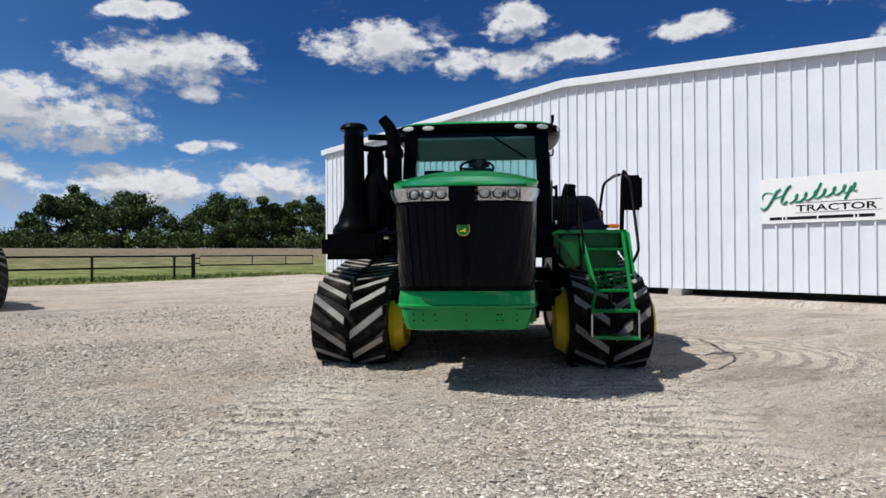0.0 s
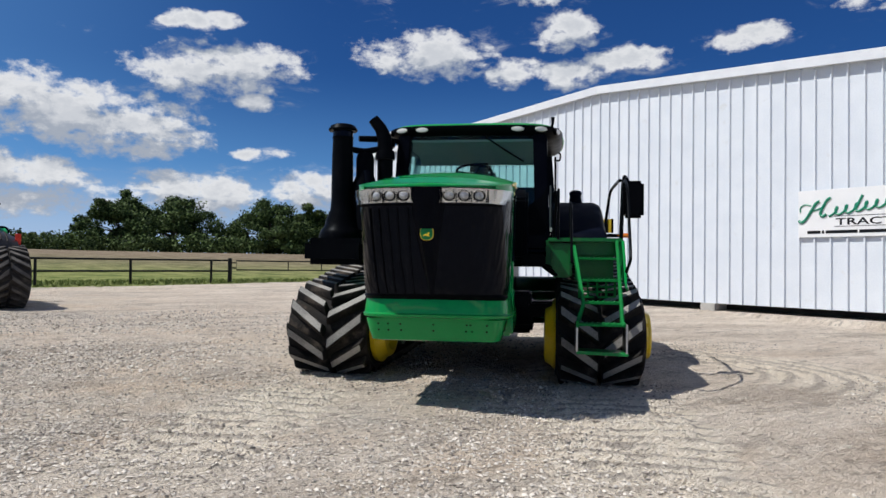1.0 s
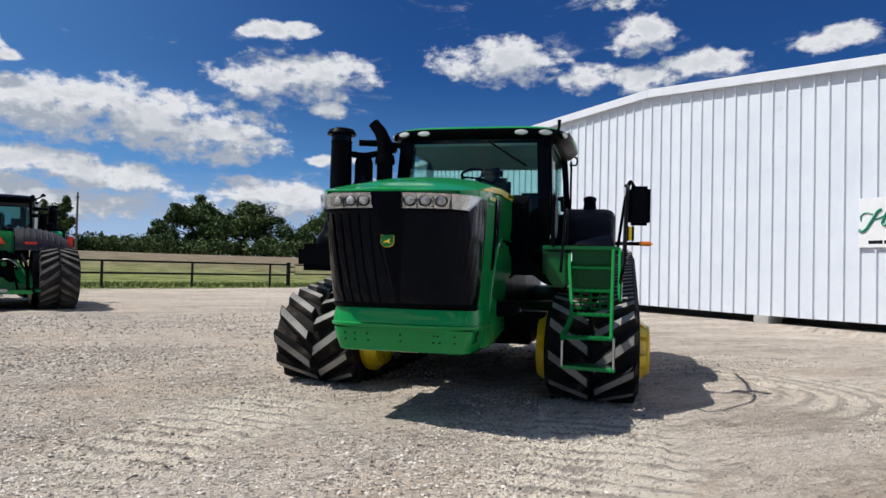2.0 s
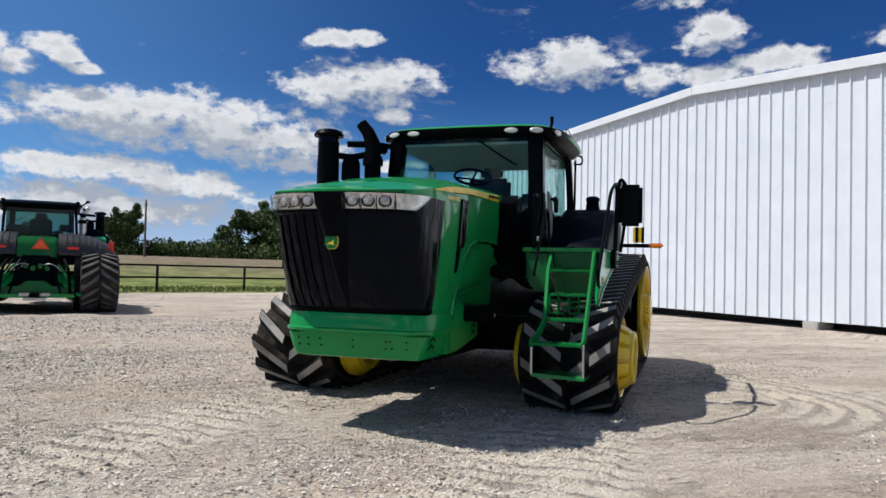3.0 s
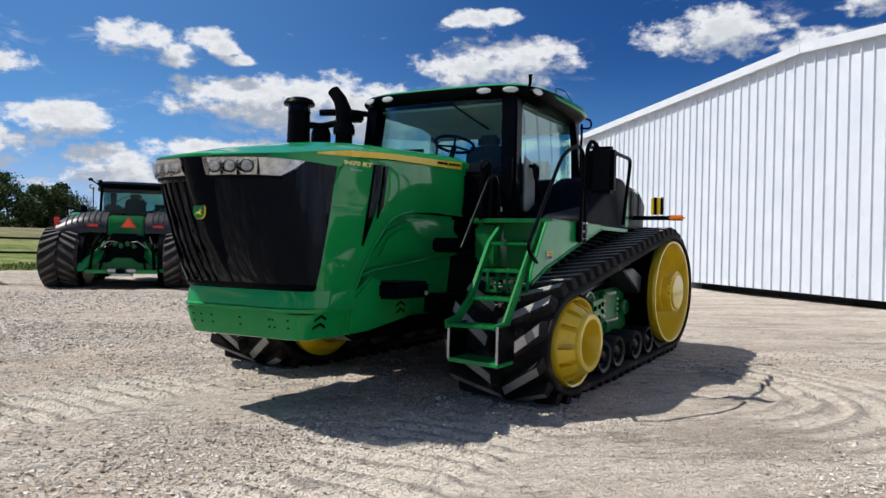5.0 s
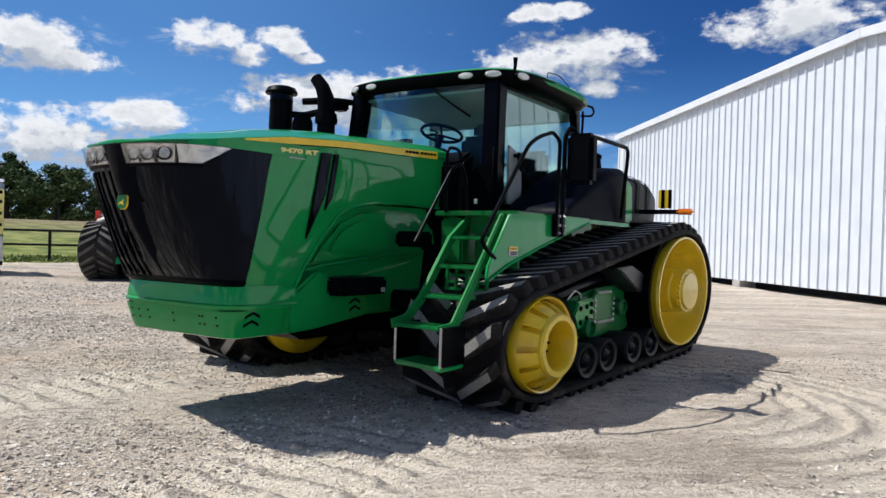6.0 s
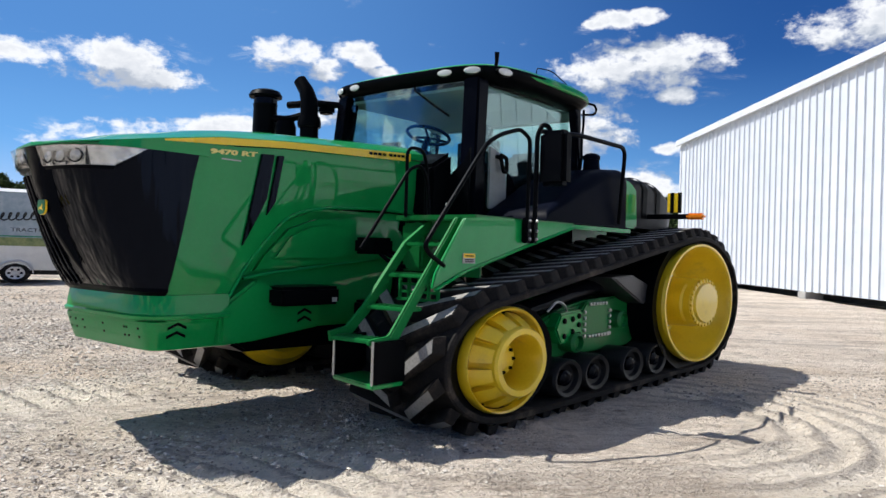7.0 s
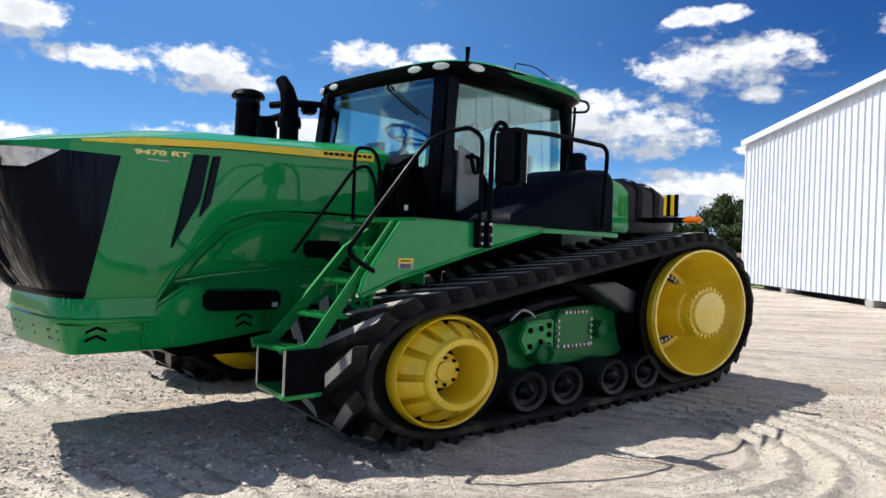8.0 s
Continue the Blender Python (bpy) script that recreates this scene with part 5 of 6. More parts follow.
        part("vent", prism([(4.585, 1.760), (4.485, 1.765), (4.535, 1.48), (4.60, 1.36), (4.715, 1.165)], *sorted((0.55 * side, 0.601 * side)), 0.004), MESH, root, "black slanting air vent")
        part("vent", prism([(4.455, 1.762), (4.405, 1.768), (4.465, 1.46), (4.535, 1.365)], *sorted((0.55 * side, 0.599 * side)), 0.004), MESH, root, "black slanting air vent")
    # chassis
    part("chassis", prism([(-0.7, 0.62), (4.9, 0.62), (4.9, 0.95), (2.6, 1.10), (0.6, 1.35), (-0.7, 1.30)], -0.42, 0.42, 0.03), BLACK, root, "dark chassis and driveline")
    # added block below the chassis, there to darken the ground under it
    part("belly_pan", prism([(-0.3, 0.46), (0.2, 0.40), (2.9, 0.40), (3.1, 0.48), (3.1, 0.70), (-0.3, 0.75)], -0.72, 0.72, 0.03), BLACK, root, "added dark block between the tracks, cutting light underneath")
    part("front_support", prism([(2.8, 0.44), (4.55, 0.46), (4.75, 0.56), (4.75, 0.66), (2.6, 0.66)], -0.42, 0.42, 0.02), BLACK, root)
    part("crossbeam", box((3.25, -0.95, 0.62), (3.60, 0.95, 0.78), 0.02), BLACK, root, "dark crossbeam between the tracks")
    part("rear_housing", prism([(-0.62, 0.70), (0.9, 0.80), (0.9, 1.78), (-0.45, 1.80), (-0.62, 1.55)], -0.40, 0.40, 0.04), GREEN_DARK, root, "green rear transmission housing")
    part("drawbar", box((-1.5, -0.10, 0.38), (0.2, 0.10, 0.48), 0.015), BLACK, root)

    # cab
    part("cab_base", prism([(1.08, 1.12), (2.45, 1.12), (2.76, 1.30), (2.76, 1.50), (1.08, 1.50)], -0.90, 0.90, 0.03), BLACK_GLOSS, root, "black lower cab wall")
    part("cowl", prism([(2.70, 1.15), (3.00, 1.20), (2.96, 1.86), (2.74, 1.98), (2.70, 1.98)], -0.66, 0.66, 0.03), BLACK, root, "black cowl ahead of the windscreen")
    for side in (1, -1):
        part("cowl_wing", prism([(side * 0.55, 1.42), (side * 0.86, 1.42), (side * 0.865, 2.02), (side * 0.80, 1.90), (side * 0.66, 1.80)], 2.715, 2.745, 0.006, axis="x"), BLACK, root, "black corner plate beside the cowl")
        # raked front pillars and slim rear ones
        rings = [[(u - w_, side * (v - 0.11), z), (u + w_, side * (v - 0.11), z), (u + w_ * 0.8, side * (v + 0.045), z), (u - w_, side * (v + 0.045), z)]
                 for u, v, z, w_ in ((2.645, 0.845, 1.46, 0.095), (2.63, 0.840, 1.75, 0.085), (2.60, 0.825, 2.20, 0.078), (2.555, 0.805, 2.62, 0.085))]
        bm = loft(rings)
        bevel(bm, 0.016)
        part("pillar", bm, BLACK_GLOSS, root, "thick black raked front pillar")
        rings = [[(u - w_, side * (v - 0.04), z), (u + w_, side * (v - 0.04), z), (u + w_, side * (v + 0.035), z), (u - w_, side * (v + 0.035), z)]
                 for u, v, z, w_ in ((1.16, 0.930, 1.46, 0.045), (1.13, 0.925, 1.90, 0.040), (1.10, 0.905, 2.30, 0.045), (1.10, 0.880, 2.62, 0.075))]
        bm = loft(rings)
        bevel(bm, 0.014)
        part("pillar", bm, BLACK_GLOSS, root, "slim black rear pillar")
    screen = loft([[(2.695 - 0.105 * (z - 1.50) / 1.1 + 0.06 * (1 - (y / 0.8) ** 2), y, z) for y in np.linspace(-0.80, 0.80, 17)] for z in (1.50, 1.9, 2.25, 2.60)], False, False)
    bmesh.ops.solidify(screen, geom=screen.faces[:], thickness=0.008)
    part("windscreen", screen, GLASS, root, "large curved tinted windscreen")
    part("rear_window", box((1.080, -0.85, 1.50), (1.088, 0.85, 2.60), 0.0), GLASS, root, "tinted rear window")
    part("rear_sill", box((1.04, -0.86, 1.46), (1.16, 0.86, 1.60), 0.02), BLACK_GLOSS, root)
    part("rear_header", box((1.06, -0.86, 2.47), (1.14, 0.86, 2.60), 0.02), LINER, root, "pale headliner edge over the rear window")
    for side in (1, -1):
        pane_bm = loft([[(u, side * (0.885 - 0.045 * (z - 1.52) / 1.08), z) for u in (1.15, 1.6, 2.05, 2.54)] for z in (1.52, 1.9, 2.25, 2.60)], False, False)
        bmesh.ops.solidify(pane_bm, geom=pane_bm.faces[:], thickness=0.008)
        pane = part("door_glass", pane_bm, GLASS, root, "tinted glass cab door")
        lo, hi = sorted((0.892 * side, 0.912 * side))
        part("door_lining", prism([(2.535, 1.53), (2.30, 1.53), (2.27, 1.62), (2.28, 1.86), (2.35, 2.00), (2.535, 2.06)], lo, hi, 0.01), GREY, pane, "pale grey lower door lining")
        part("door_edge", prism([(2.265, 1.50), (1.20, 1.50), (1.20, 1.56), (1.55, 1.62), (1.95, 1.66), (2.12, 1.72), (2.20, 1.84), (2.265, 1.86)], lo, hi, 0.01), BLACK_GLOSS, pane)
        part("handle", tube([(2.44, side * 0.915, 1.97), (2.44, side * 0.96, 1.96), (2.40, side * 0.965, 1.84), (2.355, side * 0.965, 1.85), (2.36, side * 0.965, 1.96), (2.44, side * 0.96, 1.98)], 0.018, 8, 0.02), BLACK, pane)
        part("upper_seal", tube([(2.47, side * 0.85, 2.575), (1.19, side * 0.85, 2.575)], 0.014, 6), BLACK, pane)
    # roof: dark visor below, green cap above
    def roof_ring(z, grow):
        pts = []
        for k in range(64):
            a = 2 * math.pi * k / 64
            c, s = math.cos(a), math.sin(a)
            x = 1.76 + (0.91 + grow) * math.copysign(abs(c) ** 0.36, c)
            y = (1.055 + grow) * math.copysign(abs(s) ** 0.36, s)
            if c > 0:
                # the front narrows and bows
                y *= 1 - 0.055 * smoothstep(x, 1.9, 2.65)
                x += 0.045 * (1 - (y / 1.0) ** 2)
            pts.append((x, y, z - 0.028 * smoothstep(x, 1.5, 0.85)))
        return pts
    part("roof_visor", loft([roof_ring(z, g) for z, g in ((2.575, -0.17), (2.583, -0.13), (2.612, -0.05), (2.655, -0.012), (2.695, 0.0), (2.714, -0.004), (2.719, -0.016))]), BLACK, root, "black overhanging roof visor")

    def cap_ring(z, grow, drop):
        """The cap comes down over the visor along the sides and the back."""
        pts = []
        for x, y, h in roof_ring(z, grow):
            far = smoothstep(x, 2.45, 1.95)
            pts.append((1.76 + (x - 1.76) * (1 + 0.045 * far), y * (1 + 0.045 * far), h - drop * far))
        return pts

    part("roof_cap", loft([cap_ring(z, g, d) for z, g, d in ((2.706, -0.045, 0.050), (2.718, -0.036, 0.045), (2.732, -0.046, 0.020), (2.752, -0.095, 0.004), (2.770, -0.20, 0.0), (2.784, -0.38, 0.0), (2.79, -0.65, 0.0))]), GREEN, root, "green cab roof cap")
    part("roof_hatch", box((1.75, -0.18, 2.792), (1.95, 0.02, 2.815), 0.008), BLACK, root)
    part("headliner", box((1.12, -0.82, 2.548), (2.56, 0.82, 2.574), 0.004), LINER, root, "pale grey cab headliner")
    part("liner_fold", prism([(1.20, 2.548), (1.20, 2.475), (1.26, 2.46), (1.42, 2.51), (1.60, 2.548)], -0.80, 0.80, 0.01), LINER, root, "pale moulded headliner fold")

    def roof_lamp(p, turn, size=0.075):
        bm = turned([(size * 1.15, -0.02), (size * 1.15, 0.010), (size, 0.014)], (0, 0, 0), 20, 0.42)
        bm.transform(Matrix.Translation(p) @ Matrix.Rotation(radians(turn), 4, "Z"))
        lamp = part("roof_lamp", bm, BLACK, root, "oval white roof lamp")
        bm = turned([(size, 0.012), (size * 0.8, 0.024), (size * 0.2, 0.028)], (0, 0, 0), 20, 0.40)
        bm.transform(Matrix.Translation(p) @ Matrix.Rotation(radians(turn), 4, "Z"))
        part("lens", bm, LENS, lamp)
    for v, u, turn in ((-0.80, 2.625, -112), (-0.56, 2.672, -97), (0.53, 2.676, -83), (0.785, 2.632, -68)):
        roof_lamp((u, v, 2.672), turn)
    for side in (1, -1):
        roof_lamp((2.43, side * 0.968, 2.672), -14 if side > 0 else 194, 0.08)
    part("antenna", tube([(2.47, 0.90, 2.70), (2.48, 0.92, 2.76), (2.48, 0.92, 2.835)], [0.014, 0.016, 0.021], 8), BLACK, root, "short black roof antenna")
    part("aerial", tube([(1.98, 0.99, 2.74), (1.97, 0.99, 2.80), (1.7, 0.98, 2.83), (1.42, 0.97, 2.76)], 0.005, 6, 0.1), BLACK, root)
    part("wiper", tube([(2.655, 0.17, 2.60), (2.69, 0.20, 2.56), (2.70, 0.44, 2.40), (2.70, 0.60, 2.30)], 0.010, 6), BLACK, root)
    part("rear_lamp_bracket", tube([(1.04, 1.0, 2.64), (0.97, 1.03, 2.635), (0.93, 1.03, 2.59), (0.96, 1.02, 2.545), (1.08, 0.95, 2.53)], 0.012, 6, 0.03), BLACK, root)
    part("rear_cable", tube([(1.06, 0.96, 2.58), (1.065, 0.965, 2.46), (1.095, 0.965, 2.25), (1.085, 0.965, 2.08), (1.12, 0.965, 1.94)], 0.014, 6, 0.1), BLACK, root)
    # inside the cab
    seat = part("driver_seat", box((1.45, -0.26, 1.72), (1.98, 0.26, 1.86), 0.04), LEATHER, root, "dark upholstered driver seat")
    part("backrest", box((1.40, -0.25, 1.84), (1.55, 0.25, 2.32), 0.05), LEATHER, seat)
    part("headrest", box((1.38, -0.14, 2.30), (1.47, 0.14, 2.46), 0.04), LEATHER, seat)
    for y in (-0.36, 0.27):
        part("armrest", box((1.55, y, 1.96), (2.0, y + 0.09, 2.02), 0.02), LEATHER, seat)
    part("command_arm", prism([(1.60, 1.86), (2.12, 1.90), (2.16, 2.02), (2.02, 2.06), (1.60, 2.00)], -0.50, -0.33, 0.02), BLACK, root, "black control armrest beside the seat")
    part("side_console", prism([(1.16, 1.50), (2.10, 1.50), (2.06, 1.70), (1.80, 1.78), (1.30, 1.86), (1.16, 1.86)], -0.84, -0.46, 0.03), BLACK, root, "black moulded side console")
    part("side_console", prism([(1.16, 1.50), (1.62, 1.50), (1.58, 1.70), (1.30, 1.80), (1.16, 1.80)], 0.40, 0.80, 0.03), BLACK, root, "black moulded side console")
    part("passenger_seat", box((1.34, 0.34, 1.78), (1.46, 0.74, 2.14), 0.04), LEATHER, root, "dark folded passenger seat")
    part("floor_mat", box((1.15, -0.84, 1.485), (2.64, 0.84, 1.505), 0.004), BLACK, root)
    part("foot_cover", box((2.40, 0.34, 1.56), (2.52, 0.52, 1.66), 0.03), PALE, root, "small pale grey cover by the pedals")
    part("cup_holder", turned([(0.05, 1.86), (0.055, 1.97), (0.045, 1.975)], (1.72, -0.66, 0), 16, axis="z"), GREY, root)
    part("seat_post", box((1.55, -0.18, 1.50), (1.85, 0.18, 1.72), 0.02), BLACK, seat)
    part("console", prism([(2.20, 1.50), (2.50, 1.50), (2.48, 2.02), (2.36, 2.10), (2.30, 2.05)], -0.13, 0.13, 0.03), BLACK, root, "black steering console")
    ring = [(2.26 + 0.205 * math.cos(a) * 0.92, 0.205 * math.sin(a), 2.24 + 0.205 * math.cos(a) * 0.30) for a in np.linspace(0, 2 * math.pi, 28, endpoint=False)]
    wheel = part("steering_wheel", tube(ring, 0.016, 8, closed=True), BLACK, root, "black steering wheel")
    for a in (0.5, 2.6, 4.7):
        part("spoke", tube([(2.26, 0, 2.22), (2.26 + 0.2 * math.cos(a) * 0.92, 0.2 * math.sin(a), 2.24 + 0.2 * math.cos(a) * 0.30)], 0.012, 6), BLACK, wheel)
    part("column", tube([(2.36, 0, 2.02), (2.26, 0, 2.22)], 0.03, 8), BLACK, root)
    monitor = part("monitor", box((2.18, -0.66, 2.02), (2.22, -0.40, 2.22), 0.012), BLACK, root, "black display screen on an arm")
    part("monitor_arm", tube([(2.05, -0.46, 2.0), (2.14, -0.52, 2.06), (2.19, -0.53, 2.10)], 0.014, 6), BLACK, monitor)

    # stacks on the right-hand side
    cleaner = part("air_cleaner", turned([(0.245, 1.39), (0.250, 1.44), (0.225, 1.50), (0.185, 1.545), (0.178, 1.60), (0.130, 1.72), (0.120, 1.82), (0.118, 2.28), (0.112, 2.50), (0.118, 2.53)], (3.08, -1.38, 0), 24, axis="z"), BLACK, root, "tall black air intake stack")
    part("intake_screen", turned([(0.112, 2.50), (0.112, 2.60), (0.100, 2.61)], (3.08, -1.38, 0), 24, axis="z"), MESH, cleaner)
    part("cap", turned([(0.155, 2.595), (0.160, 2.615), (0.135, 2.655), (0.09, 2.672), (0.02, 2.676)], (3.08, -1.38, 0), 24, axis="z"), BLACK, cleaner)
    part("air_box", box((2.90, -1.66, 1.12), (3.56, -1.00, 1.40), 0.06), BLACK, root, "black air filter box over the track")
    part("air_box_neck", prism([(2.90, 1.39), (3.30, 1.39), (3.22, 1.52), (2.95, 1.52)], -1.55, -1.22, 0.04), BLACK, root)
    muffler = part("exhaust", tube([(2.90, -0.94, 1.45), (2.90, -0.94, 2.35), (2.90, -0.95, 2.55), (2.90, -1.0, 2.66), (2.91, -1.08, 2.76)], [0.088, 0.088, 0.082, 0.070, 0.062], 18), BLACK, root, "black curved exhaust stack")
    part("collar", turned([(0.108, 2.30), (0.112, 2.34), (0.100, 2.40)], (2.90, -0.94, 0), 20, axis="z"), BLACK, muffler)
    part("muffler", turned([(0.06, 1.45), (0.135, 1.50), (0.135, 2.02), (0.10, 2.10), (0.10, 2.30), (0.08, 2.36), (0.02, 2.37)], (3.02, -1.14, 0), 20, axis="z"), BLACK, root, "black muffler can")
    part("pipe", tube([(3.08, -1.32, 2.40), (3.0, -1.15, 2.38), (2.92, -1.0, 2.42)], 0.035, 8, 0.05), BLACK, root)
    part("pipe", tube([(3.1, -0.62, 1.70), (3.14, -0.86, 1.72), (3.14, -1.06, 1.95), (3.10, -1.10, 2.15)], 0.045, 10, 0.15), BLACK_GLOSS, root)
    part("stack_bracket", tube([(2.92, -1.24, 2.54), (2.80, -1.0, 2.55), (2.60, -0.84, 2.55)], [0.034, 0.038, 0.03], 8), BLACK, root)
    part("bracket_lamp", box((2.62, -1.02, 2.46), (2.74, -0.88, 2.58), 0.02), BLACK, root)

    # left platform, ladder and rails
    part("platform", box((2.30, 0.88, 1.375), (3.62, 1.60, 1.415), 0.008), GREEN_DARK, root, "green cab access platform")
    part("platform_skirt", prism([(3.74, 1.385), (3.49, 1.405), (2.38, 1.405), (2.33, 1.385), (3.11, 1.20), (3.76, 1.035), (4.05, 0.93), (4.02, 1.03)], 1.585, 1.61, 0.006), GREEN, root, "green side plate beside the ladder")
    part("skirt_edge", tube([(2.34, 1.605, 1.378), (3.11, 1.612, 1.195), (3.76, 1.612, 1.03), (4.03, 1.612, 0.925)], 0.012, 6), GREEN, root)
    part("platform_edge", box((1.16, 1.47, 1.375), (2.36, 1.535, 1.412), 0.006), GREEN, root, "green edge rail below the tank")
    part("warning_label", box((3.63, 1.611, 1.092), (3.76, 1.615, 1.158), 0.0), PALE, root, "small yellow and pale warning label")
    part("warning_label", box((3.635, 1.6152, 1.128), (3.755, 1.618, 1.156), 0.0), YELLOW_STRIPE, root)
    for z in (1.137, 1.112, 1.099):
        part("label_bar", box((3.65, 1.6152, z), (3.74, 1.6192, z + 0.007), 0.0), BLACK, root)
    part("ladder_stringer", prism([(3.685, 1.39), (3.755, 1.39), (4.36, 0.66), (4.53, 0.645), (4.53, 0.615), (4.29, 0.615)], 1.525, 1.555, 0.008), GREEN_STEP_SHADED, root, "green ladder side")
    part("ladder_stringer", flat_bar([(3.48, 1.13, 1.385), (3.80, 1.15, 1.195), (4.02, 1.18, 0.985), (4.22, 1.205, 0.79), (4.32, 1.16, 0.66), (4.46, 1.145, 0.63)], 0.062, 0.026), GREEN_STEP_SHADED, root, "thin green ladder side flared at its foot")
    # riser and back plate: shade behind the steps comes from the darker green
    part("riser", box((3.52, 1.155, 1.245), (3.545, 1.535, 1.385), 0.006), GREEN_DARK, root, "green riser panel under the platform edge")
    part("back_plate", box((3.44, 1.15, 0.99), (3.46, 1.53, 1.36), 0.004), GREEN_DARK, root, "green plate behind the steps, darkened for shade")
    grate = part("step_grate", box((3.88, 1.17, 0.835), (3.90, 1.52, 0.855), 0.004), GREEN_STEP_SHADED, root, "green slotted plate behind the steps")
    for z in (0.885, 0.935):
        part("slat", box((3.86, 1.17, z), (3.88, 1.52, z + 0.018), 0.004), GREEN_STEP_SHADED, grate)
    for y in (1.17, 1.25, 1.335, 1.42, 1.50):
        part("slat", box((3.865, y, 0.835), (3.885, y + 0.022, 0.985), 0.004), GREEN_STEP_SHADED, grate)
    for u, z, y0 in ((3.75, 1.21, 1.15), (3.95, 1.005, 1.18), (4.16, 0.806, 1.21), (4.40, 0.626, 1.145)):
        tread = part("step", box((u - 0.10, y0, z - 0.014), (u + 0.06, 1.54, z + 0.010), 0.006), GREEN_STEP_SHADED, root, "green ladder tread")
        for k in range(7):
            y = y0 + 0.03 + 0.048 * k
            part("grip", box((u - 0.08, y, z + 0.009), (u + 0.04, y + 0.018, z + 0.017), 0.002), GREEN_DARK, tread)
    for v0, v1, dx in ((1.55, 1.575, -0.03), (1.13, 1.155, -0.12)):
        part("hanger", box((4.27 + dx, v0, 0.385), (4.535 + dx, v1, 0.635), 0.004), BLACK, root, "black hanging step side")
        part("hanger_edge", box((4.535 + dx, v0 + 0.004, 0.385), (4.543 + dx, v1 - 0.004, 0.64), 0.002), STEEL, root, "scuffed bare edge")
    part("bottom_step", prism([(4.16, 1.135), (4.42, 1.135), (4.52, 1.58), (4.26, 1.58)], 0.362, 0.392, 0.008, axis="z"), GREEN, root, "lowest green step")
    part("handrail", tube([(3.94, 1.605, 1.075), (4.09, 1.615, 1.145), (4.155, 1.625, 1.195), (4.10, 1.63, 1.27), (3.66, 1.648, 1.80), (3.56, 1.65, 1.90), (3.43, 1.655, 1.965), (3.21, 1.66, 2.03), (3.08, 1.66, 1.98), (3.06, 1.64, 1.26)], 0.015, 10, 0.045), BLACK, root, "bent black handrail")
    part("handrail", tube([(2.96, 1.64, 1.26), (2.985, 1.66, 2.02), (2.95, 1.68, 2.10), (2.90, 1.70, 2.09), (2.92, 1.74, 2.02)], 0.018, 10, 0.07), BLACK, root, "black rail carrying the mirror")
    part("guard_rail", tube([(2.90, 1.64, 2.06), (2.40, 1.66, 2.10), (1.63, 1.66, 2.10), (1.54, 1.64, 2.06), (1.46, 1.56, 1.45)], 0.018, 10, 0.10), BLACK, root, "black guard rail along the platform")
    part("handrail", tube([(4.17, 1.10, 1.17), (3.72, 1.10, 1.73), (3.60, 1.10, 1.77), (3.53, 1.10, 1.66), (3.50, 1.10, 1.38)], 0.0125, 10, 0.08), BLACK, root, "bent black handrail")
    part("handrail", tube([(3.62, 0.98, 1.40), (3.62, 0.98, 1.90), (3.45, 0.98, 1.90), (3.38, 0.96, 1.80), (3.36, 0.94, 1.40)], 0.013, 10, 0.07), BLACK, root, "bent black handrail")
    for u in (2.97, 3.06):
        part("rail_clamp", box((u - 0.03, 1.612, 1.24), (u + 0.03, 1.66, 1.42), 0.008), BLACK, root)
    bolts(root, [(u, 1.66, z) for u in (2.97, 3.06) for z in (1.27, 1.33, 1.40)], 0.012, STEEL)
    mirror = part("mirror", box((2.86, 1.665, 1.655), (2.98, 1.885, 2.050), 0.03), BLACK, root, "large black rear-view mirror")
    part("mirror_glass", box((2.855, 1.685, 1.685), (2.8585, 1.865, 2.02), 0.0), CHROME, mirror)
    # plate and tray under the platform, their shade put into the green
    part("front_plate", box((3.36, 0.86, 1.13), (3.38, 1.13, 1.40), 0.006), GREEN_DARK, root, "green upright plate under the platform")
    part("tool_tray", box((3.25, 0.92, 1.02), (3.60, 1.12, 1.36), 0.02), GREEN_DARK, root)
    part("valve_block", box((3.60, 0.62, 1.13), (3.78, 0.86, 1.25), 0.02), BLACK, root)
    for k in range(3):
        part("hose", tube([(3.62 + 0.05 * k, 0.80, 1.16), (3.58 + 0.05 * k, 0.92, 1.12 - 0.03 * k), (3.42 + 0.05 * k, 1.0, 1.04), (2.9, 1.02, 0.96)], 0.016, 8, 0.12), BLACK, root, "black hydraulic hose")
    part("lamp_glass", box((3.04, 0.88, 1.50), (3.10, 0.94, 1.54), 0.02), LENS, root)

    # fuel tanks, rear fenders and lamps
    for side in (1, -1):
        tank = [(2.62, 1.43), (2.58, 1.50), (2.33, 1.63), (2.11, 1.75), (1.80, 1.87), (1.62, 1.925), (1.20, 1.96), (1.14, 1.90), (1.14, 1.43)]
        rings = []
        for u in (1.26, 1.28, 1.32, 1.40, 1.50, 1.62, 1.80, 1.95, 2.11, 2.33, 2.48, 2.58, 2.62):
            zt = interp(sorted(tank[:8]), u) - (0.03 if u < 1.27 else 0.0)
            r = min(0.13, (zt - 1.43) * 0.5)
            arc = [(1.53 - r + r * math.sin(a), zt - r * 0.85 * (1 - math.cos(a))) for a in np.linspace(0, math.pi / 2, 7)]
            rings.append([(u, side * y, z) for y, z in [(0.93, 1.42), (0.93, zt - 0.02), (0.95, zt)] + arc + [(1.53, 1.42)]])
        body_ = part("fuel_tank", loft(rings), TANK, root, "dark moulded fuel tank beside the cab")
        part("filler_neck", turned([(0.085, 1.93), (0.075, 2.0), (0.070, 2.05)], (1.36, 1.22 * side, 0), 18, axis="z"), TANK, body_)
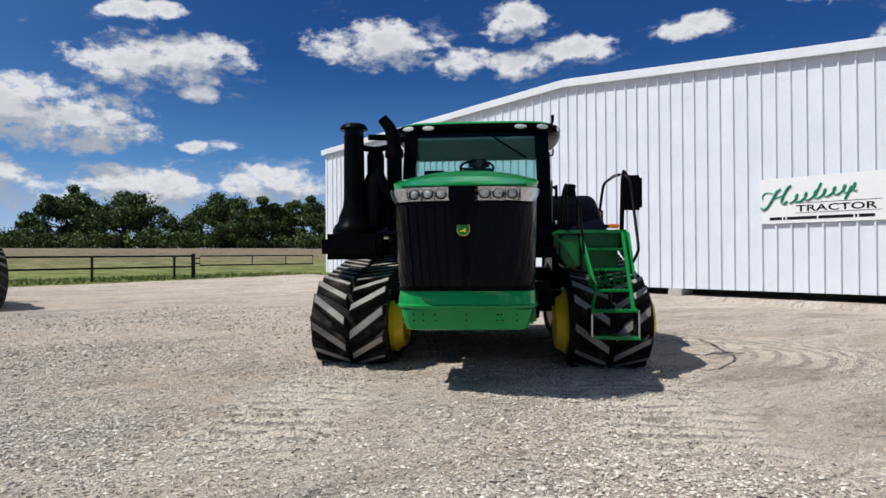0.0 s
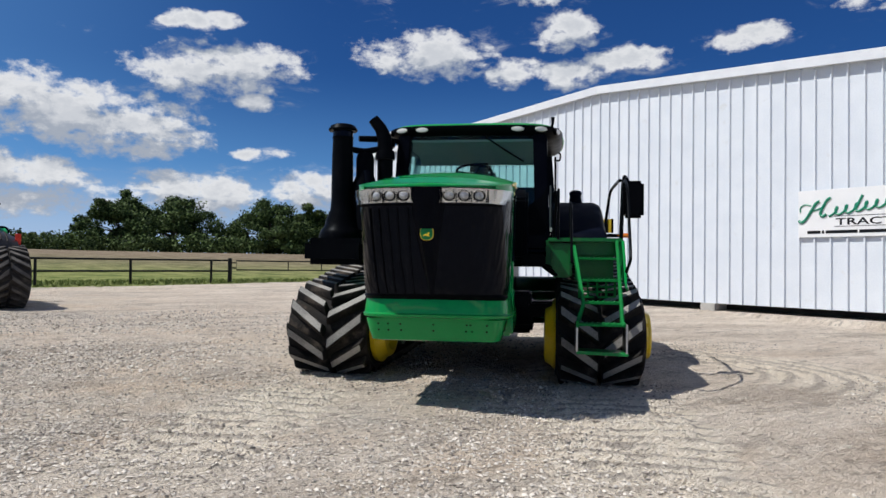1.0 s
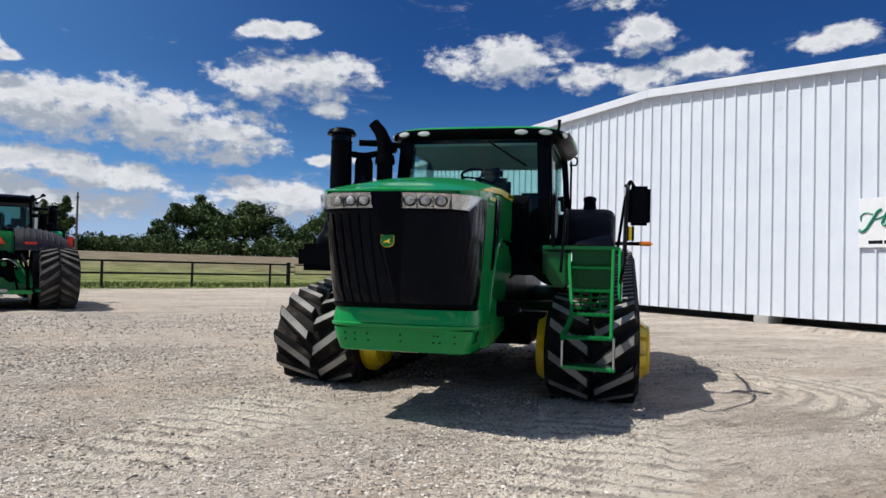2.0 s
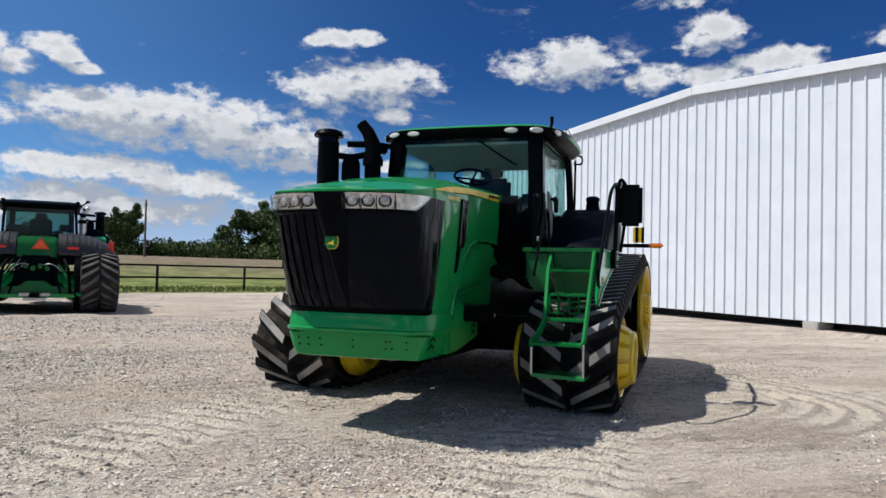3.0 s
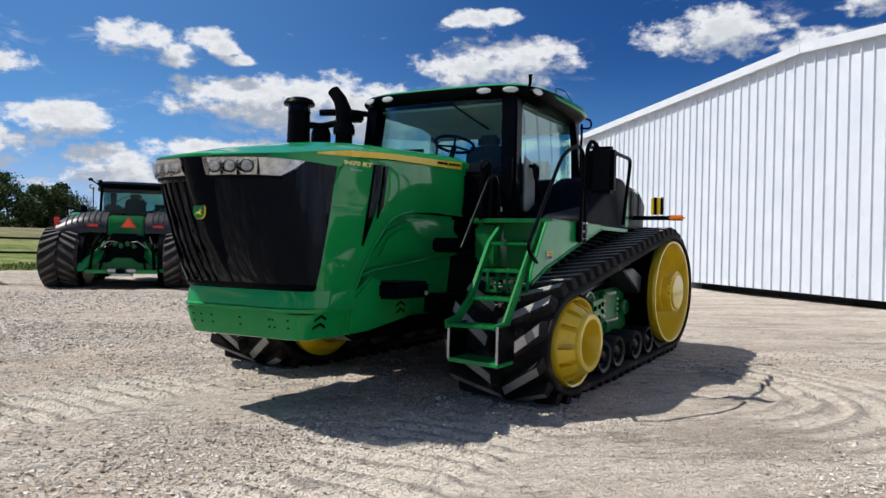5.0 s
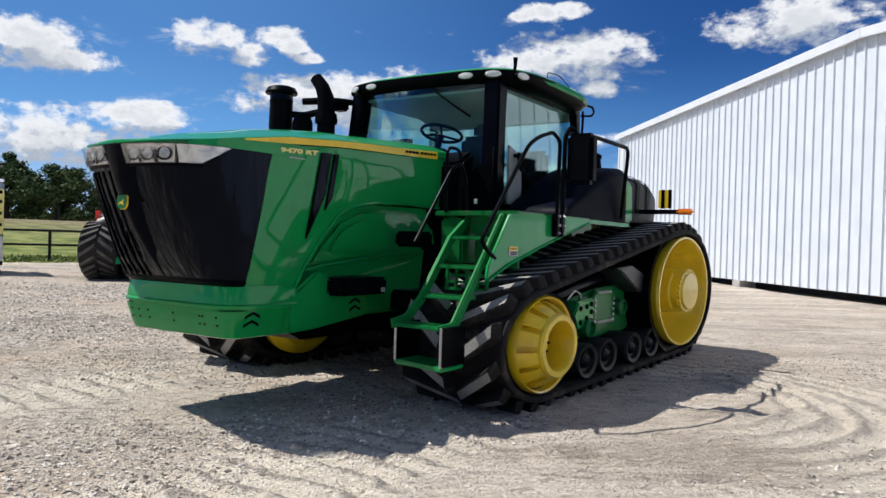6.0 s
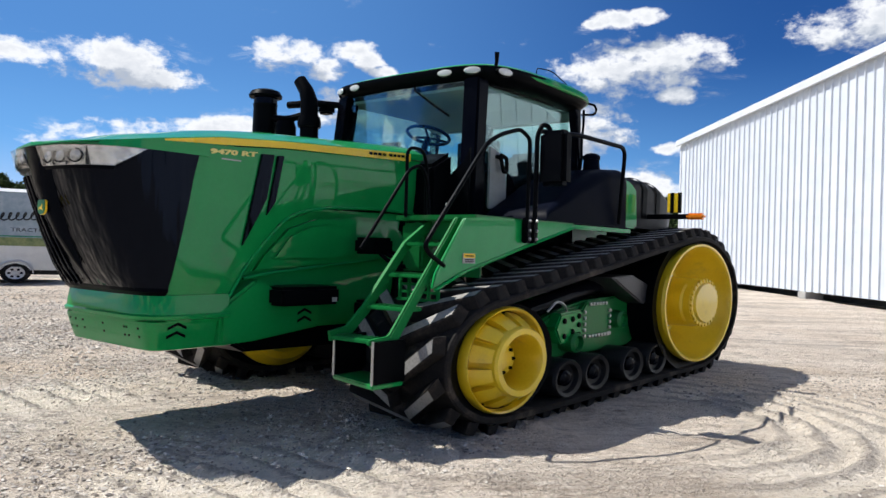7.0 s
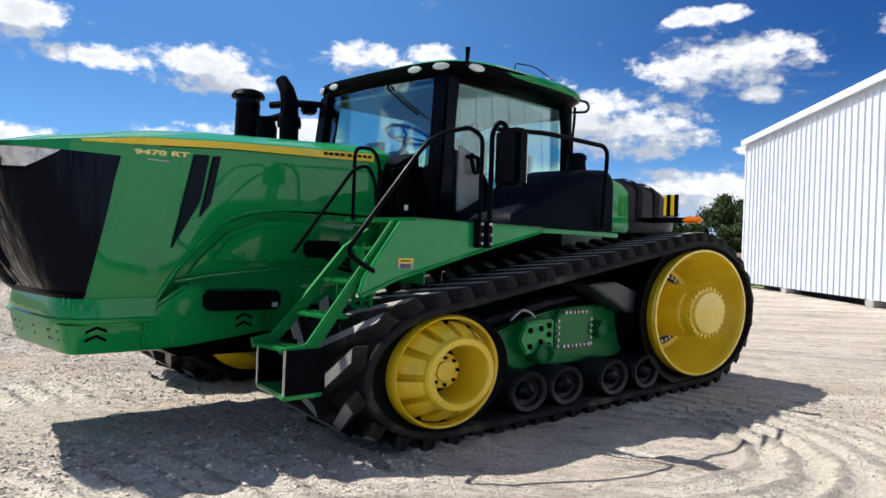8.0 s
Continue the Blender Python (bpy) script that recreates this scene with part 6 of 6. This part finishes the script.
        part("filler_cap", turned([(0.080, 2.045), (0.080, 2.08), (0.05, 2.10), (0.02, 2.105)], (1.36, 1.22 * side, 0), 18, axis="z"), TANK, body_)
        part("post_plate", prism([(1.24, 1.43), (0.86, 1.43), (0.89, 1.80), (1.0, 1.86), (1.24, 1.90)], *sorted((1.0 * side, 1.46 * side)), 0.02), GREEN, root, "green upright plate behind the tank")
        CREST = [(-0.38, 1.53), (-0.28, 1.62), (-0.10, 1.71), (0.10, 1.79), (0.28, 1.86), (0.54, 1.895), (0.83, 1.915), (1.10, 1.89)]
        FLANK = [(-0.38, 1.05), (-0.28, 1.24), (-0.10, 1.38), (0.10, 1.44), (0.28, 1.45), (0.54, 1.45), (0.83, 1.44), (1.10, 1.42)]

        def section(u, proud=0.0):
            """The fender's skin at one place along it, from its inner edge over the top to its foot."""
            zt, out_, q = interp(CREST, u) + proud, interp(FLANK, u) + proud, 0.10
            arc = [(out_ - q + q * math.sin(a), zt - q * 0.8 * (1 - math.cos(a))) for a in np.linspace(0, math.pi / 2, 6)]
            return [(0.55, zt - 0.01)] + arc + [(out_, zt - q), (out_ - 0.02, 1.44)]
        rings = [[(u, side * y, z) for y, z in section(u) + [(0.55, 1.44)]] for u in (1.0, 0.83, 0.7, 0.54, 0.4, 0.28, 0.18, 0.10, 0.0, -0.10, -0.2, -0.28, -0.34, -0.38)]
        fender = part("rear_fender", loft(rings), FENDER, root, "grey-black arched rear fender with dark bands")
        for u0 in (0.80, 0.50):
            edges = []
            for du in (0.045, -0.045):
                edge = []
                for k in range(9):
                    u = u0 + du - 0.13 * max(0.0, (k - 2) / 6)
                    y, z = section(u, 0.012)[k]
                    edge.append((u, side * y, z if k < 8 else 1.54))
                edges.append(edge)
            bm = loft(edges, False, False)
            bmesh.ops.solidify(bm, geom=bm.faces[:], thickness=0.004)
            part("fender_band", bm, BLACK, fender, "black band")
        part("lamp_bar", box((0.54, min(1.30 * side, 1.86 * side), 1.535), (0.60, max(1.30 * side, 1.86 * side), 1.582), 0.006), BLACK, root)
        plate = part("marker_board", box((0.555, min(1.63 * side, 1.75 * side), 1.60), (0.575, max(1.63 * side, 1.75 * side), 1.785), 0.003), YELLOW_STRIPE, root, "yellow and black width marker")
        part("band", box((0.5535, min(1.66 * side, 1.695 * side), 1.595), (0.5785, max(1.66 * side, 1.695 * side), 1.79), 0.0), BLACK, plate)
        part("band", box((0.5535, min(1.735 * side, 1.765 * side), 1.595), (0.5785, max(1.735 * side, 1.765 * side), 1.79), 0.0), BLACK, plate)
        part("marker_lamp", box((0.53, min(1.83 * side, 2.0 * side), 1.53), (0.62, max(1.83 * side, 2.0 * side), 1.59), 0.02), AMBER, root, "amber warning lamp")
    left, right = lug_mesh(0.405, 0.27, 0.122, 0.082), None
    bm = bmesh.new()
    bm.from_mesh(left)
    for v in bm.verts:
        v.co.y = -v.co.y
    bmesh.ops.reverse_faces(bm, faces=bm.faces)
    right = bpy.data.meshes.new("lug")
    bm.to_mesh(right)
    bm.free()
    right.materials.append(LUG)
    right.materials.append(RUBBER)
    running_gear(root, 1, left, right)
    running_gear(root, -1, left, right)
    return left, right


tractor = thing("tracked_tractor", pose(8.345, 9.303, 0, 0, 0, 230), "green and yellow tracked farm tractor parked on the gravel", "tractor")
LUG_LEFT, LUG_RIGHT = build_tractor(tractor)


def build_prints(name, line, seed):
    """Crumbs of dry dust thrown up along both edges of a belt's print."""
    rng = np.random.default_rng(seed)
    pts = [Vector((x, y, 0)) for x, y in line]
    verts, faces = [], []
    for a, b in zip(pts, pts[1:]):
        along = (b - a).normalized()
        across = Vector((-along.y, along.x, 0))
        for k in range(int((b - a).length / 0.21)):
            c = a + along * (k * 0.21 + rng.uniform(-0.02, 0.02))
            for _ in range(9):
                p = c + across * rng.choice((-0.42, 0.42)) * rng.uniform(0.35, 1.25) + along * rng.uniform(-0.15, 0.15)
                s, z, k0 = rng.uniform(0.008, 0.022), ground_height(p.x, p.y), len(verts)
                verts += [(p.x - s, p.y - s * 0.6, z - 0.01), (p.x + s, p.y - s * 0.8, z - 0.01), (p.x + s * 0.2, p.y + s, z - 0.01), (p.x + s * rng.uniform(-0.3, 0.3), p.y, z + s * 0.6)]
                faces += [(k0, k0 + 1, k0 + 3), (k0 + 1, k0 + 2, k0 + 3), (k0 + 2, k0, k0 + 3)]
    data = bpy.data.meshes.new(name)
    data.from_pydata([tuple(v) for v in verts], [], faces)
    data.materials.append(DUST)
    return tagged(new(name, data), "pale dust crumbs thrown up beside the belt prints", "dust", kind="stuff")


def ahead(u, v):
    p = pose(8.345, 9.303, 0, 0, 0, 230) @ Vector((u, v, 0))
    return p.x, p.y


build_prints("dust_crumbs", [ahead(4.4, -1.32), ahead(6.0, -1.32), ahead(7.4, -1.32)], 5)
build_prints("dust_crumbs", [ahead(5.0, 1.45), ahead(6.2, 1.45), ahead(7.4, 1.45)], 6)
build_prints("dust_crumbs", [(10.2, 7.0), (10.05, 6.0), (9.7, 5.1), (9.0, 4.5)], 7)

# ---- second tractor, seen from behind ----
other = copy_thing(tractor, pose(1.08, 20.55, 0, 0, 0, 95))
other.scale = (1.0, 1.06, 1.0)
tagged(other, "green tracked tractor with an orange triangle on its rear", "tractor")


def plain(ob):
    return ob.name.split(".")[0]


# this one has arched fenders, a black roof and a slimmer cab
for ob in list(other.children):
    if plain(ob) in ("rear_fender", "marker_board", "lamp_bar", "marker_lamp"):
        for piece in list(ob.children):
            bpy.data.objects.remove(piece)
        bpy.data.objects.remove(ob)
    elif plain(ob) in ("pillar", "windscreen", "rear_window", "door_glass", "roof_visor", "roof_cap", "headliner", "cab_base"):
        ob.scale = (1.0, 0.86, 1.0)
        if plain(ob) in ("windscreen", "rear_window", "door_glass"):
            ob.data = ob.data.copy()
            ob.data.materials[0] = GLASS_DARK
        if plain(ob) == "roof_cap":
            ob.data = ob.data.copy()
            ob.data.materials[0] = BLACK_GLOSS
            tagged(ob, "black cab roof")
dusty_lugs = {}
for ob in list(other.children_recursive):
    if plain(ob) == "lug":
        if ob.data.name not in dusty_lugs:
            dusty_lugs[ob.data.name] = ob.data.copy()
            dusty_lugs[ob.data.name].materials[0] = LUG_GREY
            dusty_lugs[ob.data.name].materials[1] = RUBBER_GREY
        ob.data = dusty_lugs[ob.data.name]
    elif plain(ob) == "exhaust":
        ob.data = ob.data.copy()
        ob.data.materials[0] = STEEL
        tagged(ob, "bright steel exhaust stack")
    elif plain(ob) in ("drive_wheel", "idler_wheel"):
        # wheels set deeper inside the belts
        middle = sum(v.co.y for v in ob.data.vertices) / len(ob.data.vertices)
        ob.location.y -= math.copysign(0.14, middle)
    elif plain(ob) == "track_belt":
        ob.data = ob.data.copy()
        ob.data.materials[0] = RUBBER_GREY
    elif plain(ob) in ("rear_header", "liner_fold", "headliner"):
        ob.data = ob.data.copy()
        ob.data.materials[0] = LEATHER
        tagged(ob, "dark cab lining")
for side in (1, -1):
    rings = []
    for u, lift in ((-0.62, -0.26), (-0.56, -0.12), (-0.40, 0.0), (-0.1, 0.10), (0.3, 0.13), (0.8, 0.08)):
        top = []
        for k in range(13):
            f = k / 12
            top.append((u, side * (0.42 + 1.10 * f), 1.77 + lift - 0.24 * f ** 2.2 + 0.03 * math.sin(math.pi * f)))
        rings.append(top + [(x, y, z - 0.16) for x, y, z in top[::-1]])
    # grey of skin and ridges carries the sun sheen on the fender
    fender = part("rear_fender", loft(rings), FENDER_GREY, other, "arched rear fender, greyed for sun sheen")
    for v in (0.58, 0.70, 0.82, 0.94, 1.06, 1.18, 1.30):
        f = (v - 0.42) / 1.10
        line = [(u, side * v, 1.775 + lift - 0.24 * f ** 2.2 + 0.03 * math.sin(math.pi * f)) for u, lift in ((-0.56, -0.12), (-0.40, 0.0), (-0.1, 0.10), (0.3, 0.13))]
        part("fender_ridge", tube(line, 0.018, 6), RUBBER_GREY, fender)
    part("work_lamp", box((0.98, side * 0.80 - 0.05, 2.70), (1.06, side * 0.80 + 0.05, 2.78), 0.02), BLACK, other, "small black roof work lamp")
    part("lamp_arm", tube([(1.05, side * 0.78, 2.66), (1.0, side * 0.92, 2.70), (0.98, side * 1.02, 2.78)], 0.018, 6), BLACK, other)
    part("side_lamp", box((0.94, side * 1.02 - 0.05, 2.74), (1.02, side * 1.02 + 0.05, 2.82), 0.02), BLACK, other)
part("slow_triangle", prism([(-0.21, 1.51), (0.07, 1.51), (-0.07, 1.72)], -0.70, -0.68, 0.004, axis="x"), ORANGE, other, "orange slow-vehicle triangle")
part("triangle_edge", prism([(-0.25, 1.49), (0.11, 1.49), (-0.07, 1.765)], -0.678, -0.665, 0.004, axis="x"), RED, other)
for v in (-0.72, 0.72):
    part("tail_lamp", box((-0.66, v - 0.13, 1.50), (-0.60, v + 0.13, 1.56), 0.02), RED, other, "red tail lamp")
for v in (-1.52, 1.52):
    part("red_marker", box((-0.40, v - 0.06, 1.46), (-0.36, v + 0.06, 1.72), 0.01), RED, other, "red reflector board")
part("hitch_frame", prism([(-0.70, 0.40), (0.70, 0.40), (0.80, 0.52), (0.62, 0.60), (0.30, 0.62), (0.20, 0.74), (-0.20, 0.74), (-0.30, 0.62), (-0.62, 0.60), (-0.80, 0.52)], -0.95, -0.70, 0.03, axis="x"), GREEN_DARK, other, "green hitch frame")
part("hitch_bar", box((-1.15, -0.80, 0.36), (-1.02, 0.80, 0.45), 0.02), GREEN, other, "green lower hitch bar")
for v in (-0.55, 0.55):
    part("lift_arm", tube([(-0.7, v, 1.25), (-1.0, v * 1.15, 1.05), (-1.08, v * 1.25, 0.45)], 0.036, 8, 0.08), BLACK, other, "dark lift arm")
    part("lift_rod", tube([(-0.9, v * 0.6, 1.15), (-1.05, v * 0.9, 0.45)], 0.022, 8), BLACK, other)
    rings = [[(x - 0.05, y - half, z - deep), (x - 0.05, y + half, z - deep), (x + 0.05, y + half, z + deep), (x + 0.05, y - half, z + deep)] for x, y, z, half, deep in
             ((-0.62, v * 0.9, 0.86, 0.09, 0.10), (-0.85, v * 1.2, 0.70, 0.11, 0.09), (-1.10, v * 1.55, 0.56, 0.09, 0.07), (-1.22, v * 1.60, 0.46, 0.06, 0.06))]
    bm = loft(rings)
    bevel(bm, 0.015)
    part("link_arm", bm, GREEN, other, "heavy green lower link arm")
    part("cylinder", tube([(-0.78, v * 0.75, 1.12), (-1.02, v * 1.25, 0.72)], 0.045, 10), GREEN_DARK, other)
    part("silver_hose", tube([(-0.88, v * 0.25, 1.12), (-1.0, v * 0.55, 1.16), (-1.0, v * 0.85, 1.02), (-0.9, v * 0.95, 0.9)], 0.014, 6, 0.1), STEEL, other, "bright hydraulic line")
    part("stay", tube([(-0.75, v * 1.5, 1.02), (-0.82, v * 1.9, 0.85), (-0.80, v * 2.1, 0.55)], 0.03, 8, 0.06), BLACK, other)
    for k in range(3):
        part("hose", tube([(-0.80, v * (0.3 + 0.25 * k), 1.25), (-0.98, v * (0.5 + 0.3 * k), 1.05 - 0.06 * k), (-0.90, v * (0.9 + 0.2 * k), 0.90), (-0.75, v * 1.3, 0.98)], 0.018, 6, 0.1), BLACK, other)
part("drawbar_plate", box((-1.30, -0.22, 0.30), (-0.9, 0.22, 0.36), 0.01), STEEL, other, "bright worn drawbar")
for k in range(4):
    part("coupler", box((-0.92, -0.27 + 0.14 * k, 0.98 + 0.05 * (k % 2)), (-0.84, -0.17 + 0.14 * k, 1.10 + 0.05 * (k % 2)), 0.02), GREEN_DARK, other, "hydraulic coupler with a dust cap")
part("swing_link", box((-1.24, -0.30, 0.40), (-1.16, 0.30, 0.47), 0.015), STEEL, other, "bright worn swing link")
part("valve_stack", box((-0.85, -0.30, 1.10), (-0.62, 0.30, 1.34), 0.03), BLACK, other, "black hydraulic coupler block")
for k in range(6):
    part("coupler", turned([(0.035, 0.0), (0.035, 0.06), (0.02, 0.07)], (-0.88, -0.25 + 0.1 * k, 1.20), 10), BLACK_GLOSS, other)


# ---- lettered trailer at the yard's edge ----
def build_trailer():
    trailer = thing("stock_trailer", pose(-3.18, 21.0, 0, 0, 0, 206), "aluminium trailer with a printed upper panel standing on the gravel", "trailer")
    length, wide = 8.0, 2.2
    part("upper_panel", box((0.0, -wide, 1.08), (length, 0.0, 2.42), 0.05), PANEL_GREY, trailer, "pale printed trailer wall")
    part("roof", prism([(-wide, 2.40), (0.0, 2.40), (-0.25, 2.50), (-wide + 0.25, 2.50)], 0.0, length, 0.02, axis="x"), ALU, trailer)
    part("field_print", box((0.0, 0.003, 0.98), (length, 0.012, 1.20), 0.0), PANEL_FIELD, trailer, "printed green field band")
    part("print_line", box((0.25, 0.003, 1.22), (length, 0.012, 1.25), 0.0), SIGN_GREEN, trailer)
    part("lower_wall", box((0.0, -wide, 0.34), (length, 0.0, 0.98), 0.02), ALU, trailer, "ribbed aluminium lower wall")
    for k in range(7):
        z = 0.40 + 0.08 * k
        part("wall_rib", box((0.0, 0.0, z), (length, 0.022, z + 0.03), 0.006), ALU, trailer)
    part("end_board", box((0.0, 0.013, 1.05), (0.17, 0.024, 2.22), 0.004), LETTER, trailer, "pale yellow end board with dark dots")
    for z in (1.25, 1.55, 1.85, 2.1):
        part("dot", box((0.04, 0.024, z), (0.12, 0.030, z + 0.08), 0.002), BLACK, trailer)
    part("green_print", box((2.05, 0.003, 1.30), (5.2, 0.012, 2.16), 0.0), SIGN_GREEN, trailer, "dark green printed panel")
    for x, z, run in ((2.15, 1.98, 0.9), (2.20, 1.72, 0.5)):
        part("print_bar", box((x, 0.0125, z), (x + run, 0.018, z + 0.11), 0.0), LETTER, trailer, "pale yellow writing bar")
    part("floor_beam", box((0.0, -wide + 0.1, 0.22), (length, -0.1, 0.34), 0.01), PIPE_BLACK, trailer)
    turn_l = Matrix.Rotation(math.pi, 4, "Z") @ Matrix.Rotation(math.pi / 2, 4, "X")
    lettering("TRACTOR", 0.14, Matrix.Translation((1.16, 0.006, 1.36)) @ turn_l, SIGN_BLACK, trailer, "lettering", widen=1.45)
    part("script_line", tube(loops(1.49, 0.29, 1.64, 1.70, 0.20, 7, 0.006), 0.018, 6), SIGN_BLACK, trailer, "black script flourish")
    part("script_line", tube([(1.84, 0.006, 1.66), (1.78, 0.006, 1.62), (1.72, 0.006, 1.72), (1.60, 0.006, 2.06), (1.54, 0.006, 2.08)], 0.024, 6, 0.05), SIGN_BLACK, trailer)
    part("script_line", tube([(1.66, 0.006, 1.66), (1.60, 0.006, 1.64), (1.50, 0.006, 1.84), (1.44, 0.006, 2.10)], 0.024, 6, 0.05), SIGN_BLACK, trailer)
    for x in (1.02, 1.86):
        wheel = part("wheel", turned([(0.10, 0.0), (0.24, 0.0), (0.34, 0.02), (0.36, -0.03), (0.36, -0.22), (0.1, -0.22)], (x, 0.02, 0.26), 28, 0.72), RUBBER, trailer, "trailer tyre on an alloy wheel")
        part("alloy", turned([(0.23, 0.0), (0.22, 0.03), (0.10, 0.02), (0.06, 0.05), (0.01, 0.05)], (x, 0.03, 0.26), 20, 0.72), ALU, wheel)
        for k in range(6):
            a = math.pi * k / 3
            part("slot", turned([(0.045, 0.0), (0.04, 0.012)], (x + 0.145 * math.cos(a), 0.048, 0.26 + 0.145 * 0.72 * math.sin(a)), 8, 0.72), BLACK, wheel)
        arch = [(x + 0.42 * math.cos(a), 0.045, 0.26 + 0.33 * math.sin(a)) for a in np.linspace(0, math.pi, 14)]
        part("arch_trim", tube(arch, 0.025, 6), ALU, trailer)
    return trailer


build_trailer()
